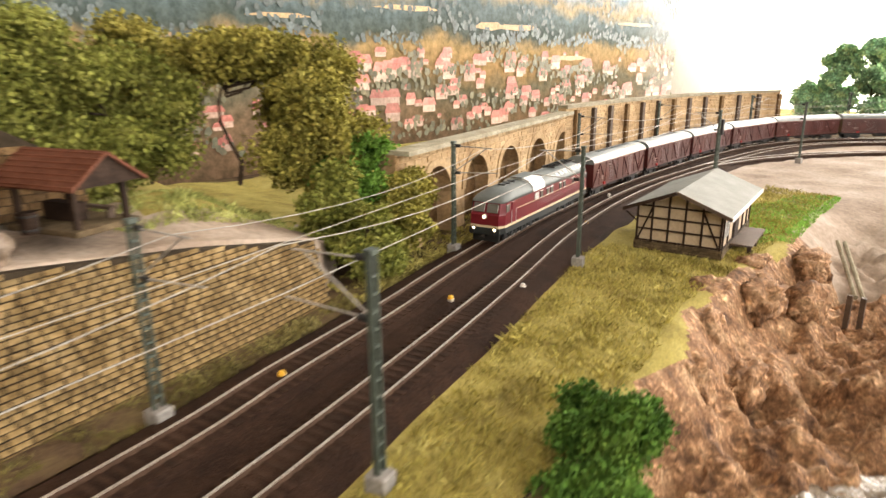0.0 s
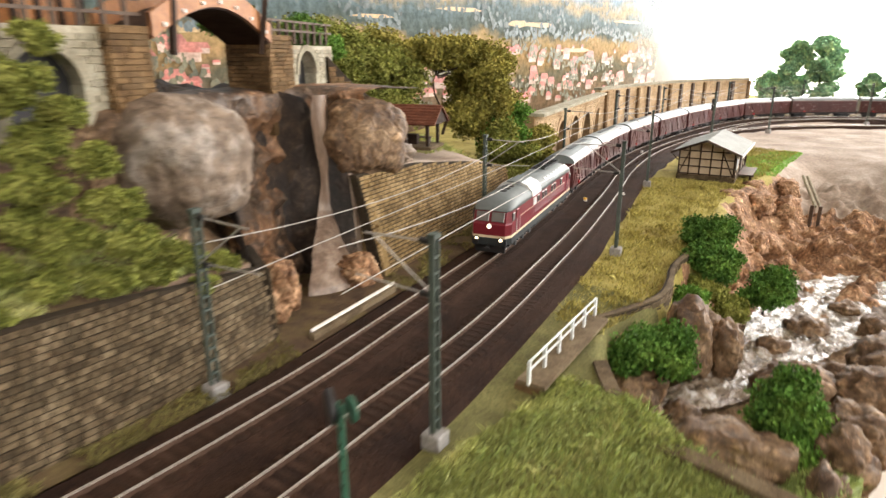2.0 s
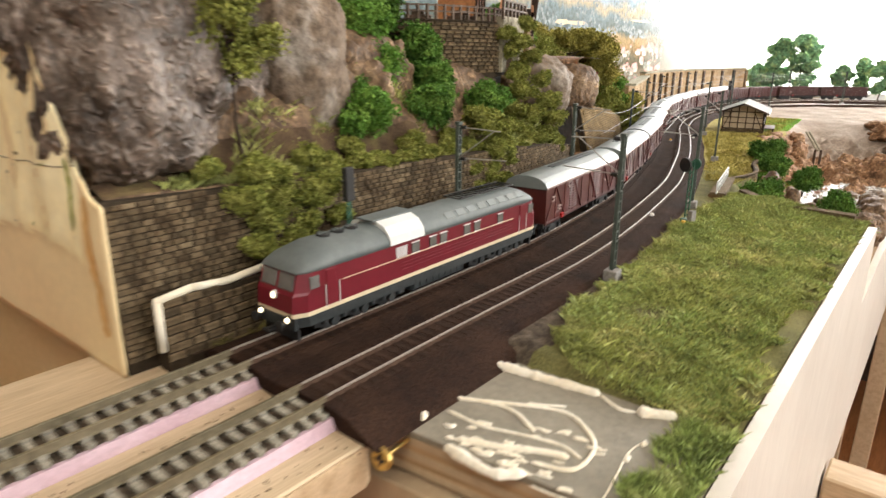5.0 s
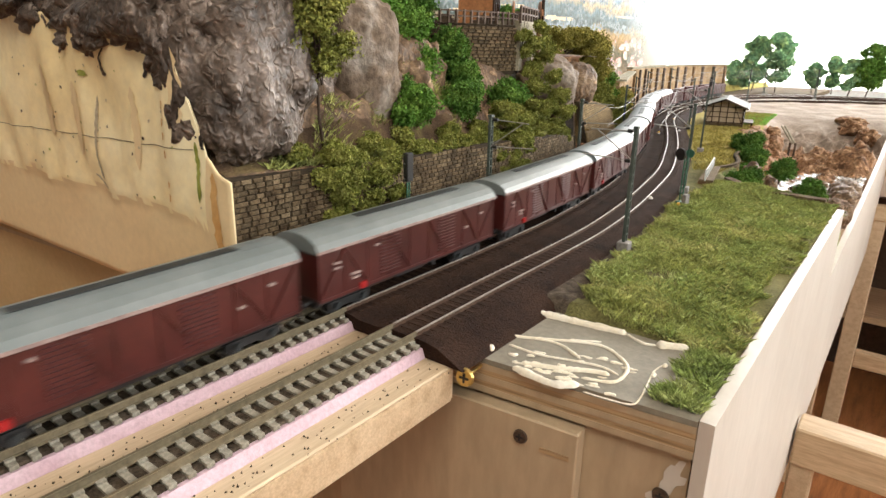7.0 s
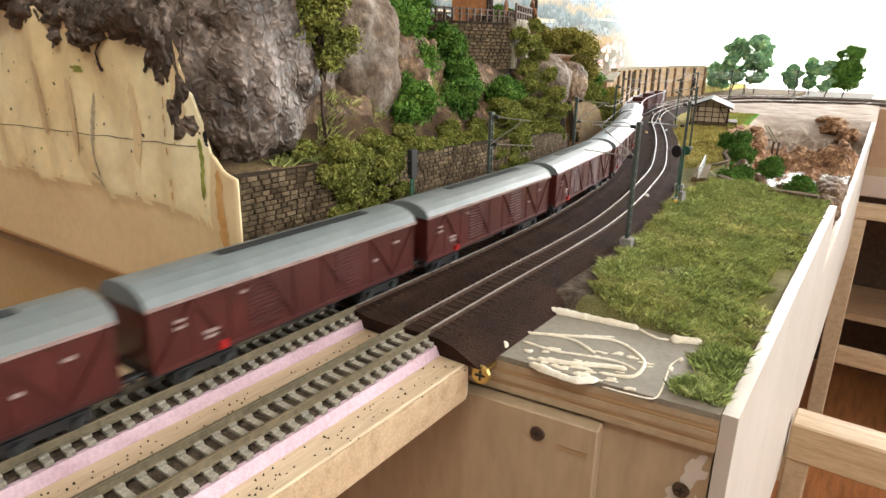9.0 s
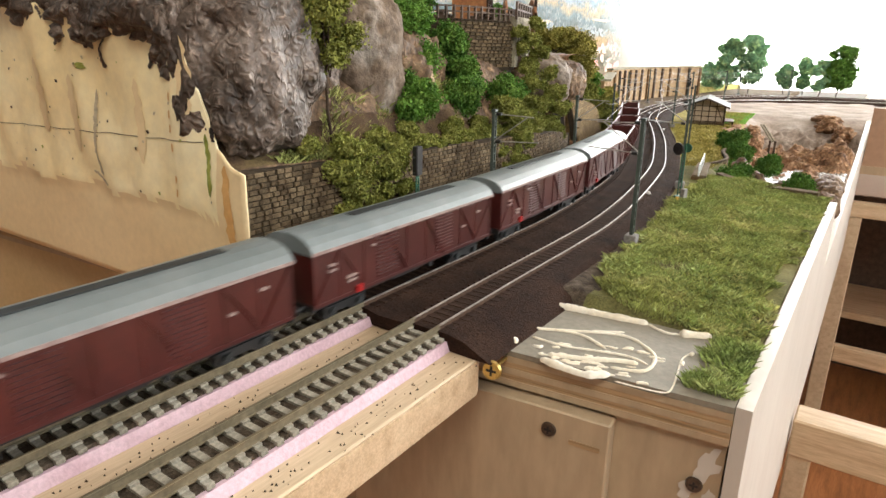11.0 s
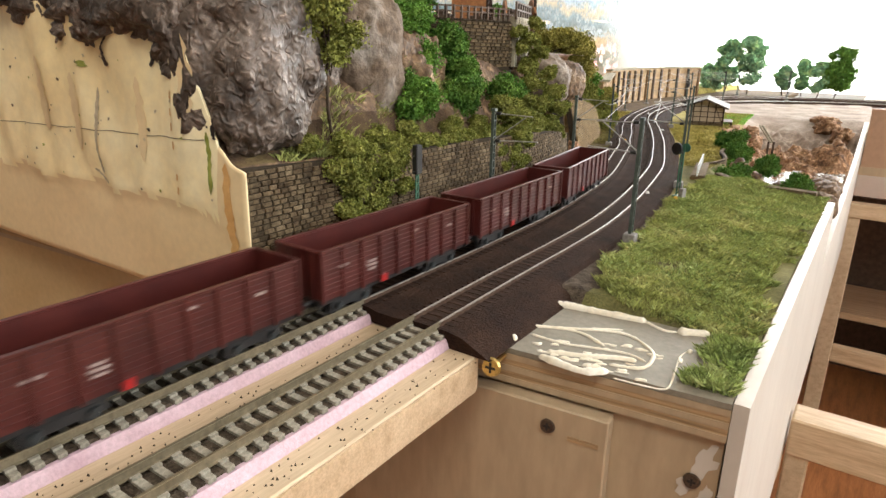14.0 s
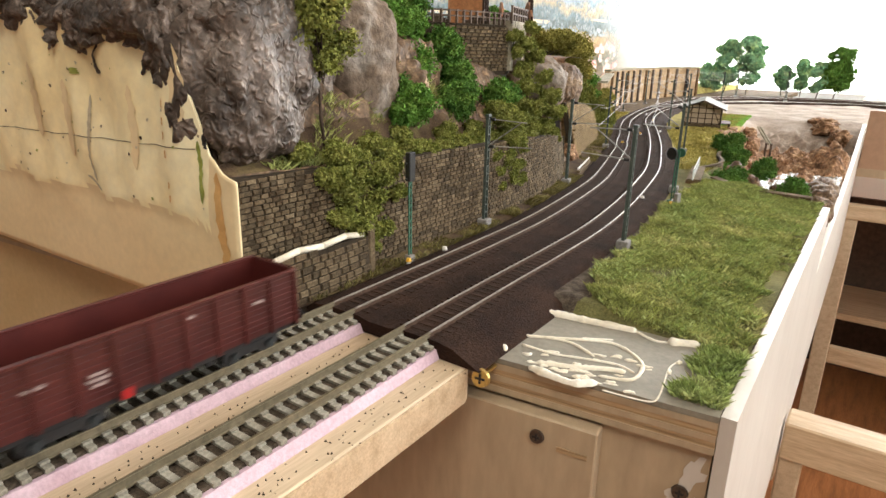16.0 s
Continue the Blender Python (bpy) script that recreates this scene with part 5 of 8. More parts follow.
def boulder(name, c, r, material, seed, label, rough=0.28, crease=0.16, turn=0, sub=5):
    bm = bmesh.new()
    bmesh.ops.create_icosphere(bm, subdivisions=sub, radius=1.0)
    o = Vector((seed * 3.7, seed * 1.3, seed * 2.1))
    for v in bm.verts:
        p = v.co.copy()
        n = 1 + rough * noise.fractal(p * 1.3 + o, 1.0, 2.0, 5) - crease * min(1.0, rough / 0.28) ** 2 * max(0, 1 - abs(noise.noise(p * 2.6 + o)) * 5) + 0.22 * rough * (noise.ridged_multi_fractal(p * 2.2 + o, 0.9, 2.1, 5, 1.0, 2.0) - 1.0)
        q = Vector((math.copysign(abs(p.x) ** 0.8, p.x), math.copysign(abs(p.y) ** 0.8, p.y), math.copysign(abs(p.z) ** 0.8, p.z)))
        w = Vector((q.x * r[0], q.y * r[1], q.z * r[2])) * n
        fold = 0.0017 * (noise.ridged_multi_fractal(w * 48 + o, 0.9, 2.1, 4, 1.0, 2.0) - 1.0) + 0.0017 * (noise.ridged_multi_fractal(w * 110 + o, 0.9, 2.1, 3, 1.0, 2.0) - 1.0)
        v.co = w + p * fold * {"rock_light": 0.22, "rock_grey": 0.8}.get(material, 0.42)
    ob = link(name, bm, material, smooth=True)
    ob.matrix_basis = pose(*c, 0, 0, turn)
    return tagged(ob, label, "rock")


def rocks():
    R = [((-0.240, -0.594, 0.127), (0.033, 0.045, 0.056), "rock_grey", "tall grey crumpled rock pillar above the wall", 0.22, 10),
         ((-0.286, -0.512, 0.118), (0.036, 0.045, 0.062), "rock_grey", "grey rock with pale streaks behind a tree", 0.24, 0),
         ((-0.268, -0.470, 0.128), (0.034, 0.036, 0.058), "rock_light", "smooth pale grey-brown rounded boulder", 0.15, 0),
         ((-0.33, -0.618, 0.172), (0.062, 0.034, 0.034), "rock_grey", "dark grey rock crust over the bare foam", 0.34, 0),
         ((-0.43, -0.622, 0.184), (0.060, 0.034, 0.030), "rock_grey", "dark grey rock crust over the bare foam", 0.36, 0),
         ((-0.53, -0.624, 0.188), (0.060, 0.034, 0.036), "rock_grey", "dark grey rock crust over the bare foam", 0.34, 0),
         ((-0.268, -0.616, 0.166), (0.044, 0.034, 0.032), "rock_grey", "dark grey rock crust over the bare foam", 0.3, 0),
         ((-0.388, -0.622, 0.168), (0.034, 0.026, 0.026), "rock_grey", "dark grey rock crust over the bare foam", 0.36, 0),
         ((-0.330, -0.626, 0.152), (0.012, 0.020, 0.016), "rock_grey", "ragged tongue of dark rock crust over the foam", 0.4, 0),
         ((-0.252, -0.626, 0.146), (0.016, 0.020, 0.024), "rock_grey", "ragged tongue of dark rock crust over the foam", 0.4, 0),
         ((-0.366, -0.627, 0.150), (0.016, 0.018, 0.018), "rock_grey", "ragged tongue of dark rock crust over the foam", 0.4, 0),
         ((-0.30, -0.56, 0.180), (0.060, 0.055, 0.040), "rock_grey", "grey rock high on the slope", 0.3, 0),
         ((-0.288, -0.27, 0.100), (0.028, 0.070, 0.036), "rock_brown", "brown rock face under the terrace wall", 0.14, 10),
         ((-0.285, -0.40, 0.105), (0.036, 0.05, 0.05), "rock_brown", "brown rock on the slope between shrubs", 0.26, 0),
         ((-0.272, -0.142, 0.104), (0.036, 0.036, 0.034), "rock_light", "pale rounded boulder overhanging the gorge", 0.13, 20),
         ((-0.30, -0.175, 0.105), (0.034, 0.04, 0.032), "rock_brown", "brown rock beside the gorge", 0.26, 0),
         ((-0.328, 0.036, 0.094), (0.034, 0.036, 0.034), "rock_brown", "brown domed boulder on the wall's end", 0.13, 0),
         ((-0.345, 0.078, 0.075), (0.014, 0.030, 0.012), "rock_light", "pale rock slab beside the pavilion", 0.2, 0),
         ((-0.315, -0.072, 0.004), (0.022, 0.022, 0.018), "rock_orange", "rust-brown rock at the waterfall's foot", 0.3, 0),
         ((-0.283, -0.012, 0.002), (0.014, 0.016, 0.014), "rock_orange", "rust-brown rock at the waterfall's foot", 0.3, 0),
         ((-0.277, -0.094, 0.014), (0.02, 0.016, 0.022), "rock_orange", "rust-brown rock at the gorge's side", 0.3, 0)]
    for k, (c, r, m, label, rough, turn) in enumerate(R):
        boulder("boulder", c, r, m, k + 1, label, rough, turn=turn)
    S = [((-0.014, 0.004, -0.036), (0.030, 0.020, 0.015), 20), ((-0.036, 0.262, -0.064), (0.016, 0.016, 0.014), 0), ((-0.088, 0.046, -0.042), (0.024, 0.018, 0.016), -30),
         ((-0.080, 0.115, -0.036), (0.016, 0.020, 0.030), 10), ((-0.062, 0.138, -0.042), (0.012, 0.015, 0.022), 30), ((-0.012, 0.135, -0.052), (0.024, 0.022, 0.018), 0),
         ((0.004, 0.165, -0.056), (0.016, 0.016, 0.014), 0), ((0.030, 0.045, -0.046), (0.015, 0.018, 0.022), 0), ((0.030, 0.092, -0.052), (0.015, 0.020, 0.020), 20),
         ((0.026, 0.15, -0.054), (0.018, 0.022, 0.022), 0), ((0.022, 0.215, -0.058), (0.020, 0.03, 0.020), 0), ((0.032, 0.0, -0.052), (0.012, 0.02, 0.026), 0),
         ((-0.045, 0.205, -0.060), (0.012, 0.012, 0.009), 0), ((-0.058, 0.06, -0.058), (0.010, 0.010, 0.008), 0), ((0.018, 0.30, -0.06), (0.02, 0.03, 0.018), 0), ((0.035, -0.045, -0.06), (0.010, 0.018, 0.032), 0),
         ((-0.085, 0.165, -0.045), (0.014, 0.016, 0.016), 40), ((-0.02, 0.33, -0.062), (0.012, 0.016, 0.01), 0)]
    for k, (c, r, turn) in enumerate(S):
        boulder("stream_rock", c, r, "rock_brown", k + 40, "wet brown rock in the stream bed", 0.3, turn=turn, sub=4)
    C = [((-0.172, 0.47, -0.026), (0.016, 0.024, 0.016), 0), ((-0.155, 0.41, -0.034), (0.018, 0.022, 0.018), 20), ((-0.165, 0.56, -0.026), (0.018, 0.028, 0.015), 0), ((-0.148, 0.61, -0.044), (0.018, 0.026, 0.018), 0),
         ((-0.165, 0.67, -0.026), (0.020, 0.026, 0.015), 0), ((-0.138, 0.46, -0.054), (0.014, 0.026, 0.016), 0), ((-0.186, 0.51, -0.012), (0.012, 0.02, 0.009), 0), ((-0.19, 0.60, -0.012), (0.013, 0.022, 0.009), 0),
         ((-0.035, 0.86, -0.02), (0.03, 0.03, 0.018), 0), ((0.0, 0.80, -0.03), (0.02, 0.03, 0.018), 0), ((-0.05, 0.93, -0.010), (0.03, 0.03, 0.012), 0)]
    for k, (c, r, turn) in enumerate(C):
        boulder("cliff_rock", c, r, "rock_orange", k + 70, "rust-orange craggy rock of the cliff", 0.42, 0.25, turn=turn, sub=4)


rocks()


def gorge():
    """Craggy cliff closing the gorge under the viaduct, its top bent back under the piers."""
    ln = Line([(-0.266, -0.112), (-0.297, -0.112), (-0.322, -0.096), (-0.338, -0.070), (-0.349, -0.035), (-0.352, -0.002), (-0.344, 0.014), (-0.316, 0.014)], 14)
    ss = np.linspace(0, ln.length, 110)
    heights = list(np.linspace(-0.014, 0.131, 76)) + [0.134, 0.135, 0.135, 0.134]
    back = [0.0] * 76 + [0.006, 0.018, 0.035, 0.06]
    verts, faces = [], []
    for s in ss:
        p, w = ln.at(s), ln.way(s)
        cap = float(np.interp(s / ln.length, [0, 0.16, 0.3, 1], [0.62, 0.85, 1.0, 1.0]))
        for z, bk in zip(heights, back):
            zz = -0.014 + (z + 0.014) * cap
            q = Vector((p[0], p[1], zz))
            k = 0.0075 * (noise.ridged_multi_fractal(q * 26, 0.9, 2.1, 6, 1.0, 2.0) - 1.1) + 0.010 * fbm(p[0] * 22, p[1] * 22, zz * 16, 4) - bk - 0.10 * max(0, zz)
            verts.append((p[0] + w[1] * k, p[1] - w[0] * k, zz + (0.003 * fbm(p[0] * 60, p[1] * 60, bk * 60, 3) if bk else 0)))
    n = len(heights)
    for j in range(len(ss) - 1):
        for i in range(n - 1):
            a = j * n + i
            faces.append((a, a + n, a + n + 1, a + 1))
    tagged(raw("gorge_cliff", verts, faces, "rock_gorge", smooth=True), "dark craggy cliff with rust-orange patches in the gorge", "cliff", kind="structure")


gorge()


def foam_y(x, z):
    """Front of the bare foam: gently wavy, the upper slab a little proud of the lower one."""
    lip = 0.046 + 0.006 * noise.noise(Vector((x * 30, 3, 1))) + 0.004 * noise.noise(Vector((x * 90, 5, 1)))
    return (-0.6385 - 0.02 * (-0.1965 - x) + 0.005 * noise.noise(Vector((x * 32, z * 16, 2))) * float(smoothstep(0.02, 0.06, z))
            - 0.0016 * float(smoothstep(lip - 0.002, lip + 0.002, z)) * float(smoothstep(-0.215, -0.24, x)))


def foam_wall():
    rng = random.Random(3)
    xs = np.linspace(-0.95, -0.1968, 190)
    rows = 44
    verts, faces, kinds = [], [], []
    for x in xs:
        top = float(np.interp(x, [-0.95, -0.42, -0.31, -0.24, -0.228, -0.2215, -0.207, -0.1965], [0.172, 0.166, 0.160, 0.146, 0.112, 0.084, 0.077, 0.0715])) + 0.003 * noise.noise(Vector((x * 60, 0, 0)))
        for k in range(rows):
            z = -0.0124 + (top + 0.0124) * k / (rows - 1)
            verts.append((x, foam_y(x, z), z))
    for i in range(len(xs) - 1):
        lip = 0.046 + 0.006 * noise.noise(Vector((xs[i] * 30, 3, 1))) + 0.004 * noise.noise(Vector((xs[i] * 90, 5, 1)))
        for k in range(rows - 1):
            a = i * rows + k
            faces.append((a, a + rows, a + rows + 1, a + 1))
            kinds.append(0 if verts[a][2] > lip and xs[i] < -0.222 else 1)
    ob = raw("foam_cut", verts, faces, "foam_cream", smooth=True)
    ob.data.materials.append(M["foam_pale"])
    ob.data.polygons.foreach_set("material_index", kinds)
    sol = ob.modifiers.new("thick", "SOLIDIFY")
    sol.thickness, sol.offset = 0.0015, -1
    tagged(ob, "bare cream-yellow foam cut with glue runs and stains", "foam block", kind="structure")
    bm = bmesh.new()
    prev = None
    for k in range(110):
        x = -0.92 + 0.69 * k / 109
        z = 0.0815 + 0.006 * (x + 0.476) / 0.245 + 0.0008 * noise.noise(Vector((x * 70, 0, 4)))
        w = 0.00022 + 0.00016 * noise.noise(Vector((x * 120, 2, 4)))
        cur = [bm.verts.new((x, foam_y(x, z) - 0.0005, z + e * w)) for e in (-1, 1)]
        if prev:
            bm.faces.new((prev[0], cur[0], cur[1], prev[1]))
        prev = cur
    part("joint_line", bm, "wood_brown", ob, "thin brown joint between two foam slabs")

    def stain(pts, m, label="dried run or stain"):
        """A run down the foam through (x, z, half width), its edges uneven."""
        b = bmesh.new()
        prev = None
        steps = 7 * (len(pts) - 1)
        for k in range(steps + 1):
            u = k / steps * (len(pts) - 1)
            i = min(int(u), len(pts) - 2)
            x, z, hw = (pts[i][q] + (pts[i + 1][q] - pts[i][q]) * (u - i) for q in range(3))
            lo, hi = hw * rng.uniform(0.5, 1.3), hw * rng.uniform(0.5, 1.3)
            if k in (0, steps):
                lo, hi = lo * 0.25, hi * 0.25
            cur = [b.verts.new((px, foam_y(px, z) - 0.0006, z)) for px in (x - lo, x + hi)]
            if prev:
                b.faces.new((prev[0], prev[1], cur[1], cur[0]))
            prev = cur
        part("glue_run", b, m, ob, label, smooth=True)
    stain([(-0.304, 0.152, 0.0012), (-0.308, 0.142, 0.0014), (-0.317, 0.136, 0.0012), (-0.316, 0.129, 0.0030), (-0.314, 0.125, 0.0024)], "rock_dark", "dark brown drip with a blob at its end")
    stain([(-0.228, 0.092, 0.0013), (-0.2265, 0.074, 0.0017), (-0.2255, 0.057, 0.0016)], "leaf_olive", "olive glue run")
    stain([(-0.213, 0.076, 0.0028), (-0.2105, 0.052, 0.0030), (-0.2085, 0.030, 0.0040), (-0.208, 0.006, 0.0034)], "foam_orange", "broad orange run")
    stain([(-0.331, 0.112, 0.0012), (-0.334, 0.094, 0.0020), (-0.338, 0.072, 0.0010), (-0.335, 0.056, 0.0016)], "foam_smear", "grey smear")
    stain([(-0.262, 0.145, 0.0022), (-0.266, 0.134, 0.0034), (-0.270, 0.126, 0.0016)], "rock_dark", "dark smear under the rock crust")
    stain([(-0.236, 0.112, 0.0006), (-0.238, 0.104, 0.0010)], "rock_dark")
    stain([(-0.2215, 0.100, 0.0012), (-0.2235, 0.092, 0.0020), (-0.2225, 0.088, 0.0014)], "rock_dark")
    stain([(-0.345, 0.059, 0.0030), (-0.336, 0.054, 0.0022), (-0.331, 0.050, 0.0012)], "foam_smear", "torn flap of dried glue")
    stain([(-0.345, 0.128, 0.0040), (-0.344, 0.124, 0.0050)], "leaf_olive", "olive stain")
    for z0 in (0.114, 0.104, 0.096, 0.085, 0.066, 0.058):
        x = -0.252 - 0.05 * (0.114 - z0)
        stain([(x, z0, 0.0009), (x - 0.0006, z0 - 0.005, 0.0008)], "foam_orange", "small orange drip")
    for x, z, w in ((-0.24, 0.125, 0.006), (-0.285, 0.10, 0.004), (-0.36, 0.10, 0.006), (-0.40, 0.11, 0.008)):
        stain([(x, z + 0.02, w * 0.6), (x + 0.002, z, w), (x, z - 0.03, w * 0.7)], "foam_pale", "tan patch where the paint is thin")
    for _ in range(46):
        x, z, r = rng.uniform(-0.46, -0.224), rng.uniform(0.05, 0.135), rng.uniform(0.0004, 0.0011)
        stain([(x, z + r, r), (x + rng.uniform(-r, r), z - r, r)], rng.choice(("rock_dark", "wood_brown", "foam_smear", "leaf_olive")), "speck of dirt")


foam_wall()


# ---------------------------------------------------------------- water
def water():
    verts, faces = [], []
    pts = [(-0.105, 0.0), (-0.09, 0.03), (-0.07, 0.06), (-0.055, 0.1), (-0.045, 0.15), (-0.04, 0.2), (-0.04, 0.25), (-0.03, 0.31), (-0.015, 0.37), (0.005, 0.42), (0.02, 0.46)]
    wid = [0.010, 0.012, 0.016, 0.022, 0.026, 0.032, 0.044, 0.058, 0.062, 0.05, 0.03]
    ln = Line(pts, 10)
    k = np.linspace(0, ln.length, len(pts))
    n = 29
    ss = np.arange(0, ln.length, 0.004)
    for s in ss:
        p, w = ln.at(s), ln.way(s)
        hw = float(np.interp(s, k, wid)) * 1.0
        for i in range(n):
            u = -1 + 2 * i / (n - 1)
            x, y = p[0] + hw * u * w[1], p[1] - hw * u * w[0]
            x = min(x, table_x(y) - 0.002)
            z = -0.0535 - 0.006 * min(1, s / 0.25) + 0.0035 * fbm(x * 110, y * 110, 1, 4) + 0.002 * noise.noise(Vector((x * 300, y * 300, 0)))
            verts.append((x, y, z))
    for j in range(len(ss) - 1):
        for i in range(n - 1):
            a = j * n + i
            faces.append((a, a + 1, a + n + 1, a + n))
    tagged(raw("stream", verts, faces, "water", smooth=True), "foaming white rushing stream between rocks", "water", kind="structure")
    verts, faces = [], []
    for j, z in enumerate(np.linspace(0.131, -0.004, 46)):
        f = float(smoothstep(0.05, -0.004, z))
        hw = (0.0075 + 0.017 * f ** 1.5) * (1 + 0.2 * noise.noise(Vector((z * 40, 1, 1))))
        for i in range(9):
            u = -1 + i / 4
            y = 0.0 + hw * u - 0.030 * f + 0.006 * noise.noise(Vector((z * 22, 5, 1)))
            verts.append((-0.330 + 0.004 * (1 - u * u) + 0.045 * f ** 1.2 + 0.005 * f * (1 - u * u) + 0.0018 * fbm(y * 70, z * 25, 3, 2), y, z))
    for j in range(45):
        for i in range(8):
            a = j * 9 + i
            faces.append((a, a + 1, a + 10, a + 9))
    tagged(raw("waterfall", verts, faces, "waterfall", smooth=True), "narrow brownish waterfall fanning out at its foot", "water", kind="structure")


water()


# ---------------------------------------------------------------- foliage
def leaves(blobs, count, size, seed, flat=0.0):
    """Small leaf pieces in the outer parts of uneven blobs (x, y, z, rx, ry, rz)."""
    rng = np.random.default_rng(seed)
    b = np.array(blobs, float)
    if b.shape[1] == 4:
        b = np.c_[b, b[:, 3], b[:, 3]]
    vol = (b[:, 3] * b[:, 4] * b[:, 5]) ** 0.66
    pick = rng.choice(len(b), count, p=vol / vol.sum())
    v = rng.normal(size=(count, 3))
    v /= np.linalg.norm(v, axis=1)[:, None]
    # gather the leaves in clumps
    cl = rng.normal(size=(len(b), 22, 3))
    cl /= np.linalg.norm(cl, axis=2)[:, :, None]
    near_clump = cl[pick, rng.integers(0, 22, count)]
    v = 0.42 * v + 0.75 * near_clump
    rad = 0.50 + 0.78 * rng.random(count) ** 0.8
    c = b[pick, :3] + v * b[pick, 3:6] * rad[:, None]
    a1 = rng.normal(size=(count, 3))
    a1 /= np.linalg.norm(a1, axis=1)[:, None]
    a2 = np.cross(a1, rng.normal(size=(count, 3)))
    a2 /= np.linalg.norm(a2, axis=1)[:, None]
    s = size * (0.6 + 0.8 * rng.random(count))[:, None]
    a3 = np.cross(a1, a2)
    p0, p1, p2, p3 = c + a1 * s, c + a2 * s * 0.7, c - a1 * s * 0.9, c - a2 * s * 0.7
    p1, p3 = p1 + a3 * s * 0.35, p3 + a3 * s * 0.35
    verts = np.stack([p0, p1, p2, p3], 1).reshape(-1, 3)
    k = np.arange(count)[:, None] * 4
    faces = np.concatenate([k + np.array([[0, 1, 2]]), k + np.array([[0, 2, 3]])])
    return verts, faces


def fast(name, verts, faces, material, parent=None, label=""):
    me = bpy.data.meshes.new(name)
    me.vertices.add(len(verts))
    me.vertices.foreach_set("co", np.asarray(verts, dtype=np.float32).ravel())
    k = faces.shape[1]
    me.loops.add(len(faces) * k)
    me.loops.foreach_set("vertex_index", np.asarray(faces, dtype=np.int32).ravel())
    me.polygons.add(len(faces))
    me.polygons.foreach_set("loop_start", np.arange(0, len(faces) * k, k, dtype=np.int32))
    me.update()
    me.validate()
    me.materials.append(M[material])
    ob = new(name, me)
    if parent is not None:
        ob.parent = parent
    if label:
        ob["label"] = label
    return ob


def shrub(c, r, material, seed, label, count=2600, size=0.0022, name="shrub", lumps=7, squash=0.85):
    rng = random.Random(seed)
    blobs = [(0, 0, 0, r * 0.62, r * 0.62, r * 0.62 * squash)]
    for k in range(lumps):
        a = rng.uniform(0, 6.28)
        e = rng.uniform(-0.5, 1.0)
        q = rng.uniform(0.34, 0.5)
        blobs.append((r * 0.6 * math.cos(a) * math.cos(e), r * 0.6 * math.sin(a) * math.cos(e), r * squash * 0.62 * math.sin(e), r * q, r * q, r * q * squash))
    if name == "ivy_clump":
        v, f = leaves(blobs, count, size, seed)
        ob = fast(name, v, f, material)
    else:
        ob = empty(name)
        vol = [bl[3] ** 2 for bl in blobs]
        for k, bl in enumerate(blobs):
            v, f = leaves([bl], int(count * vol[k] / sum(vol)), size, seed * 31 + k)
            fast("leaf_clump", v, f, material, ob)
        part("stem", bars(((0, 0, -r * 0.9), (0, 0, r * 0.2), r * 0.09), seg=6), "bark", ob)
    ob.matrix_basis = pose(*c)
    return tagged(ob, label, "shrub")


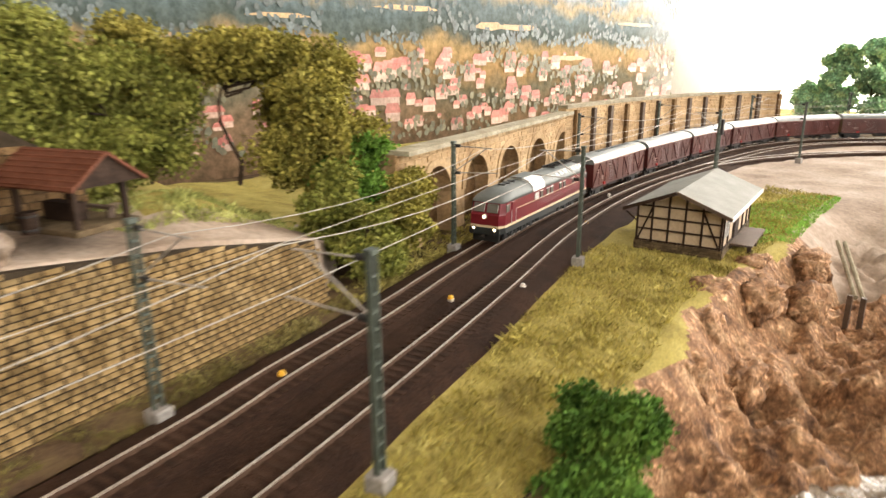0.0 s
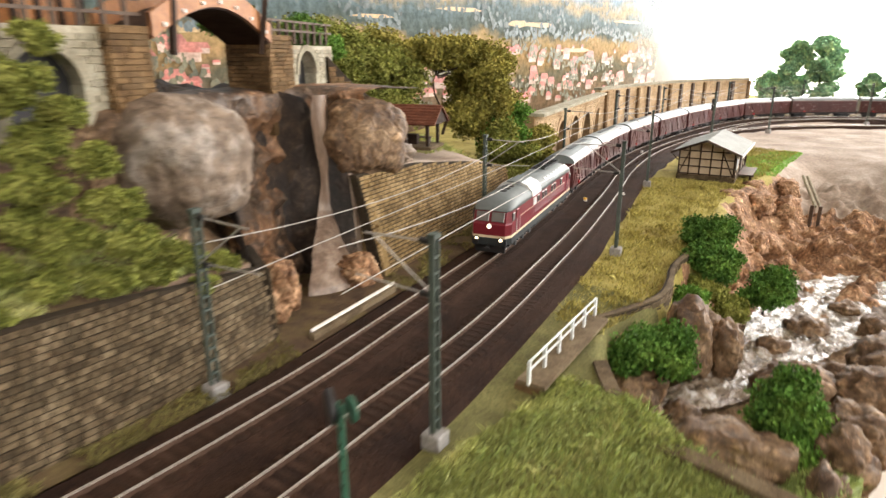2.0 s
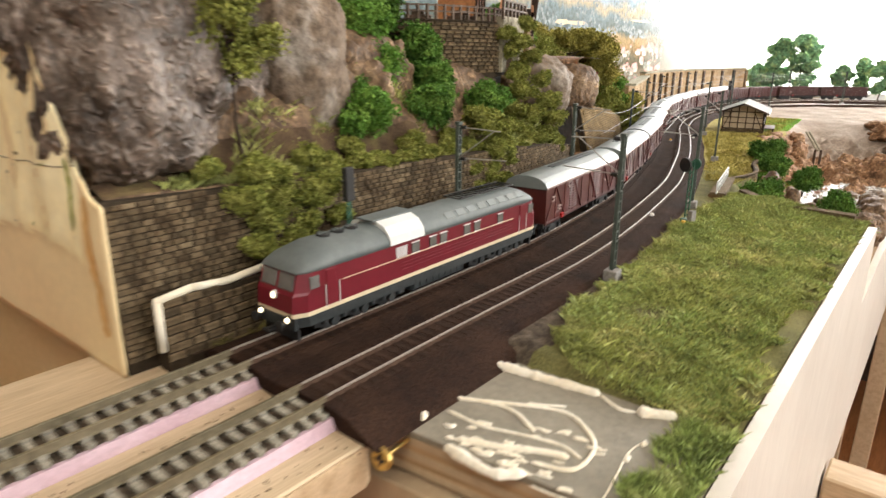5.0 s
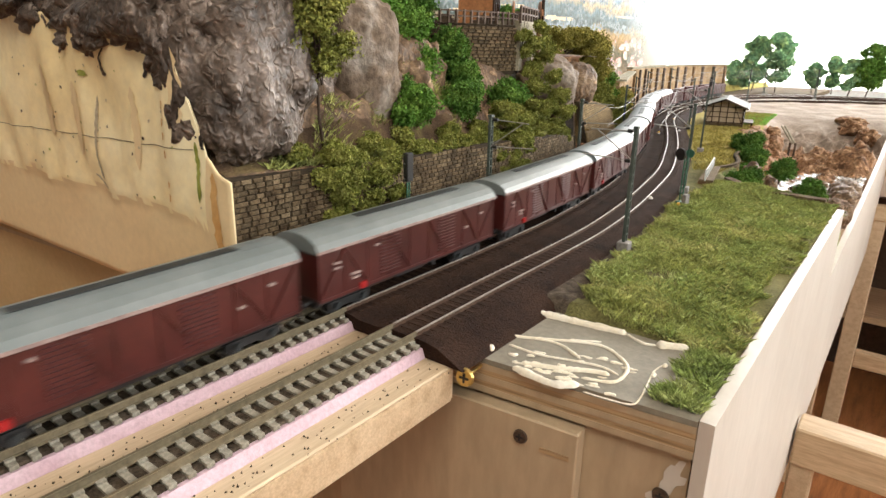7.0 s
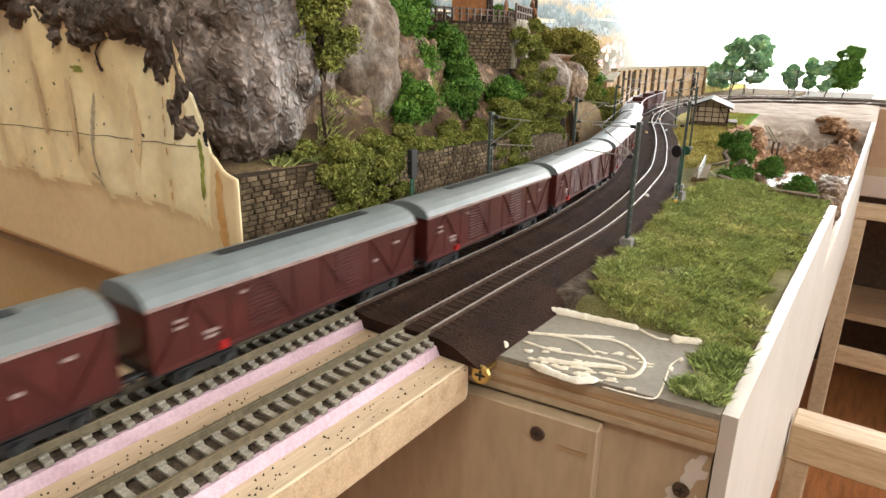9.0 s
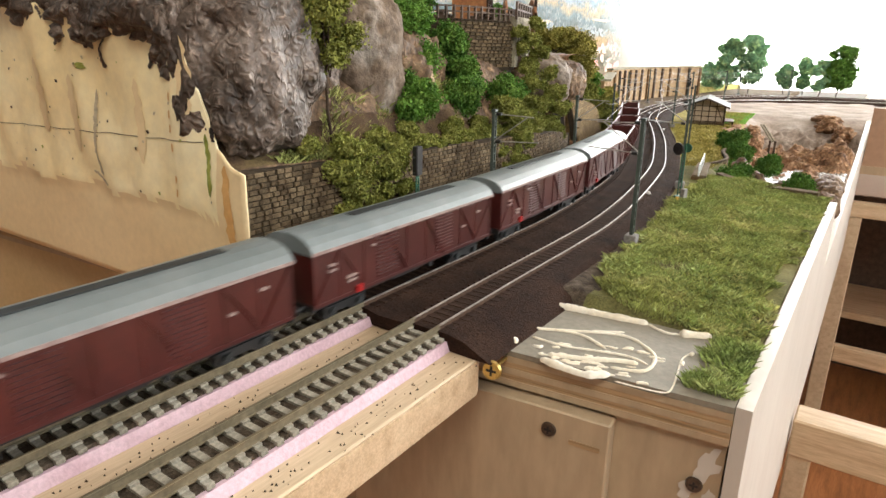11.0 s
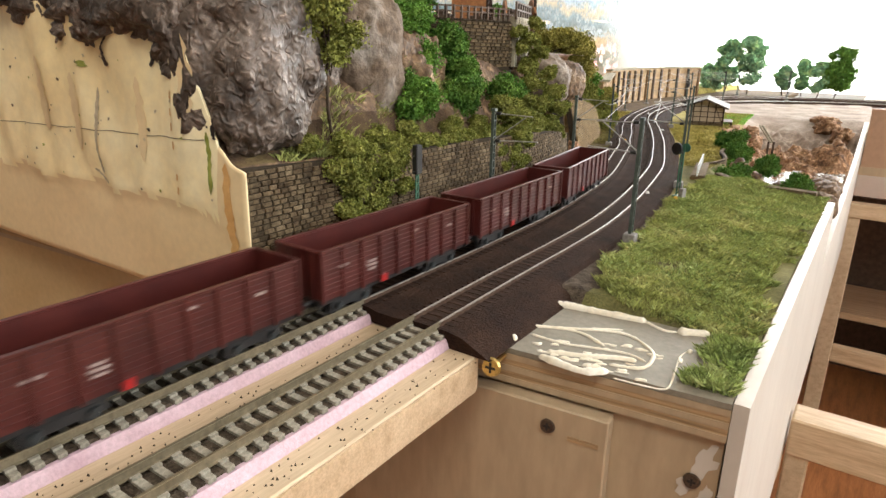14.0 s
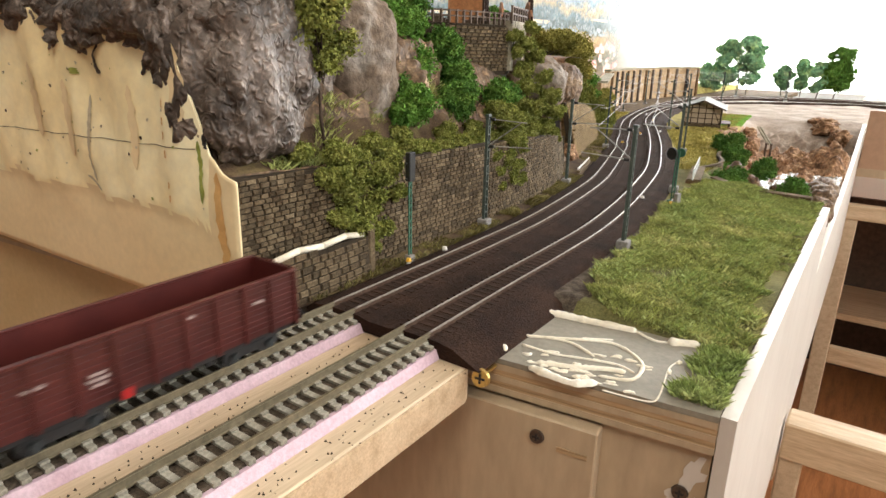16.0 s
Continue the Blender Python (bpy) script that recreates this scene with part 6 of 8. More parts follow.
def shrubs():
    dark, br, ol = "leaf_dark", "leaf_bright", "leaf_olive"
    T = [((-0.124, 0.268, 0.000), 0.026, dark, "dense dark green shrub on the bank wall"), ((-0.108, 0.235, -0.012), 0.024, dark, "dense dark green shrub on the bank wall"), ((-0.068, 0.255, -0.032), 0.024, dark, "dark green shrub beside the cliff foot"),
         ((-0.080, 0.056, -0.020), 0.027, dark, "round dark green shrub beside the culvert"), ((-0.002, 0.048, -0.024), 0.024, dark, "dark green shrub between stream rocks"),
         ((-0.106, 0.215, -0.028), 0.018, ol, "yellow-green shrub under the bank wall"), ((-0.098, 0.165, -0.022), 0.013, br, "small bright green shrub on the bank"), ((-0.085, 0.225, -0.045), 0.016, ol, "yellow-green shrub at the water"),
         ((0.012, 0.03, -0.036), 0.014, br, "bright green low shrub on the edge bank"),
         ((-0.250, -0.277, 0.098), 0.024, dark, "dark green shrub against the rock face"), ((-0.246, -0.360, 0.098), 0.026, dark, "green shrub on the hillside"), ((-0.262, -0.330, 0.118), 0.022, dark, "dark ivy bush climbing the slope"),
         ((-0.280, -0.332, 0.145), 0.022, dark, "dark ivy bush climbing the slope"), ((-0.282, -0.398, 0.126), 0.032, br, "bright green shrub on the rocks"), ((-0.236, -0.440, 0.096), 0.025, br, "bright green shrub at the wall's top"),
         ((-0.296, -0.395, 0.160), 0.036, br, "bright green shrub high on the rocks"), ((-0.305, -0.358, 0.172), 0.026, dark, "dark green shrub high on the rocks"), ((-0.262, -0.425, 0.112), 0.016, dark, "dark green shrub in a rock cleft"),
         ((-0.40, -0.03, 0.185), 0.022, dark, "dark green bush behind the bridge"), ((-0.43, 0.06, 0.175), 0.022, dark, "dark green bush behind the bridge railing"), ((-0.445, 0.10, 0.165), 0.018, br, "green bush behind the bridge railing")]
    for k, (c, r, m, label) in enumerate(T):
        shrub(c, r, m, k + 11, label, count=int(12500 * (r / 0.022) ** 1.7), size=0.00135)
    # greenery along and over the first wall
    H = [((-0.2143, -0.314, 0.084), 0.016), ((-0.2142, -0.297, 0.075), 0.015), ((-0.2125, -0.31, 0.063), 0.015), ((-0.2126, -0.292, 0.053), 0.013), ((-0.211, -0.32, 0.045), 0.014), ((-0.2107, -0.305, 0.035), 0.013), ((-0.2093, -0.296, 0.021), 0.011), ((-0.2092, -0.316, 0.025), 0.012), ((-0.2136, -0.327, 0.087), 0.016), ((-0.199, -0.548, 0.05), 0.014), ((-0.198, -0.556, 0.036), 0.012), ((-0.197, -0.543, 0.024), 0.012), ((-0.2, -0.562, 0.062), 0.013), ((-0.198, -0.532, 0.034), 0.012), ((-0.207, -0.545, 0.074), 0.016), ((-0.203, -0.53, 0.058), 0.016), ((-0.202, -0.522, 0.04), 0.014), ((-0.203, -0.505, 0.06), 0.017), ((-0.201, -0.515, 0.022), 0.012), ((-0.202, -0.495, 0.042), 0.011), ((-0.2, -0.53, 0.012), 0.01), ((-0.211, -0.49, 0.07), 0.013), ((-0.214, -0.465, 0.069), 0.011), ((-0.216, -0.44, 0.067), 0.012), ((-0.2142, -0.415, 0.066), 0.011), ((-0.2175, -0.39, 0.065), 0.012), ((-0.2177, -0.365, 0.063), 0.01), ((-0.2097, -0.345, 0.052), 0.01), ((-0.207, -0.34, 0.036), 0.009), ((-0.2051, -0.338, 0.02), 0.008), ((-0.2215, -0.33, 0.063), 0.012), ((-0.224, -0.3, 0.062), 0.011), ((-0.2241, -0.27, 0.06), 0.012), ((-0.2399, -0.245, 0.075), 0.014), ((-0.2472, -0.225, 0.088), 0.014), ((-0.2406, -0.218, 0.105), 0.0149), ((-0.2497, -0.215, 0.122), 0.0138), ((-0.2554, -0.222, 0.142), 0.0115), ((-0.2571, -0.228, 0.158), 0.0103), ((-0.2333, -0.225, 0.064), 0.013), ((-0.2345, -0.2, 0.06), 0.012), ((-0.2396, -0.178, 0.056), 0.011), ((-0.2465, -0.16, 0.06), 0.012), ((-0.2517, -0.135, 0.05), 0.01), ((-0.214, -0.575, 0.08), 0.009), ((-0.222, -0.5, 0.078), 0.013), ((-0.226, -0.46, 0.077), 0.013), ((-0.227, -0.4, 0.074), 0.013), ((-0.2315, -0.35, 0.072), 0.012), ((-0.2256, -0.25, 0.056), 0.01), ((-0.2368, -0.155, 0.045), 0.009), ((-0.247, -0.216, 0.15), 0.011), ((-0.246, -0.209, 0.166), 0.01), ((-0.243, -0.205, 0.135), 0.012), ((-0.235, -0.2, 0.115), 0.012), ((-0.228, -0.195, 0.095), 0.013), ((-0.222, -0.19, 0.078), 0.013), ((-0.23, -0.215, 0.085), 0.014)]
    for k, (c, r) in enumerate(H):
        shrub(c, r, "leaf_olive", k + 60, "yellow-green hanging greenery on the stone wall", count=int(5400 * (r / 0.012) ** 1.6), size=0.00095, name="ivy_clump", lumps=6, squash=0.8)


shrubs()


def tree(c, h, crown, material, seed, label, trunk=0.0028, count=9000, size=0.0022, bend=0.1):
    rng = random.Random(seed)
    t = empty("tree", label, "tree", m=pose(*c))
    bm = bmesh.new()
    pts = [Vector((0, 0, -0.004))]
    for k in range(1, 6):
        pts.append(Vector((bend * h * math.sin(k * 0.9 + seed) * 0.4, bend * h * math.cos(k * 0.7 + seed) * 0.4, h * 0.75 * k / 5)))
    for i, (a, b) in enumerate(zip(pts, pts[1:])):
        bar(bm, a, b + (b - a) * 0.06, trunk * (1 - 0.14 * i), seg=8)
    for bl in crown:
        e = Vector(bl[:3])
        a = pts[2].lerp(pts[5], min(1, max(0, (e.z - pts[2].z) / max(1e-4, pts[5].z - pts[2].z) * 0.6)))
        mid = (a + e) / 2 + Vector((0, 0, -0.08 * h))
        bar(bm, a, mid, trunk * 0.5, seg=6)
        bar(bm, mid, e, trunk * 0.36, seg=6)
        for _ in range(3):
            q = e + Vector((rng.uniform(-1, 1) * bl[3], rng.uniform(-1, 1) * bl[3], rng.uniform(-0.4, 0.8) * bl[3])) * 0.8
            bar(bm, mid.lerp(e, 0.6), q, trunk * 0.2, seg=5)
    part("trunk", bm, "bark", t, "dark brown branching trunk")
    v, f = leaves(crown, int(count * 1.7), size * 0.85, seed)
    fast("crown", v, f, material, t)
    return t


def lumps(n, rx, ry, z0, z1, r, seed):
    rng = random.Random(seed)
    out = []
    for k in range(n):
        a = rng.uniform(0, 6.28)
        u = rng.random() ** 0.5
        z = rng.uniform(z0, z1)
        q = r * rng.uniform(0.75, 1.2)
        taper = 1 - 0.45 * abs((z - (z0 + z1) / 2) / max(1e-4, (z1 - z0) / 2)) ** 2
        out.append((rx * u * math.cos(a) * taper, ry * u * math.sin(a) * taper, z, q, q, q * 0.75))
    return out


def trees():
    tree((-0.462, 0.282, 0.070), 0.098, lumps(9, 0.046, 0.052, 0.084, 0.098, 0.018, 1), "leaf_autumn", 1, "umbrella-shaped tree with a bent dark trunk and olive crown", 0.0035, 15000, bend=0.22)
    tree((-0.448, 0.345, 0.020), 0.150, lumps(26, 0.040, 0.040, 0.030, 0.148, 0.020, 2), "leaf_autumn", 2, "tall olive-green tree with a full crown", 0.003, 30000)
    tree((-0.420, 0.372, 0.0), 0.095, lumps(14, 0.024, 0.030, 0.010, 0.090, 0.016, 3), "leaf_bright", 3, "fresh green tree beside the arcade", 0.0024, 13000)
    tree((-0.400, 0.395, -0.004), 0.068, lumps(11, 0.020, 0.026, 0.010, 0.066, 0.014, 4), "leaf_autumn", 4, "small olive tree in front of the arcade", 0.002, 11000)
    tree((-0.49, 0.20, 0.070), 0.090, lumps(18, 0.034, 0.050, 0.010, 0.085, 0.020, 5), "leaf_olive", 5, "broad olive-green tree behind the pavilion", 0.0026, 20000)
    tree((-0.515, 0.145, 0.075), 0.120, lumps(16, 0.040, 0.040, 0.030, 0.115, 0.022, 6), "leaf_olive", 6, "olive-green tree behind the pavilion", 0.0026, 18000)
    tree((-0.515, 0.235, 0.070), 0.115, lumps(14, 0.040, 0.034, 0.050, 0.110, 0.021, 7), "leaf_autumn", 7, "olive tree on the slope", 0.0026, 15000)
    tree((-0.372, 0.335, -0.004), 0.058, lumps(9, 0.016, 0.024, 0.006, 0.052, 0.013, 8), "leaf_olive", 8, "small bush tree at the end of the wall", 0.0018, 8000)
    tree((-0.412, 0.335, 0.0), 0.080, lumps(11, 0.022, 0.026, 0.010, 0.075, 0.016, 10), "leaf_olive", 10, "dense olive bush tree on the slope", 0.002, 11000)
    tree((-0.220, -0.546, 0.076), 0.150, lumps(22, 0.020, 0.028, 0.052, 0.142, 0.0105, 9), "leaf_olive", 9, "slender yellow-green tree on the wall's top", 0.0022, 11000, 0.0016, bend=0.05)
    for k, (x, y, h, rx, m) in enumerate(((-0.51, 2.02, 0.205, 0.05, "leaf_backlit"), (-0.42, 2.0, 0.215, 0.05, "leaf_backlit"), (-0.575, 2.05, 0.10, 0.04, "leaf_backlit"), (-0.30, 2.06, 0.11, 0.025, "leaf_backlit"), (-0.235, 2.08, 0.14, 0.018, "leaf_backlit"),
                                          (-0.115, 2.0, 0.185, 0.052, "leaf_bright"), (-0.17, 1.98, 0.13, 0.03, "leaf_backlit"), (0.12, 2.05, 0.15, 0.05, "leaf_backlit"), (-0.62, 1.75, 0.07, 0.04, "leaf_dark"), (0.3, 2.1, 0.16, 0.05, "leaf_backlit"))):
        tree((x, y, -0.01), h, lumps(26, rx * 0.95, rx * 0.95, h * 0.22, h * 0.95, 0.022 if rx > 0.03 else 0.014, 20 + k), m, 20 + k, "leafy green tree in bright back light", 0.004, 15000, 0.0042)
    shrub((-0.452, 0.115, 0.083), 0.011, "leaf_red", 301, "small red-leaved bush beside the pavilion", 900, 0.0016)


trees()


# ---------------------------------------------------------------- buildings and masonry
def arch_wall(parent, p0, p1, z0, ztop, openings, thick, material, name="wall", label="", back=None):
    """A wall from p0 to p1 with round-arched openings (centre, half width, spring) cut through; thickness behind its face."""
    p0, p1 = Vector(p0), Vector(p1)
    way = (p1 - p0).normalized()
    out = Vector((way.y, -way.x))
    length = (p1 - p0).length
    bm = bmesh.new()
    put = lambda s, z, o: bm.verts.new((p0.x + way.x * s - out.x * o, p0.y + way.y * s - out.y * o, z))

    def quad(pts):
        f = [put(s, z, 0) for s, z in pts]
        b = [put(s, z, thick) for s, z in pts]
        n = len(pts)
        bm.faces.new(f)
        bm.faces.new(b[::-1])
        for i in range(n):
            bm.faces.new((f[i], b[i], b[(i + 1) % n], f[(i + 1) % n]))
    s = 0.0
    for c, hw, spring in openings:
        if c - hw > s:
            quad([(s, z0), (c - hw, z0), (c - hw, ztop), (s, ztop)])
        arc = [(c - hw * math.cos(math.pi * k / 12), spring + hw * math.sin(math.pi * k / 12)) for k in range(13)]
        for a, b in zip(arc, arc[1:]):
            quad([a, b, (b[0], ztop), (a[0], ztop)])
        s = c + hw
    if length > s:
        quad([(s, z0), (length, z0), (length, ztop), (s, ztop)])
    bmesh.ops.recalc_face_normals(bm, faces=bm.faces[:])
    w = part(name, bm, material, parent, label)
    for c, hw, spring in openings:
        bm = bmesh.new()
        r2 = hw * 1.22
        prev = None
        for k in range(13):
            a = math.pi * k / 12
            v = [bm.verts.new((p0.x + way.x * (c - r * math.cos(a)) + out.x * o, p0.y + way.y * (c - r * math.cos(a)) + out.y * o, spring + r * math.sin(a))) for r, o in ((hw * 0.97, -0.003), (hw * 0.97, 0.0012), (r2, 0.0012), (r2, -0.0005))]
            if prev:
                for i in range(3):
                    bm.faces.new((prev[i], v[i], v[i + 1], prev[i + 1]))
            prev = v
        bmesh.ops.recalc_face_normals(bm, faces=bm.faces[:])
        part("arch_ring", bm, material if material != "stone_brown" else "stone_pale", w, "ring of arch stones")
    return w


def courses(parent, p0, p1, z0, z1, h, w, d, material, seed, skip=None):
    """Joined rows of stones on a straight face, left out where skip(s, z) says so."""
    p0, p1 = Vector(p0), Vector(p1)
    way = (p1 - p0).normalized()
    out = Vector((way.y, -way.x))
    length = (p1 - p0).length
    rng = random.Random(seed)
    verts, faces = [], []
    z = z0
    while z + h * 0.9 < z1 + 1e-6:
        s = 0.0 - rng.random() * w
        while s < length:
            sw = w * rng.uniform(0.7, 1.3)
            a, b = max(0.0002, s), min(length - 0.0002, s + sw)
            s += sw
            if b - a < w * 0.25 or (skip and (skip((a + b) / 2, z + h / 2) or skip(a, z + h) or skip(b, z + h))):
                continue
            n = len(verts)
            g = h * 0.10
            dd = d * rng.uniform(0.6, 1.3)
            for (u, zz, o) in ((a, z, -0.0005), (b, z, -0.0005), (b, z + h, -0.0005), (a, z + h, -0.0005), (a + g, z + g, dd), (b - g, z + g, dd), (b - g, z + h - g, dd), (a + g, z + h - g, dd)):
                verts.append((p0.x + way.x * u + out.x * o, p0.y + way.y * u + out.y * o, zz))
            faces += [(n + 4, n + 5, n + 6, n + 7), (n, n + 1, n + 5, n + 4), (n + 1, n + 2, n + 6, n + 5), (n + 2, n + 3, n + 7, n + 6), (n + 3, n, n + 4, n + 7)]
        z += h
    return tagged(raw("stones", verts, faces, material, parent), kind="stuff")


def viaduct():
    v = empty("road_viaduct", "stone road viaduct with arches, brown piers and timber arch bridge", "bridge")
    P = [Vector(p) for p in ((-0.2600, -0.230), (-0.2735, -0.173), (-0.2860, -0.147), (-0.3640, -0.0240), (-0.3770, 0.0060), (-0.4270, 0.0890))]
    zb, zt = 0.122, 0.173
    L1 = (P[1] - P[0]).length
    a1 = [(L1 * 0.50, 0.0175, 0.146)]
    w1 = arch_wall(v, P[0], P[1], zb, zt, a1, 0.03, "stone_pale", "arch_wall", "pale stone wall with a dark arch")
    inside = lambda cs: (lambda s, z: any(abs(s - c) < hw * 1.22 and (z < sp or (s - c) ** 2 + (z - sp) ** 2 < (hw * 1.22) ** 2) for c, hw, sp in cs))
    courses(w1, P[0], P[1], 0.134, zt, 0.0036, 0.008, 0.0008, "stone_pale", 21, inside(a1))
    L2 = (P[5] - P[4]).length
    a2 = [(L2 * 0.38, 0.0195, 0.144)]
    w2 = arch_wall(v, P[4], P[5], zb, zt - 0.006, a2, 0.03, "stone_pale", "arch_wall", "pale stone wall with a dark arch")
    courses(w2, P[4], P[5], 0.128, zt - 0.006, 0.0036, 0.008, 0.0008, "stone_pale", 22, inside(a2))
    for k, (a, b) in enumerate(((P[1], P[2]), (P[3], P[4]))):
        way = (b - a).normalized()
        out = Vector((way.y, -way.x))
        q = [a + out * 0.004, b + out * 0.004, b - out * 0.034, a - out * 0.034]
        bm = bmesh.new()
        lo = [bm.verts.new((*p, 0.10)) for p in q]
        hi = [bm.verts.new((*p, zt + 0.001)) for p in q]
        for i in range(4):
            bm.faces.new((lo[i], lo[(i + 1) % 4], hi[(i + 1) % 4], hi[i]))
        bm.faces.new(hi)
        bmesh.ops.recalc_face_normals(bm, faces=bm.faces[:])
        pier = part("pier", bm, "stone_brown", v, "brown stone pier")
        for i in (3, 0, 1):
            courses(pier, q[i], q[(i + 1) % 4], 0.122, zt, 0.0030, 0.013, 0.0009, "stone_brown", 30 + k * 4 + i)
    # black sheets behind the arches put their inner shade into the colour
    for a, b in ((P[0], P[1]), (P[4], P[5])):
        way = (b - a).normalized()
        out = Vector((way.y, -way.x))
        q = [a - out * 0.012, b - out * 0.012]
        bm = bmesh.new()
        bar(bm, (*q[0], 0.135), (*q[1], 0.135), 0.002, 0.06)
        part("back_wall", bm, "black_metal", v, "black sheet for the shade inside the arch")
    # timber arch bridge across the gap
    way = (P[3] - P[2]).normalized()
    out = Vector((way.y, -way.x))
    span = (P[3] - P[2]).length
    deck = lambda s: 0.168 + 0.020 * math.sin(math.pi * s / span)
    for side, o in ((0.004, "front"), (-0.030, "back")):
        bm = bmesh.new()
        n = 16
        prev = None
        for k in range(n + 1):
            s = span * k / n
            p = P[2] + way * s + out * side
            z = deck(s)
            t = z + 0.013
            cur = [bm.verts.new((p.x + out.x * e, p.y + out.y * e, zz)) for e, zz in ((0, z), (0.0025, z), (0.0025, t), (0, t))]
            if prev:
                for i in range(4):
                    bm.faces.new((prev[i], prev[(i + 1) % 4], cur[(i + 1) % 4], cur[i]))
            prev = cur
        bmesh.ops.recalc_face_normals(bm, faces=bm.faces[:])
        part("arch_beam", bm, "wood_orange", v, "orange-brown arched timber parapet")
    bm = bmesh.new()
    prev = None
    for k in range(17):
        s = span * k / 16
        p = P[2] + way * s
        cur = [bm.verts.new((p.x + out.x * e, p.y + out.y * e, deck(s) + h)) for e, h in ((0.004, -0.001), (0.004, 0.001), (-0.03, 0.001), (-0.03, -0.001))]
        if prev:
            for i in range(4):
                bm.faces.new((prev[i], prev[(i + 1) % 4], cur[(i + 1) % 4], cur[i]))
        prev = cur
    bmesh.ops.recalc_face_normals(bm, faces=bm.faces[:])
    part("deck", bm, "timber", v, "dark timber deck")
    for k in range(7):
        s = span * (k + 0.5) / 7
        p = P[2] + way * s + out * 0.0072
        bm = bmesh.new()
        disc(bm, (p.x, p.y, deck(s) + 0.003), (out.x, out.y, 0), 0.0012, 0.0016, 10)
        part("bolt", bm, "sign_white", v, "pale bolt head")
    for s, zz in ((0.12 * span, 0.215), (0.88 * span, 0.215)):
        a = P[2] + way * s + out * 0.006
        bm = bmesh.new()
        bar(bm, (a.x, a.y, 0.160), (a.x + way.x * 0.008 * (1 if s < span / 2 else -1), a.y + way.y * 0.008, zz), 0.0035)
        part("strut", bm, "timber", v, "slanting dark timber strut")
    # railings on both approaches
    for a, b, z in ((P[0], P[2], zt), (P[3], P[5], zt - 0.002)):
        w = (b - a).normalized()
        o = Vector((w.y, -w.x))
        ln = (b - a).length
        k = 0
        while k * 0.013 <= ln:
            p = a + w * (k * 0.013)
            part("rail_post", boxes((p.x - 0.0011, p.x + 0.0011, p.y - 0.0011, p.y + 0.0011, z - 0.003, z + 0.015)), "wood_brown", v)
            k += 1
        for dz in (0.007, 0.0142):
            part("hand_rail", bars(((a.x, a.y, z + dz), (b.x, b.y, z + dz), 0.0016)), "wood_brown", v, "weathered brown wooden railing")


viaduct()


def terrace():
    pts = [(-0.312, -0.343), (-0.298, -0.336), (-0.279, -0.308), (-0.2685, -0.27), (-0.2635, -0.236), (-0.268, -0.218)]
    ln = Line(pts, 12)
    top = 0.168
    t = tagged(core("terrace_wall", ln, lambda s: top, 0.01, 0.02, "mortar", z0=0.118), "curved brown stone terrace wall on the rock", "stone wall", kind="structure")
    LATE.append(lambda: stone_face(t, lambda s: (ln.at(s), Vector((*ln.way(s), 0)), Vector((ln.way(s)[1], -ln.way(s)[0], 0)), 0.02), ln.length, lambda s: top, 0.0080, 0.0034, 0.0011, 300, 9, rest="stone_brown", z0=0.122))
    bm = bmesh.new()
    ring = [bm.verts.new((x, y, top - 0.001)) for x, y in [tuple(ln.at(s)) for s in np.linspace(0, ln.length, 20)] + [(-0.34, -0.17), (-0.42, -0.2), (-0.42, -0.36)]]
    bm.faces.new(ring)
    bmesh.ops.recalc_face_normals(bm, faces=bm.faces[:])
    fl = tagged(link("terrace_floor", bm, "plateau"), "pale earth floor of the inn terrace", "floor", kind="structure")
    fence = empty("terrace_fence", "brown wooden fence round the inn terrace", "fence")
    n = 17
    prev = None
    for k in range(n):
        p = ln.at(ln.length * k / (n - 1)) - 0.003 * np.array([ln.way(ln.length * k / (n - 1))[1], -ln.way(ln.length * k / (n - 1))[0]])
        part("post", boxes((p[0] - 0.0011, p[0] + 0.0011, p[1] - 0.0011, p[1] + 0.0011, top - 0.001, top + 0.0125)), "wood_brown", fence)
        if prev is not None:
            for z in (0.0065, 0.0115):
                part("rail", bars(((*prev, top + z), (*p, top + z), 0.0014)), "wood_brown", fence)
        prev = p
    table = empty("picnic_table", "small brown wooden picnic table on the terrace", "table", "picnic tables", m=pose(-0.305, -0.30, top - 0.001, 0, 0, 20))
    part("tabletop", boxes((-0.006, 0.006, -0.011, 0.011, 0.0085, 0.0095)), "wood_brown", table)
    for x in (-0.009, 0.009):
        part("bench", boxes((x - 0.0018, x + 0.0018, -0.011, 0.011, 0.0048, 0.0056)), "wood_brown", table)
    for y in (-0.008, 0.008):
        part("leg", boxes((-0.0095, 0.0095, y - 0.0008, y + 0.0008, 0.0, 0.0048), (-0.003, 0.003, y - 0.0008, y + 0.0008, 0.0048, 0.0085)), "wood_brown", table)
    copy_thing(table, pose(-0.285, -0.262, top - 0.001, 0, 0, 5))
    copy_thing(table, pose(-0.325, -0.325, top - 0.001, 0, 0, 40))
    inn = empty("inn", "small timber-framed inn with an orange wall beside the terrace", "house", m=pose(-0.345, -0.185, top - 0.001, 0, 0, 25))
    part("wall", boxes((-0.02, 0.02, -0.022, 0.022, 0, 0.045)), "wood_orange", inn, "orange-brown wall")
    for y in (-0.021, -0.007, 0.007, 0.021):
        part("post", boxes((0.0195, 0.022, y - 0.0014, y + 0.0014, 0, 0.045)), "timber", inn)
    part("roof", boxes((-0.026, 0.028, -0.027, 0.027, 0.045, 0.049)), "roof_red", inn)


terrace()


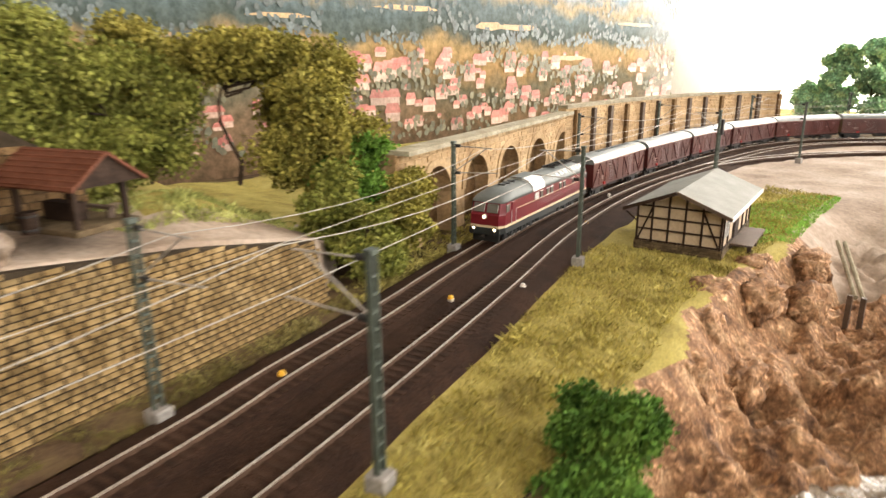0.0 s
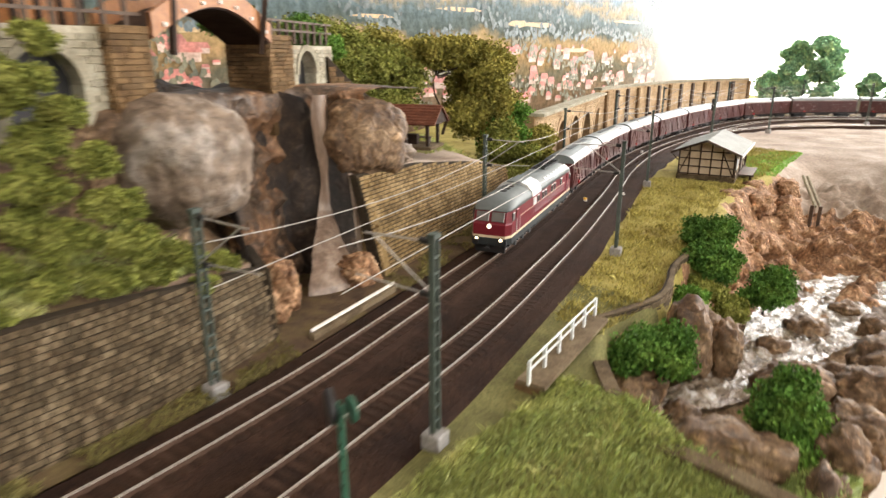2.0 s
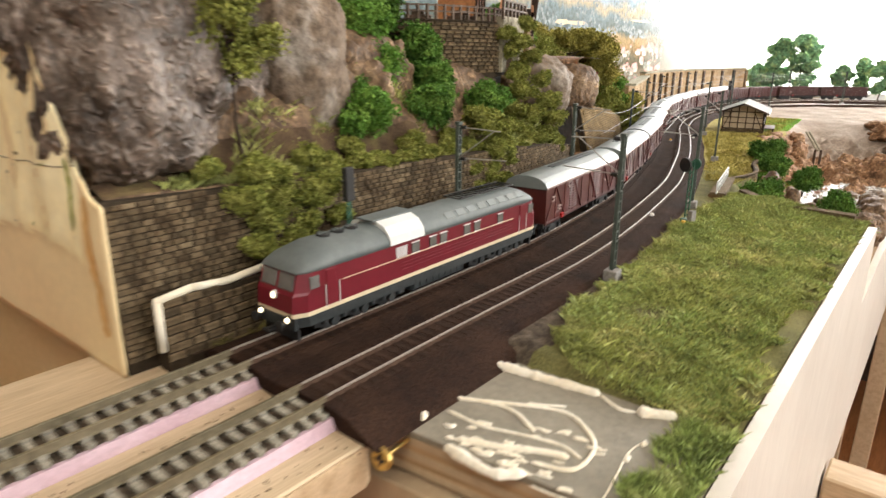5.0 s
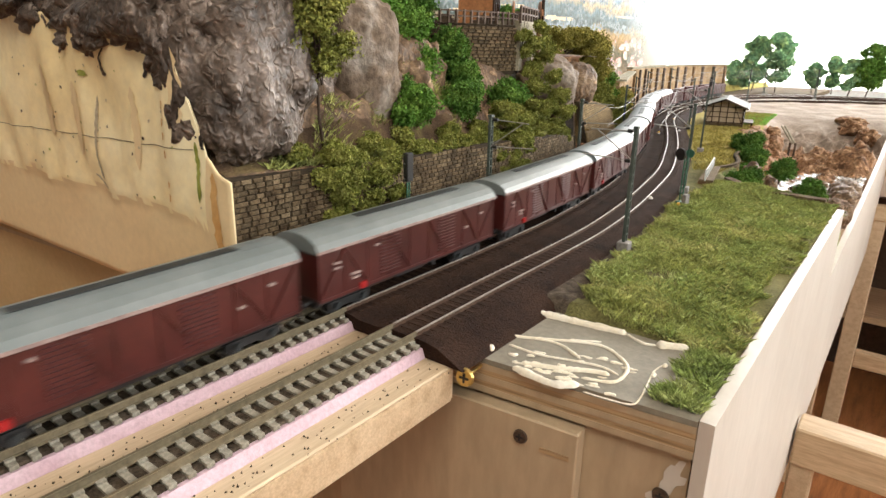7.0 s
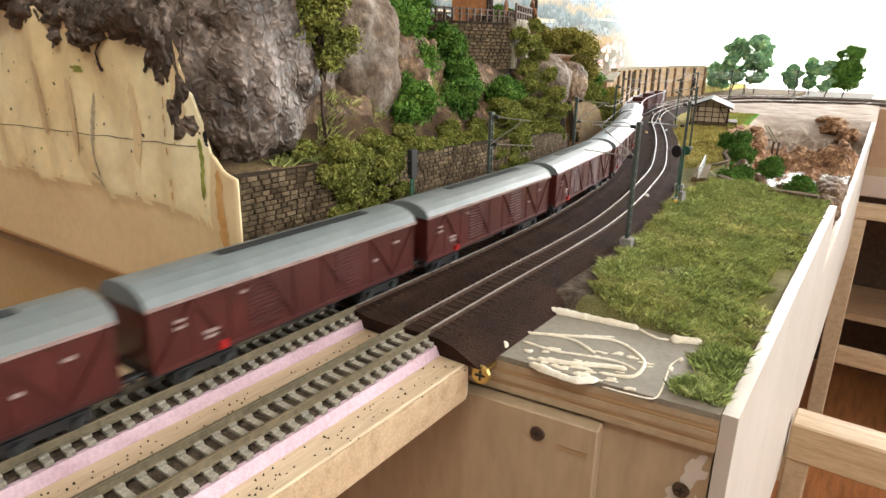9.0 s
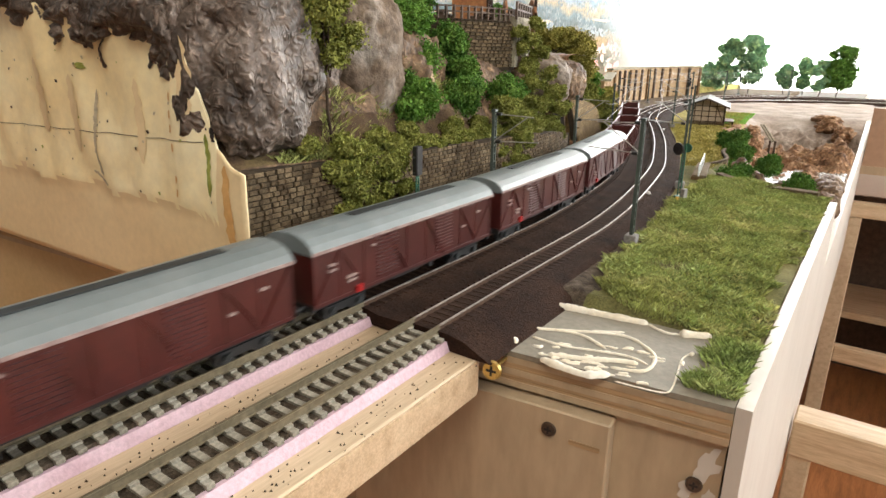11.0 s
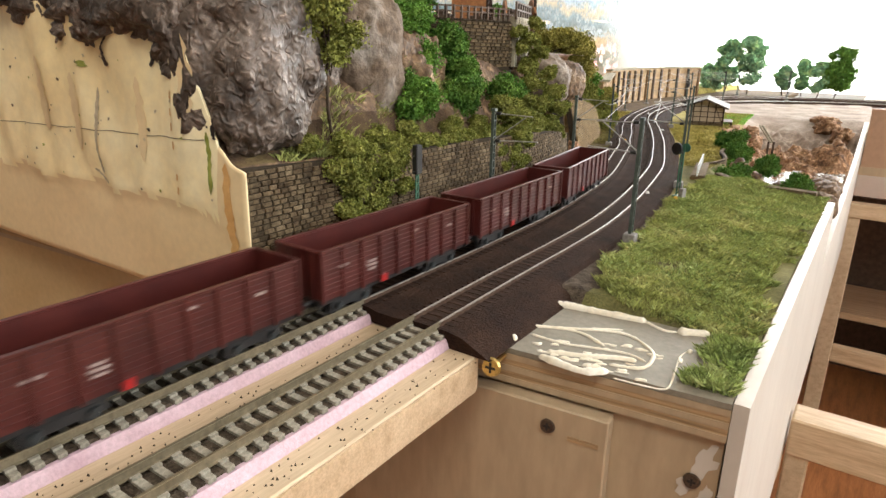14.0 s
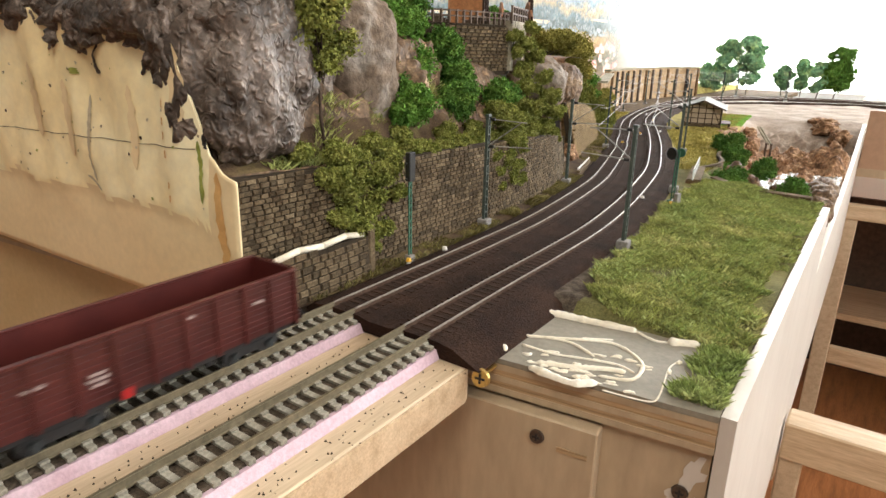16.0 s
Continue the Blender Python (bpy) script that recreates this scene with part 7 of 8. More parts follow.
def station_house():
    """Half-timbered goods shed: gable towards -y in its own space, 72 mm wide, 128 mm long."""
    h = empty("goods_shed", "half-timbered goods shed with grey overhanging roof on a stone plinth", "house", m=pose(-0.206, 0.578, -0.006, 0, 0, 11.5))
    W, L, e, r = 0.0725, 0.128, 0.0405, 0.0548
    part("plinth", boxes((-W - 0.001, 0.001, -0.001, L + 0.001, 0.0, 0.0075)), "mortar", h, "stone plinth")
    courses(h.children[0], (-W - 0.001, -0.001), (0.001, -0.001), 0.0005, 0.0076, 0.0024, 0.006, 0.0006, "stone_rest", 51)
    courses(h.children[0], (0.001, -0.001), (0.001, L + 0.001), 0.0005, 0.0076, 0.0024, 0.006, 0.0006, "stone_rest", 52)
    bm = bmesh.new()
    prism(bm, [(-W, 0.0075), (0, 0.0075), (0, e), (-W / 2, r - 0.001), (-W, e)], 0.0, L)
    wall = part("wall", bm, "plaster", h, "pale plaster infill walls")

    def beam(a, b, w=0.0017):
        part("beam", bars((a, b, w, 0.0014)), "timber", wall)
    y = -0.0004
    for x in (-W + 0.001, -0.0585, -0.0445, -0.0305, -0.0165, -0.001):
        top = e + (r - e) * (1 - abs(x + W / 2) / (W / 2)) - 0.001
        beam((x, y, 0.0075), (x, y, top))
    for z in (0.0088, 0.0192, 0.0296, 0.0400):
        beam((-W, y, z), (0, y, z))
    beam((-W + 0.002, y, 0.009), (-0.0585, y, 0.0392))
    beam((-0.002, y, 0.009), (-0.0165, y, 0.0392))
    beam((-W, y, e), (-W / 2, y, r - 0.001), 0.0022)
    beam((0, y, e), (-W / 2, y, r - 0.001), 0.0022)
    x = 0.0004
    for yy in (0.001, 0.022, 0.045, 0.066, 0.088, 0.11, L - 0.001):
        beam((x, yy, 0.0075), (x, yy, e))
    for z in (0.0088, 0.0400):
        beam((x, 0, z), (x, L, z))
    door = part("gate", boxes((0.0002, 0.0016, 0.047, 0.064, 0.0085, 0.030)), "timber", h, "dark timber loading door")
    w = part("window", boxes((0.0, 0.0010, 0.006, 0.018, 0.018, 0.030)), "glass_dark", h)
    part("frame", boxes((0.0, 0.0015, 0.0055, 0.0068, 0.0175, 0.0305), (0.0, 0.0015, 0.0172, 0.0185, 0.0175, 0.0305), (0.0, 0.0015, 0.0115, 0.0125, 0.0175, 0.0305)), "white_rail", w)
    part("platform", boxes((0.0015, 0.020, 0.028, 0.10, 0.0065, 0.0082)), "wood_brown", h, "grey-brown loading platform")
    for yy in (0.03, 0.06, 0.095):
        part("platform_leg", boxes((0.016, 0.019, yy - 0.0015, yy + 0.0015, -0.002, 0.0065)), "timber", h)
    over, t = 0.0085, 0.0022
    for sgn in (-1, 1):
        bm = bmesh.new()
        ridge = (-W / 2, r + 0.0016)
        k = (r - e) / (W / 2)
        eave = (-W / 2 + sgn * (W / 2 + over), r + 0.0016 - k * (W / 2 + over))
        prism(bm, [ridge, eave, (eave[0], eave[1] - t), (ridge[0], ridge[1] - t)], -0.013, L + 0.013)
        rf = part("roof", bm, "roof_grey", h, "worn light grey felt roof")
        part("gable_board", bars(((ridge[0], -0.0136, ridge[1] - 0.001), (eave[0], -0.0136, eave[1] - 0.001), 0.0012, 0.0030)), "timber" if sgn < 0 else "wood_brown", rf)
        part("eave_board", boxes((eave[0] - 0.0006, eave[0] + 0.0006, -0.013, L + 0.013, eave[1] - 0.0028, eave[1] + 0.0004)), "sign_white" if sgn > 0 else "timber", rf)
    part("strut", bars(((-W - 0.0005, 0.0, 0.026), (-W - 0.006, -0.011, 0.0355), 0.0012)), "timber", h)
    for yy in (0.03, 0.07, 0.11):
        part("rafter_end", bars(((0.0, yy, e - 0.001), (over - 0.002, yy, e - 0.004), 0.0016)), "timber", h)


station_house()


def pavilion():
    p = empty("pavilion", "open wooden pavilion with a brown tiled roof on stone paving", "pavilion", m=pose(-0.377, 0.144, 0.0745, 0, 0, 24))
    part("paving", boxes((-0.026, 0.026, -0.020, 0.020, -0.002, 0.0012), bevel=0.0004), "stone_rest", p, "brown stone paving")
    for x in (-0.021, 0.021):
        for y in (-0.015, 0.015):
            part("post", boxes((x - 0.0014, x + 0.0014, y - 0.0014, y + 0.0014, 0.0012, 0.0235)), "timber", p)
    part("beam", boxes((-0.024, 0.024, -0.0165, -0.0135, 0.0215, 0.0238)), "timber", p)
    part("beam", boxes((-0.024, 0.024, 0.0135, 0.0165, 0.0215, 0.0238)), "timber", p)
    for sgn in (-1, 1):
        bm = bmesh.new()
        prism(bm, [(sgn * 0.0225, 0.0215), (0.0, 0.0375), (0.0, 0.0392), (sgn * 0.0235, 0.0226)], -0.031, 0.031, "x")
        rf = part("roof", bm, "roof_red", p, "reddish-brown tiled roof")
        for k in range(7):
            u = (k + 0.4) / 7
            part("tile_row", bars(((-0.0312, sgn * 0.0235 * (1 - u), 0.0229 + 0.0165 * u), (0.0312, sgn * 0.0235 * (1 - u), 0.0229 + 0.0165 * u), 0.0009)), "roof_red", rf)
    for e in (-1, 1):
        bm = bmesh.new()
        prism(bm, [(-0.0215, 0.0222), (0.0215, 0.0222), (0.0, 0.0372)], e * 0.0285 - 0.0007, e * 0.0285 + 0.0007, "x")
        part("gable", bm, "timber", p, "dark boarded gable")
    part("counter", boxes((-0.018, 0.006, -0.004, 0.004, 0.0012, 0.011), bevel=0.0004), "timber", p, "dark stained timber counter")
    part("bench", boxes((-0.016, 0.016, 0.009, 0.013, 0.006, 0.0075), (-0.015, -0.013, 0.009, 0.013, 0.0012, 0.006), (0.013, 0.015, 0.009, 0.013, 0.0012, 0.006)), "wood_brown", p)
    barrel = empty("barrel", "small dark wooden barrel beside the pavilion", "barrel", m=pose(-0.366, 0.121, 0.0745))
    bm = bmesh.new()
    disc(bm, (0, 0, 0.0055), (0, 0, 1), 0.0042, 0.011, 14)
    part("body", bm, "timber", barrel)
    for z in (0.002, 0.009):
        bm = bmesh.new()
        disc(bm, (0, 0, z), (0, 0, 1), 0.0045, 0.0010, 14)
        part("hoop", bm, "black_metal", barrel)
    bd = empty("stepped_stone_ramp", "stepped brown stone buttress behind the pavilion", "stone wall")
    bm = bmesh.new()
    a, b = Vector((-0.415, 0.075)), Vector((-0.425, 0.165))
    w = (b - a).normalized()
    o = Vector((w.y, -w.x))
    prof = [(0.0, 0.07), (0.09, 0.07), (0.09, 0.098), (0.03, 0.135), (0.0, 0.158)]
    f = [bm.verts.new((a.x + w.x * s, a.y + w.y * s, z)) for s, z in prof]
    g = [bm.verts.new((a.x + w.x * s - o.x * 0.02, a.y + w.y * s - o.y * 0.02, z)) for s, z in prof]
    bm.faces.new(f)
    bm.faces.new(g[::-1])
    for i in range(5):
        bm.faces.new((f[i], g[i], g[(i + 1) % 5], f[(i + 1) % 5]))
    bmesh.ops.recalc_face_normals(bm, faces=bm.faces[:])
    body = part("body", bm, "mortar", bd)
    courses(body, a, b, 0.071, 0.156, 0.0046, 0.010, 0.0009, "stone_brown", 61, lambda s, z: z > float(np.interp(s, [0, 0.03, 0.09], [0.158, 0.135, 0.098])))


pavilion()


def arcade():
    a, b = Vector((-0.398, 0.386)), Vector((-0.561, 0.854))
    w = empty("arcade_wall", "long sand-coloured stone arcade wall with blind arches", "stone wall", kind="structure")
    off = -(Vector((-0.384, 0.346)) - a).length
    op = [(off + s, hw, z) for s, hw, z in ((0.116, 0.030, 0.036), (0.208, 0.031, 0.034), (0.304, 0.033, 0.031), (0.41, 0.036, 0.026), (0.525, 0.038, 0.022))]
    ring = arch_wall(w, a, b, -0.008, 0.084, op, 0.016, "stone_sand", "front", "sand-coloured stone front")
    way = (b - a).normalized()
    out = Vector((way.y, -way.x))
    L = (b - a).length
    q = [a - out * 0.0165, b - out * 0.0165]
    # brown instead of the front's sand stone puts the niches' shade into the colour
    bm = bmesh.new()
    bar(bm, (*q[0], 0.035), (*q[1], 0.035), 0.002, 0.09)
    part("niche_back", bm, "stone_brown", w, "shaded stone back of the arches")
    bm = bmesh.new()
    bar(bm, (a.x + out.x * 0.002, a.y + out.y * 0.002, 0.0855), (b.x + out.x * 0.002, b.y + out.y * 0.002, 0.0855), 0.022, 0.004)
    part("coping", bm, "stone_pale", w, "stone coping")
    inside = lambda s, z: any(abs(s - c) < hw * 1.22 and (z < sp or (s - c) ** 2 + (z - sp) ** 2 < (hw * 1.22) ** 2) for c, hw, sp in op)
    courses(ring, a, b, -0.004, 0.083, 0.0062, 0.014, 0.0007, "stone_sand", 71, inside)
    # plain higher wall with buttresses beyond
    pts = [(-0.561, 0.854), (-0.580, 1.0), (-0.592, 1.17), (-0.588, 1.35), (-0.565, 1.5), (-0.52, 1.62)]
    ln = Line(pts, 10)
    w2 = tagged(core("buttress_wall", ln, lambda s: 0.092, 0.012, 0.0, "stone_sand"), "tall sand-coloured wall with brown buttress posts", "stone wall", kind="structure")
    stone_face(w2, lambda s: (ln.at(s), Vector((*ln.way(s), 0)), Vector((ln.way(s)[1], -ln.way(s)[0], 0)), 0.0), ln.length, lambda s: 0.092, 0.018, 0.0065, 0.0006, 0, 12, rest="stone_sand")
    for k in range(13):
        s = 0.03 + k * 0.062
        if s > ln.length:
            break
        p, wy = ln.at(s), ln.way(s)
        m = Matrix.Translation((p[0], p[1], 0)) @ Matrix.Rotation(math.atan2(wy[1], wy[0]) - math.pi / 2, 4, "Z")
        bm = bmesh.new()
        box(bm, -0.002, 0.006, -0.0045, 0.0045, -0.008, 0.088, m)
        part("buttress", bm, "wood_brown" if k % 3 else "stone_brown", w2, "brown buttress post")
    ribbon("coping", ln, 0.0, ln.length, 0.03, [(0.003, 0.091), (0.003, 0.096), (-0.014, 0.096), (-0.014, 0.091)], "stone_pale", w2)


arcade()


def culvert():
    c = empty("culvert_bridge", "small stone culvert bridge with a pale railing over the stream", "bridge")
    a, b = Vector((-0.097, -0.056)), Vector((-0.1155, 0.045))
    way = (b - a).normalized()
    out = Vector((way.y, -way.x))
    L = (b - a).length
    ap = [(L * 0.62, 0.014, -0.042)]
    w = arch_wall(c, a + out * 0.006, b + out * 0.006, -0.062, -0.004, ap, 0.014, "stone_brown", "parapet_wall", "pale stone wall with a round culvert mouth")
    inside = lambda s, z: any(abs(s - q) < hw * 1.22 and (z < sp or (s - q) ** 2 + (z - sp) ** 2 < (hw * 1.22) ** 2) for q, hw, sp in ap)
    courses(w, a + out * 0.006, b + out * 0.006, -0.06, -0.006, 0.0042, 0.009, 0.0007, "stone_rest", 81, inside)
    # black sheet behind the culvert mouth, the tunnel's shade put into its colour
    bm = bmesh.new()
    q = [a - out * 0.0085, b - out * 0.0085]
    bar(bm, (*q[0], -0.04), (*q[1], -0.04), 0.002, 0.06)
    part("tunnel_back", bm, "black_metal", c)
    bm = bmesh.new()
    m0, m1 = a + out * 0.001, b + out * 0.001
    bar(bm, (*m0, -0.0028), (*m1, -0.0028), 0.016, 0.0026)
    part("slab", bm, "stone_rest", c, "brown stone walkway slab")
    for z in (0.0055, 0.0105):
        part("hand_rail", bars(((a.x, a.y, z), (b.x, b.y, z), 0.0009)), "white_rail", c, "pale grey-blue railing bar")
    for k in range(6):
        p = a + way * (L * k / 5)
        part("rail_post", boxes((p.x - 0.0008, p.x + 0.0008, p.y - 0.0008, p.y + 0.0008, -0.0025, 0.0108)), "white_rail", c)
    d = empty("gorge_parapet", "low pale parapet where the track crosses the gorge", "parapet")
    bm = bmesh.new()
    bar(bm, (-0.229, -0.094, -0.004), (-0.2525, -0.003, -0.004), 0.004, 0.004)
    part("wall", bm, "stone_rest", d)
    bm = bmesh.new()
    bar(bm, (-0.229, -0.094, 0.0005), (-0.2525, -0.003, 0.0005), 0.0016, 0.0016)
    part("coping", bm, "sign_white", d, "pale coping rail")


culvert()


# ---------------------------------------------------------------- overhead line, signals
def mast(height=0.094, reach=0.036):
    """Lattice mast on a concrete base; its bracket reaches towards -x."""
    m = empty("catenary_mast", "dark green lattice catenary mast on a concrete base", "mast", "catenary masts")
    part("base", boxes((-0.0048, 0.0048, -0.0048, 0.0048, -0.012, 0.004), bevel=0.0007), "concrete", m, "grey concrete foot")
    for y in (-0.0019, 0.0019):
        bm = bmesh.new()
        bar(bm, (0, y * 1.15, 0.003), (0, y * 0.85, height), 0.0026, 0.0009)
        part("post", bm, "mast_green", m)
    z = 0.010
    while z < height - 0.003:
        part("lattice_bar", bars(((0, -0.0017, z), (0, 0.0017, z), 0.0022, 0.0010)), "mast_green", m)
        z += 0.0068
    part("cap", boxes((-0.0018, 0.0018, -0.0026, 0.0026, height - 0.0012, height + 0.0008)), "mast_green", m)
    arm = part("bracket", bars(((0, 0, height - 0.003), (-reach, 0, height - 0.004), 0.0009), ((0, 0, height - 0.026), (-reach * 1.15, 0, height - 0.024), 0.0009), ((0, 0, height - 0.026), (-reach * 0.86, 0, height - 0.004), 0.0009), seg=6), "wire", m, "thin bracket tubes")
    for z in (height - 0.003, height - 0.026):
        bm = bmesh.new()
        disc(bm, (-0.0045, 0, z), (1, 0, 0), 0.0014, 0.0042, 10)
        part("insulator", bm, "black_metal", arm)
    return m


RIGHT = [(-0.0700, -0.369), (-0.1005, -0.123), (-0.1735, 0.1855), (-0.2840, 0.484), (-0.372, 0.95), (-0.345, 1.22), (-0.215, 1.545)]
LEFT = [(-0.192, -0.383), (-0.2125, -0.166), (-0.285, 0.143), (-0.3855, 0.4405), (-0.487, 0.78), (-0.525, 1.07), (-0.505, 1.42), (-0.39, 1.655)]


def catenary():
    first = mast()
    made = []
    for pts, line, sgn in ((RIGHT, near, 1), (LEFT, far, -1)):
        for x, y in pts:
            s = float(line.s[np.argmin(np.linalg.norm(line.p - np.array((x, y)), axis=1))])
            w = line.way(s)
            yaw = math.degrees(math.atan2(w[1], w[0])) - 90 + (0 if sgn > 0 else 180)
            mm = pose(x, y, -0.003, 0, 0, yaw)
            if not made:
                first.matrix_basis = mm
                made.append(first)
            else:
                made.append(copy_thing(first, mm))
    for name, pts, line in (("right", RIGHT[1:], near), ("left", LEFT[1:], far)):
        wire = empty("overhead_wire", "pair of thin pale overhead wires above the track", "wire", "overhead wires")
        ks = [float(line.s[np.argmin(np.linalg.norm(line.p - np.array(p), axis=1))]) for p in pts]
        ks[0] -= 0.02
        for up, sag, nm in ((0.0865, 0.010, "messenger_wire"), (0.0665, 0.0, "contact_wire")):
            for i, (s0, s1) in enumerate(zip(ks, ks[1:])):
                bm = bmesh.new()
                a, b = line.at(s0), line.at(s1)
                st = 0.004 * (1 if i % 2 else -1)
                prev = None
                for k in range(9):
                    u = k / 8
                    p = a * (1 - u) + b * u
                    v = Vector((p[0] + st * (2 * u - 1), p[1], up - sag * 4 * u * (1 - u)))
                    if prev is not None:
                        bar(bm, prev, v, 0.0005, seg=5)
                    prev = v
                part(nm, bm, "wire", wire)


catenary()


def signals():
    s = empty("main_signal", "green lattice signal post with a round black head, seen from behind", "signal", m=pose(-0.0838, -0.187, -0.006, 0, 0, -15))
    part("base", boxes((-0.004, 0.004, -0.004, 0.004, -0.004, 0.0045), bevel=0.0005), "mast_bright", s)
    part("box", boxes((0.003, 0.0075, -0.0035, 0.0035, 0.003, 0.0125), bevel=0.0004), "concrete", s, "grey control box")
    for x in (-0.0016, 0.0016):
        part("post", bars(((x, 0, 0.003), (x, 0, 0.056), 0.0010)), "mast_bright", s)
    for k in range(9):
        part("lattice_bar", bars(((-0.0016, 0, 0.006 + 0.0055 * k), (0.0016, 0, 0.0088 + 0.0055 * k), 0.0008)), "mast_bright", s)
    bm = bmesh.new()
    disc(bm, (-0.006, -0.001, 0.052), (0.2, 1, 0), 0.0062, 0.0022, 24)
    hd = part("head", bm, "black_metal", s, "round black signal disc")
    bm = bmesh.new()
    disc(bm, (0.0015, 0.0035, 0.0535), (0, 1, 0), 0.0045, 0.0010, 20)
    part("ring", bm, "mast_bright", hd)
    t = empty("light_signal", "slim green signal post with a black lamp box", "signal", m=pose(-0.184, -0.5005, -0.004, 0, 0, 0))
    part("base", boxes((-0.0028, 0.0028, -0.0028, 0.0028, -0.003, 0.003), bevel=0.0004), "concrete", t)
    for y in (-0.0013, 0.0013):
        part("post", bars(((0, y, 0.0), (0, y, 0.066), 0.0009)), "mast_bright", t)
    for k in range(11):
        part("lattice_bar", bars(((0, -0.0013, 0.005 + 0.0055 * k), (0, 0.0013, 0.008 + 0.0055 * k), 0.0007)), "mast_bright", t)
    part("lamp_box", boxes((-0.0022, 0.0022, -0.0034, 0.0034, 0.058, 0.0785), bevel=0.0006), "black_metal", t, "black lamp box")
    part("step", bars(((0, -0.0055, 0.071), (0, 0.0055, 0.071), 0.0008), ((0, -0.005, 0.060), (0, 0.005, 0.060), 0.0008)), "black_metal", t)
    far_sig = empty("light_signal", "dark signal post with a black lamp box beside the far track", "signal", m=pose(-0.398, 1.02, -0.004))
    part("post", bars(((0, 0, -0.004), (0, 0, 0.075), 0.002)), "mast_green", far_sig)
    part("lamp_box", boxes((-0.004, 0.004, -0.003, 0.003, 0.055, 0.078), bevel=0.0006), "black_metal", far_sig)
    for k, (x, y, c) in enumerate(((-0.2965, 0.3475, "yellow"), (-0.2765, 0.4025, "sign_white"), (-0.2795, 0.2045, "yellow"), (-0.113, -0.193, "sign_white"), (-0.1745, -0.4695, "sign_white"), (-0.0815, -0.2005, "yellow"), (-0.1785, -0.509, "yellow"), (-0.413, 0.742, "sign_white"), (-0.352, 0.60, "yellow"))):
        q = empty("track_marker", "tiny %s track-side marker on a pale foot" % ("yellow" if c == "yellow" else "white"), "marker", "track markers", m=pose(x, y, -0.005, 0, 0, k * 23))
        bm = bmesh.new()
        disc(bm, (0, 0, 0.0035), (0, 0, 1), 0.0022, 0.0022, 12, 0.0014)
        part("cap", bm, c, q)
        part("foot", boxes((-0.0012, 0.0022, -0.0012, 0.0012, -0.001, 0.0026)), "sign_white", q)


signals()


def log_slide():
    f = empty("log_flume", "two pale logs leaning on dark posts on the cliff", "log frame")
    for o in (0.0, 0.006):
        part("log", bars(((-0.158 + o, 0.735, -0.012), (-0.120 + o, 0.655, -0.038), 0.0042), seg=8), "stone_pale", f)
    for x, y in ((-0.123, 0.652), (-0.113, 0.652)):
        part("post", bars(((x, y, -0.078), (x, y, -0.036), 0.004)), "wood_brown", f)


log_slide()


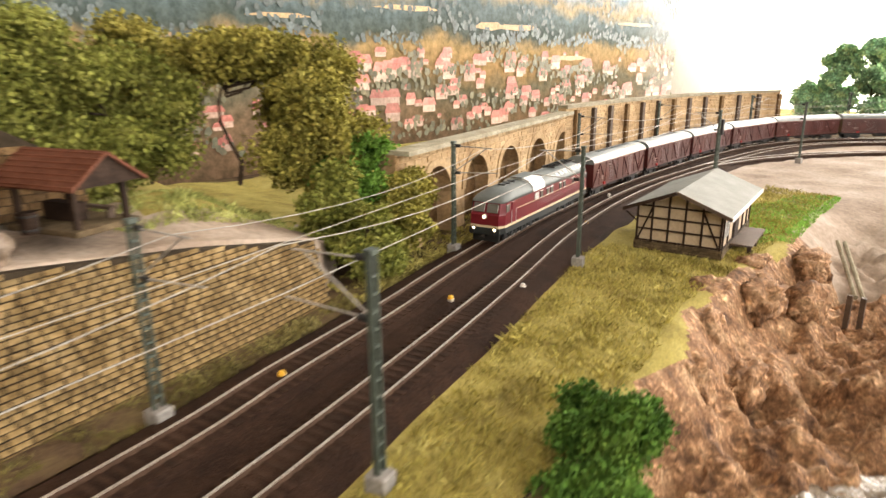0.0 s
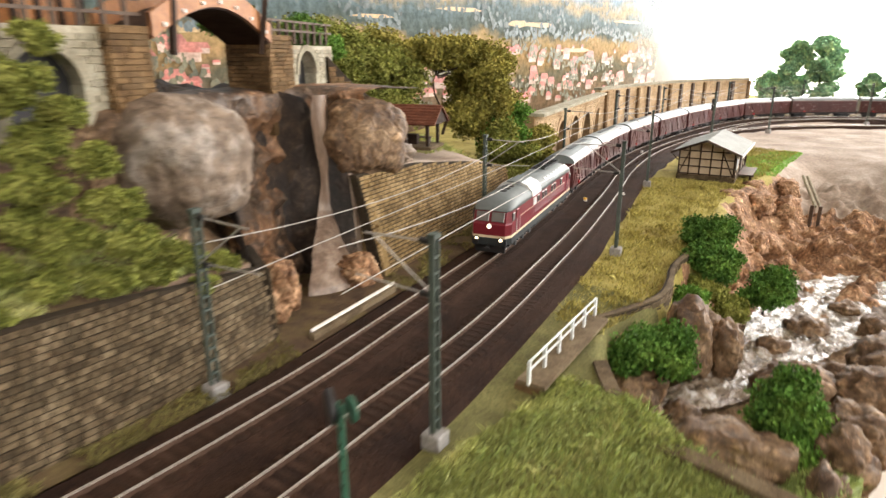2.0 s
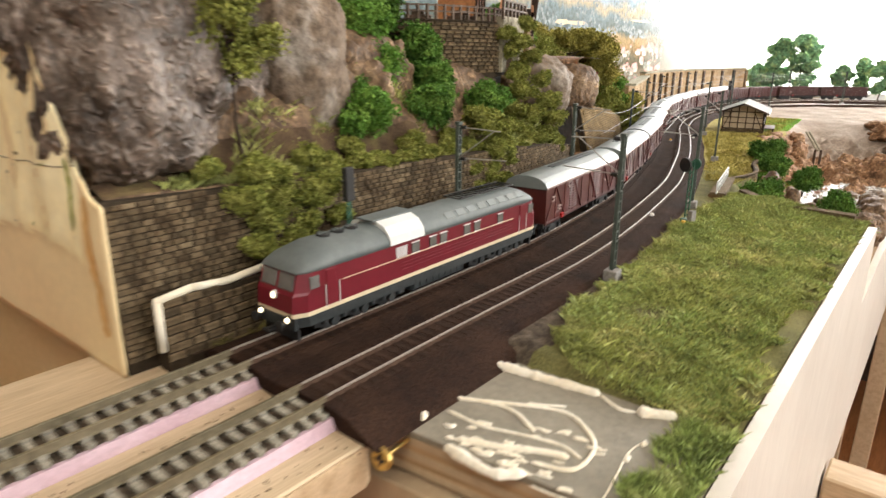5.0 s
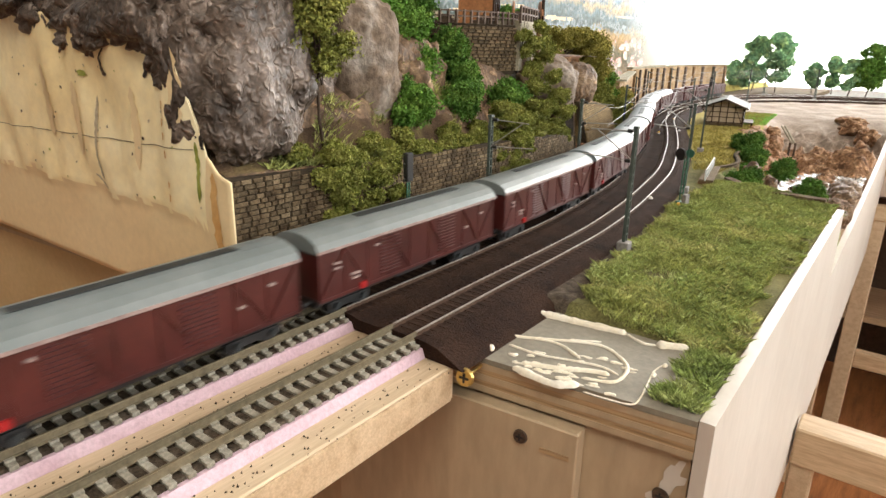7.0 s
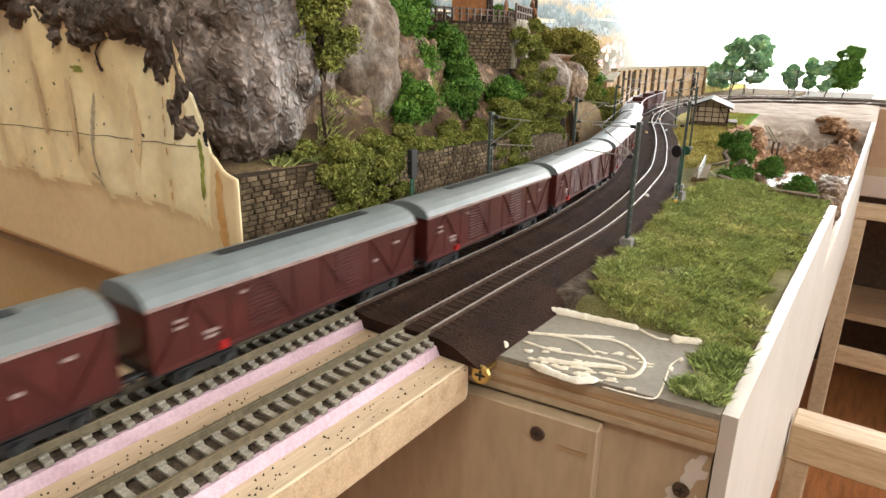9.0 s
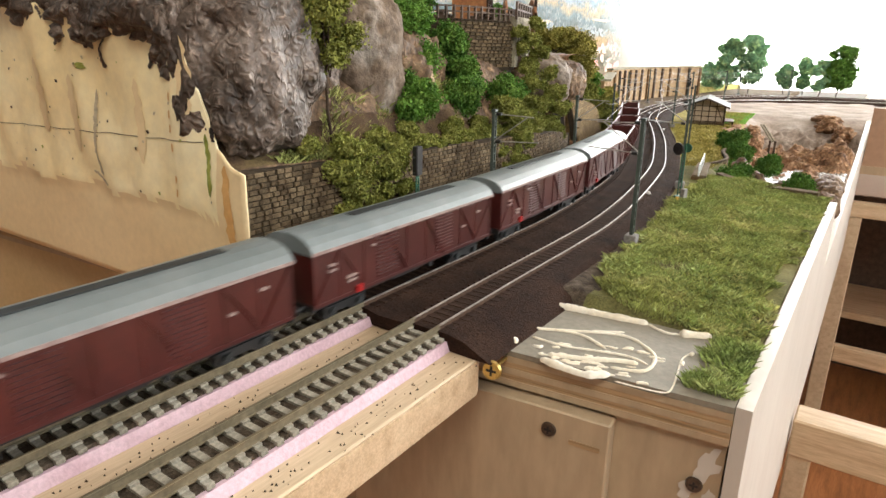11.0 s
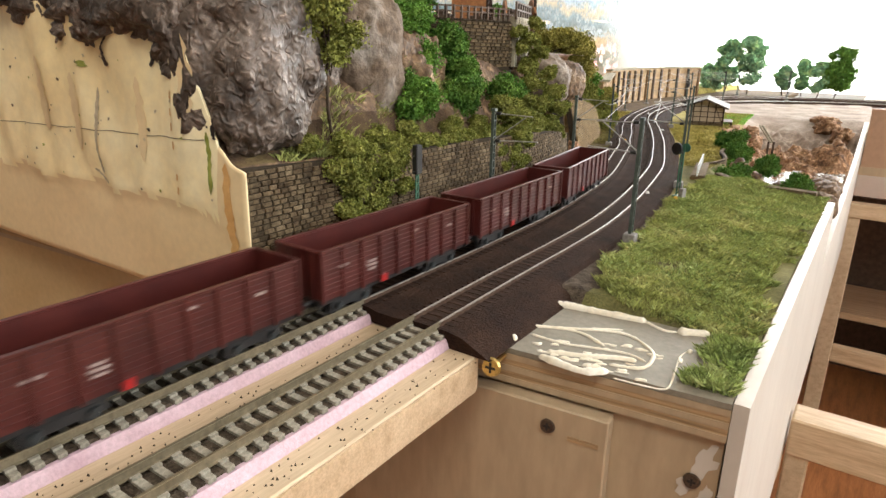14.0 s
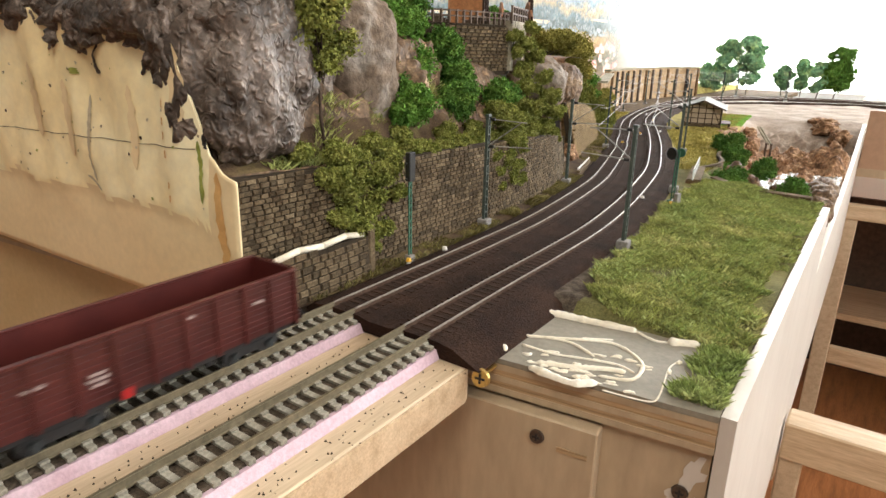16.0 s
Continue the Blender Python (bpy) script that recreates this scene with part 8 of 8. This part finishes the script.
# ---------------------------------------------------------------- painted backdrop along the layout's back
def backdrop():
    m = bpy.data.materials.new("painted_backdrop")
    m.use_nodes = True
    nt = m.node_tree
    b = nt.nodes["Principled BSDF"]
    tc = nt.nodes.new("ShaderNodeTexCoord")
    sep = nt.nodes.new("ShaderNodeSeparateXYZ")
    nt.links.new(tc.outputs["Object"], sep.inputs[0])
    warp = noise_tex(nt, tc.outputs["Object"], 6.0, 5.0, 0.6)
    add = nt.nodes.new("ShaderNodeMath")
    add.operation = "MULTIPLY_ADD"
    add.inputs[1].default_value = 0.16
    nt.links.new(warp, add.inputs[0])
    nt.links.new(sep.outputs["Z"], add.inputs[2])
    mr = nt.nodes.new("ShaderNodeMapRange")
    mr.inputs["From Min"].default_value, mr.inputs["From Max"].default_value = 0.05, 0.50
    nt.links.new(add.outputs[0], mr.inputs["Value"])
    land = ramp(nt, mr.outputs[0], [(0.0, (0.30, 0.20, 0.13)), (0.20, (0.27, 0.19, 0.13)), (0.32, (0.16, 0.15, 0.11)), (0.42, (0.38, 0.25, 0.13)), (0.50, (0.40, 0.28, 0.14)), (0.56, (0.075, 0.10, 0.095)), (0.66, (0.10, 0.145, 0.17)), (0.72, (0.33, 0.26, 0.16)), (0.80, (0.16, 0.23, 0.30)), (1.0, (0.42, 0.53, 0.66))])
    speck = noise_tex(nt, tc.outputs["Object"], 60.0, 5.0, 0.7)
    dark = ramp(nt, speck, [(0.35, (0.55, 0.58, 0.5)), (0.65, (1.3, 1.25, 1.2))])
    # window glare painted in: the print turns near white towards the far end
    glare_fade = nt.nodes.new("ShaderNodeMapRange")
    glare_fade.inputs["From Min"].default_value, glare_fade.inputs["From Max"].default_value = 1.75, 2.5
    nt.links.new(sep.outputs["Y"], glare_fade.inputs["Value"])
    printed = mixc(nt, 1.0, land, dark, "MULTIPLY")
    nt.links.new(mixc(nt, glare_fade.outputs[0], printed, (0.86, 0.88, 0.90)), b.inputs["Base Color"])
    b.inputs["Roughness"].default_value = 0.6
    b.inputs["Specular IOR Level"].default_value = 0.2
    M["painted_backdrop"] = m
    ln = Line([(-0.98, -1.2), (-0.97, 0.0), (-0.965, 1.0), (-0.965, 1.9), (-0.965, 2.3)], 12)
    verts, faces = [], []
    ss = np.linspace(0, ln.length, 60)
    for s in ss:
        p = ln.at(s)
        verts += [(p[0], p[1], -0.15), (p[0], p[1], 0.75)]
    for i in range(len(ss) - 1):
        faces.append((2 * i, 2 * i + 2, 2 * i + 3, 2 * i + 1))
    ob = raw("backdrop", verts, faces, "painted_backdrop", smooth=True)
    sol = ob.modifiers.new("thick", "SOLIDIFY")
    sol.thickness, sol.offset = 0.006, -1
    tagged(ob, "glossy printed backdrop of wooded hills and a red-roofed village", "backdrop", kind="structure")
    # the printed village and woods: flat shapes on the sheet
    rng = random.Random(8)
    cols = {"print_red": [(0.40, 0.12, 0.10), (0.54, 0.23, 0.19)], "print_white": [(0.42, 0.29, 0.23), (0.55, 0.41, 0.34)], "print_wood": [(0.10, 0.105, 0.07), (0.20, 0.18, 0.11)], "print_field": [(0.36, 0.25, 0.125), (0.43, 0.31, 0.17)], "print_blue": [(0.07, 0.095, 0.095), (0.13, 0.165, 0.175)]}
    for k, c in cols.items():
        M[k] = mat(k, c, 40, 0.5, fine=5, bump=0, grain=0.3, island=0.3)
    shapes = {k: ([], []) for k in cols}

    def put(kind, s, z, pts):
        vs, fs = shapes[kind]
        n = len(vs)
        layer = {"print_field": 0.0010, "print_blue": 0.0014, "print_wood": 0.0028, "print_white": 0.0020, "print_red": 0.0024}[kind] + rng.uniform(0, 0.0003)
        for u, w in pts:
            p, wy = ln.at(s + u), ln.way(s + u)
            vs.append((p[0] + layer * wy[1], p[1] - layer * wy[0], z + w))
        fs.append(tuple(range(n, n + len(pts))))
    for _ in range(14):
        s, z = rng.uniform(0.3, ln.length - 0.4), rng.choice((0.17, 0.2, 0.235, 0.26))
        w, h = rng.uniform(0.04, 0.13), rng.uniform(0.004, 0.010)
        put("print_field", s, z, [(-w, -h * 0.4), (w * 0.2, -h), (w, -h * 0.2), (w * 0.6, h), (-w * 0.5, h * 0.8)])
    for _ in range(430):
        s, z = rng.uniform(0.2, ln.length - 0.3), 0.03 + 0.15 * rng.random()
        w = rng.uniform(0.005, 0.019)
        h = w * rng.uniform(0.45, 0.8)
        put("print_white", s, z, [(-w, -h), (w, -h), (w, h * 0.3), (-w, h * 0.3)])
        put("print_red", s, z, [(-w * 1.2, h * 0.2), (w * 1.2, h * 0.2), (w * 0.8, h * 1.5), (-w * 0.8, h * 1.5)])
    for _ in range(9500):
        s = rng.uniform(0.1, ln.length)
        z = rng.choice((rng.uniform(0.02, 0.16), rng.uniform(0.14, 0.24), rng.uniform(0.2, 0.40)))
        if s > ln.length - 0.3 or noise.noise(Vector((s * 7, z * 20, 3))) < (-0.02 if z > 0.2 else -0.02):
            continue
        h = rng.uniform(0.0022, 0.0062)
        g = [rng.uniform(0.7, 1.2) for _ in range(8)]
        put("print_wood" if z < 0.2 else "print_blue", s, z, [(h * g[q] * math.cos(q * 0.785), h * g[q] * 1.25 * math.sin(q * 0.785)) for q in range(8)])
    for k, (vs, fs) in shapes.items():
        tagged(raw(k, vs, fs, k, ob), kind="stuff")


backdrop()


# ---------------------------------------------------------------- carpentry under and beside the table
def trestles():
    t = empty("timber_trestle", "pale pine trestle frame standing beside the table", "trestle")
    part("top_rail", boxes((0.026, 1.3, 0.94, 0.978, -0.235, -0.20), bevel=0.002), "pine_x", t)
    part("post", boxes((0.026, 0.064, 0.945, 0.975, -0.9, -0.235), bevel=0.002), "pine", t)
    part("post", boxes((1.2, 1.24, 0.945, 0.975, -0.9, -0.235), bevel=0.002), "pine", t)
    part("middle_rail", boxes((0.064, 1.2, 0.95, 0.972, -0.62, -0.575), bevel=0.002), "pine_x", t)
    b = empty("cross_beam", "planed pine cross beam fixed to the table side", "beam")
    part("beam", boxes((0.0535, 0.95, -0.115, -0.072, -0.298, -0.252), bevel=0.002), "pine_x", b)
    part("leg", boxes((0.0535, 0.078, -0.110, -0.078, -0.9, -0.298), bevel=0.002), "pine", b)
    part("leg", boxes((0.90, 0.94, -0.110, -0.078, -0.9, -0.298), bevel=0.002), "pine", b)
    c = empty("low_shelf", "dark brown low wooden shelf under the far table", "shelf")
    part("back", boxes((-0.6, 1.4, 1.6, 1.62, -0.9, -0.3)), "wood_brown", c)
    part("board", boxes((-0.6, 1.4, 1.3, 1.6, -0.62, -0.6)), "pine_x", c)
    for x in (-0.55, 0.35, 1.35):
        part("upright", boxes((x - 0.015, x + 0.015, 1.3, 1.598, -0.9, -0.62)), "wood_brown", c)


trestles()


# ---------------------------------------------------------------- grass
def grass(name, sample, count, height, width, material, seed, label, lean=0.6):
    rng = np.random.default_rng(seed)
    pts = sample(rng, count)
    n = len(pts)
    a = rng.uniform(0, 6.283, n)
    h = height * (0.5 + 0.9 * rng.random(n)) * np.array([0.95 + 0.9 * noise.noise(Vector((x * 38, y * 62, 9))) for x, y, _ in pts])
    w = width * (0.7 + 0.6 * rng.random(n))
    tilt = rng.normal(0, lean, (n, 2)) * h[:, None]
    sx, sy = np.cos(a) * w / 2, np.sin(a) * w / 2
    base = pts
    v0 = base + np.c_[sx, sy, np.zeros(n) - 0.0006]
    v1 = base - np.c_[sx, sy, np.zeros(n) + 0.0006]
    v2 = base + np.c_[tilt[:, 0] * 0.4 - sx * 0.7, tilt[:, 1] * 0.4 - sy * 0.7, h * 0.6]
    v3 = base + np.c_[tilt, h]
    verts = np.stack([v0, v1, v2, v3], 1).reshape(-1, 3)
    k = np.arange(n)[:, None] * 4
    faces = np.concatenate([k + np.array([[0, 1, 2]]), k + np.array([[0, 2, 3]])])
    return tagged(fast(name, verts, faces, material), label, "grass", kind="stuff")


def patch(x0, x1, y0, y1, keep, clump=30.0, cut=-0.15):
    def sample(rng, count):
        out = []
        xs, ys = rng.uniform(x0, x1, count * 2), rng.uniform(y0, y1, count * 2)
        for x, y in zip(xs, ys):
            if keep(x, y) and noise.noise(Vector((x * clump, y * clump, 1))) > cut + rng.normal(0, 0.25):
                out.append((x, y, ground_z(x, y)))
                if len(out) >= count:
                    break
        return np.array(out)
    return sample


def meadow():
    flat = lambda x, y: x > float(near.x_at(y)) + 0.034 + 0.004 * noise.noise(Vector((x * 80, y * 80, 0))) and x < table_x(y) - 0.0015 and x < float(np.interp(y, EDGE[:, 0], EDGE[:, 1])) - 0.001
    front = lambda x, y: flat(x, y) and kind_of(x, y) != 6 and y > -0.499 + 0.03 * float(smoothstep(0.0, 0.05, -x - 0.02)) and not (x > table_x(y) - 0.012 and noise.noise(Vector((x * 60, y * 60, 4))) > 0.0)
    grass("meadow", patch(-0.09, 0.049, -0.508, -0.03, front, 26, -0.35), 95000, 0.0031, 0.00034, "blade", 1, "olive-green static grass meadow along the table's edge")
    grass("meadow_green", patch(-0.08, 0.049, -0.51, -0.03, front, 22, 0.05), 46000, 0.0034, 0.00034, "blade_green", 2, "fresh green grass tufts in the meadow")
    corner = lambda x, y: 0.026 + 0.01 * noise.noise(Vector((y * 60, 0, 0))) < x < table_x(y) - 0.001
    rng_z = lambda p: np.c_[p[:, :2], np.full(len(p), -0.0125)] if len(p) else p
    tuft = patch(0.02, 0.049, -0.566, -0.50, corner, 40, -0.4)
    grass("edge_tufts", lambda r, c: rng_z(tuft(r, c)), 4200, 0.0036, 0.0005, "blade_green", 3, "fresh green grass tufts at the board's corner")
    grass("dry_meadow", patch(-0.30, -0.09, 0.03, 0.95, lambda x, y: flat(x, y) and not (-0.30 < x < -0.21 and 0.565 < y < 0.71), 20, -0.4), 36000, 0.0030, 0.0007, "blade_dry", 4, "short yellow-brown dry grass beside the track")
    bank = lambda x, y: x < table_x(y) - 0.002 and kind_of(x, y) == 5
    grass("bank_grass", patch(-0.06, 0.045, -0.06, 0.07, bank, 30, -0.3), 9000, 0.0036, 0.0007, "blade_green", 5, "bright green grass on the stream bank")
    lawn = lambda x, y: (x + 0.225) ** 2 / 0.0022 + (y - 0.78) ** 2 / 0.022 < 1 + 0.5 * noise.noise(Vector((x * 40, y * 40, 2)))
    grass("lawn", patch(-0.29, -0.13, 0.60, 0.94, lambda x, y: lawn(x, y) and x < float(np.interp(y, EDGE[:, 0], EDGE[:, 1])) + 0.01, 30, -0.6), 14000, 0.0022, 0.0009, "blade_lawn", 6, "bright light green lawn behind the shed")

    def verge_sample(rng, count):
        out = []
        for _ in range(count):
            y = rng.uniform(-0.6, 0.42)
            fx = float(far.x_at(y))
            wx = float(np.interp(y, [-0.64, -0.25, -0.18, -0.112, -0.1, 0.0, 0.006, 0.1, 0.23, 0.3, 0.42], [-0.197, -0.208, -0.220, -0.243, -0.252, -0.264, -0.276, -0.301, -0.336, -0.36, -0.42]))
            lo, hi = wx + 0.001, fx - 0.025
            if hi <= lo or -0.11 < y < 0.0:
                continue
            x = rng.uniform(lo, hi)
            if noise.noise(Vector((x * 50, y * 35, 6))) > -0.2:
                out.append((x, y, -0.0045))
        return np.array(out)
    grass("verge_grass", verge_sample, 15000, 0.0026, 0.0005, "blade_verge", 7, "olive grass growing along the wall's foot")

    def terrace_sample(rng, count):
        out = []
        for _ in range(count):
            y = rng.uniform(0.16, 0.34)
            d = rng.uniform(0.035, 0.14)
            x0 = float(np.interp(y, HX[:, 0], HX[:, 1]))
            if noise.noise(Vector((d * 50, y * 35, 6))) > -0.1:
                out.append((x0 - 0.011 - d, y, hill_z(d, y)))
        return np.array(out)
    grass("slope_grass", terrace_sample, 9000, 0.0032, 0.0008, "blade", 8, "yellow-green grass on the terrace mound")

    def slope_sample(rng, count):
        out = []
        while len(out) < count:
            y = rng.uniform(-0.60, -0.13)
            d = rng.uniform(0.0, 0.055)
            if noise.noise(Vector((d * 40, y * 30, 8))) > -0.15 + d * 6:
                x0 = float(np.interp(y, HX[:, 0], HX[:, 1]))
                out.append((x0 - 0.011 - d, y, hill_z(d, y)))
        return np.array(out)
    grass("slope_tufts", slope_sample, 15000, 0.0042, 0.0006, "blade", 18, "yellow-green grass tufts on the rocky slope")

    def far_verge(rng, count):
        out = []
        for _ in range(count):
            y = rng.uniform(0.30, 0.75)
            fx = float(far.x_at(y))
            x = rng.uniform(fx - 0.075, fx - 0.027)
            out.append((x, y, -0.0045))
        return np.array(out)
    grass("far_verge_grass", far_verge, 9000, 0.0030, 0.0008, "blade_dry", 9, "yellow grass between the track and the arcade")


meadow()


def crumbs():
    """Loose grey ballast grains at the board's edge and crumbs on the bridge."""
    rng = np.random.default_rng(4)
    n = 4200
    y = rng.uniform(-0.594, -0.47, n)
    x = -0.088 + rng.uniform(0, 1, n) ** 1.3 * (0.022 + 0.02 * (y + 0.594))
    c = np.c_[x, y, -0.0085 - 0.004 * (x + 0.088) / 0.03]
    s = rng.uniform(0.0004, 0.0009, n)[:, None]
    d = np.array([(1, 0, -0.5), (-0.5, 0.9, -0.5), (-0.5, -0.9, -0.5), (0, 0, 1.0)])
    verts = (c[:, None, :] + (d[None] + rng.normal(0, 0.25, (n, 4, 3))) * s[:, :, None]).reshape(-1, 3)
    k = np.arange(n)[:, None] * 4
    faces = np.concatenate([k + np.array([[0, 1, 3]]), k + np.array([[1, 2, 3]]), k + np.array([[2, 0, 3]]), k + np.array([[0, 2, 1]])])
    tagged(fast("loose_ballast", verts, faces, "ballast_grey"), "loose grey ballast grains at the board's edge", "gravel", kind="stuff")
    n = 260
    y = rng.uniform(-0.85, -0.605, n)
    x = np.where(rng.random(n) < 0.6, rng.normal(-0.127, 0.006, n), rng.normal(-0.076, 0.004, n))
    c = np.c_[x, y, np.full(n, -0.0122)]
    s = rng.uniform(0.0003, 0.0007, n)[:, None]
    verts = (c[:, None, :] + (d[None] + rng.normal(0, 0.25, (n, 4, 3))) * s[:, :, None]).reshape(-1, 3)
    k = np.arange(n)[:, None] * 4
    faces = np.concatenate([k + np.array([[0, 1, 3]]), k + np.array([[1, 2, 3]]), k + np.array([[2, 0, 3]]), k + np.array([[0, 2, 1]])])
    tagged(fast("crumbs", verts, faces, "cinder"), "dark cinder crumbs on the pine board", "gravel", kind="stuff")
    # grains over the ballast between the tracks
    n = 26000
    sr = rng.uniform(END, END + 1.0, n)
    o = rng.uniform(-0.024, 0.082, n)
    w = np.array([far.way(q) for q in sr])
    p = np.c_[np.interp(sr, far.s, far.p[:, 0]), np.interp(sr, far.s, far.p[:, 1])]
    c = np.c_[p[:, 0] + o * w[:, 1], p[:, 1] - o * w[:, 0], np.interp(o, [-0.034, -0.024, -0.013, 0.013, 0.02, 0.035, 0.042, 0.068, 0.078, 0.095], [-0.011, -0.0045, -0.0030, -0.0030, -0.0044, -0.0044, -0.0030, -0.0030, -0.0045, -0.0125])]
    s = rng.uniform(0.0003, 0.00065, n)[:, None]
    verts = (c[:, None, :] + (d[None] + rng.normal(0, 0.25, (n, 4, 3))) * s[:, :, None]).reshape(-1, 3)
    k = np.arange(n)[:, None] * 4
    faces = np.concatenate([k + np.array([[0, 1, 3]]), k + np.array([[1, 2, 3]]), k + np.array([[2, 0, 3]])])
    tagged(fast("ballast_grains", verts, faces, "ballast_grains_mat"), "fine dark brown ballast grains round the tracks", "gravel", kind="stuff")


M["ballast_grains_mat"] = mat("ballast_grains_mat", [(0.014, 0.009, 0.007), (0.028, 0.018, 0.013), (0.075, 0.052, 0.038)], 60, 0.95, bump=0, island=0.75, grain=0.3)
crumbs()

for late in LATE:
    late()


sleepers(near, near_track, 2.45, END - 0.006, 0.0078, CONCRETE_SLEEPER)
sleepers(far, far_track, 2.45, END - 0.006, 0.0078, CONCRETE_SLEEPER)
sleepers(near, near_track, END + 0.002, END + 0.9, 0.0068, WOOD_SLEEPER)
sleepers(far, far_track, END + 0.002, END + 0.9, 0.0068, WOOD_SLEEPER)
sleeper_rest(near, near_track, END + 0.905, near.length, 0.0068)
sleeper_rest(far, far_track, END + 0.905, far.length, 0.0068)
sleeper_rest(siding, side_track, 0.0, siding.length, 0.0068)

motions()
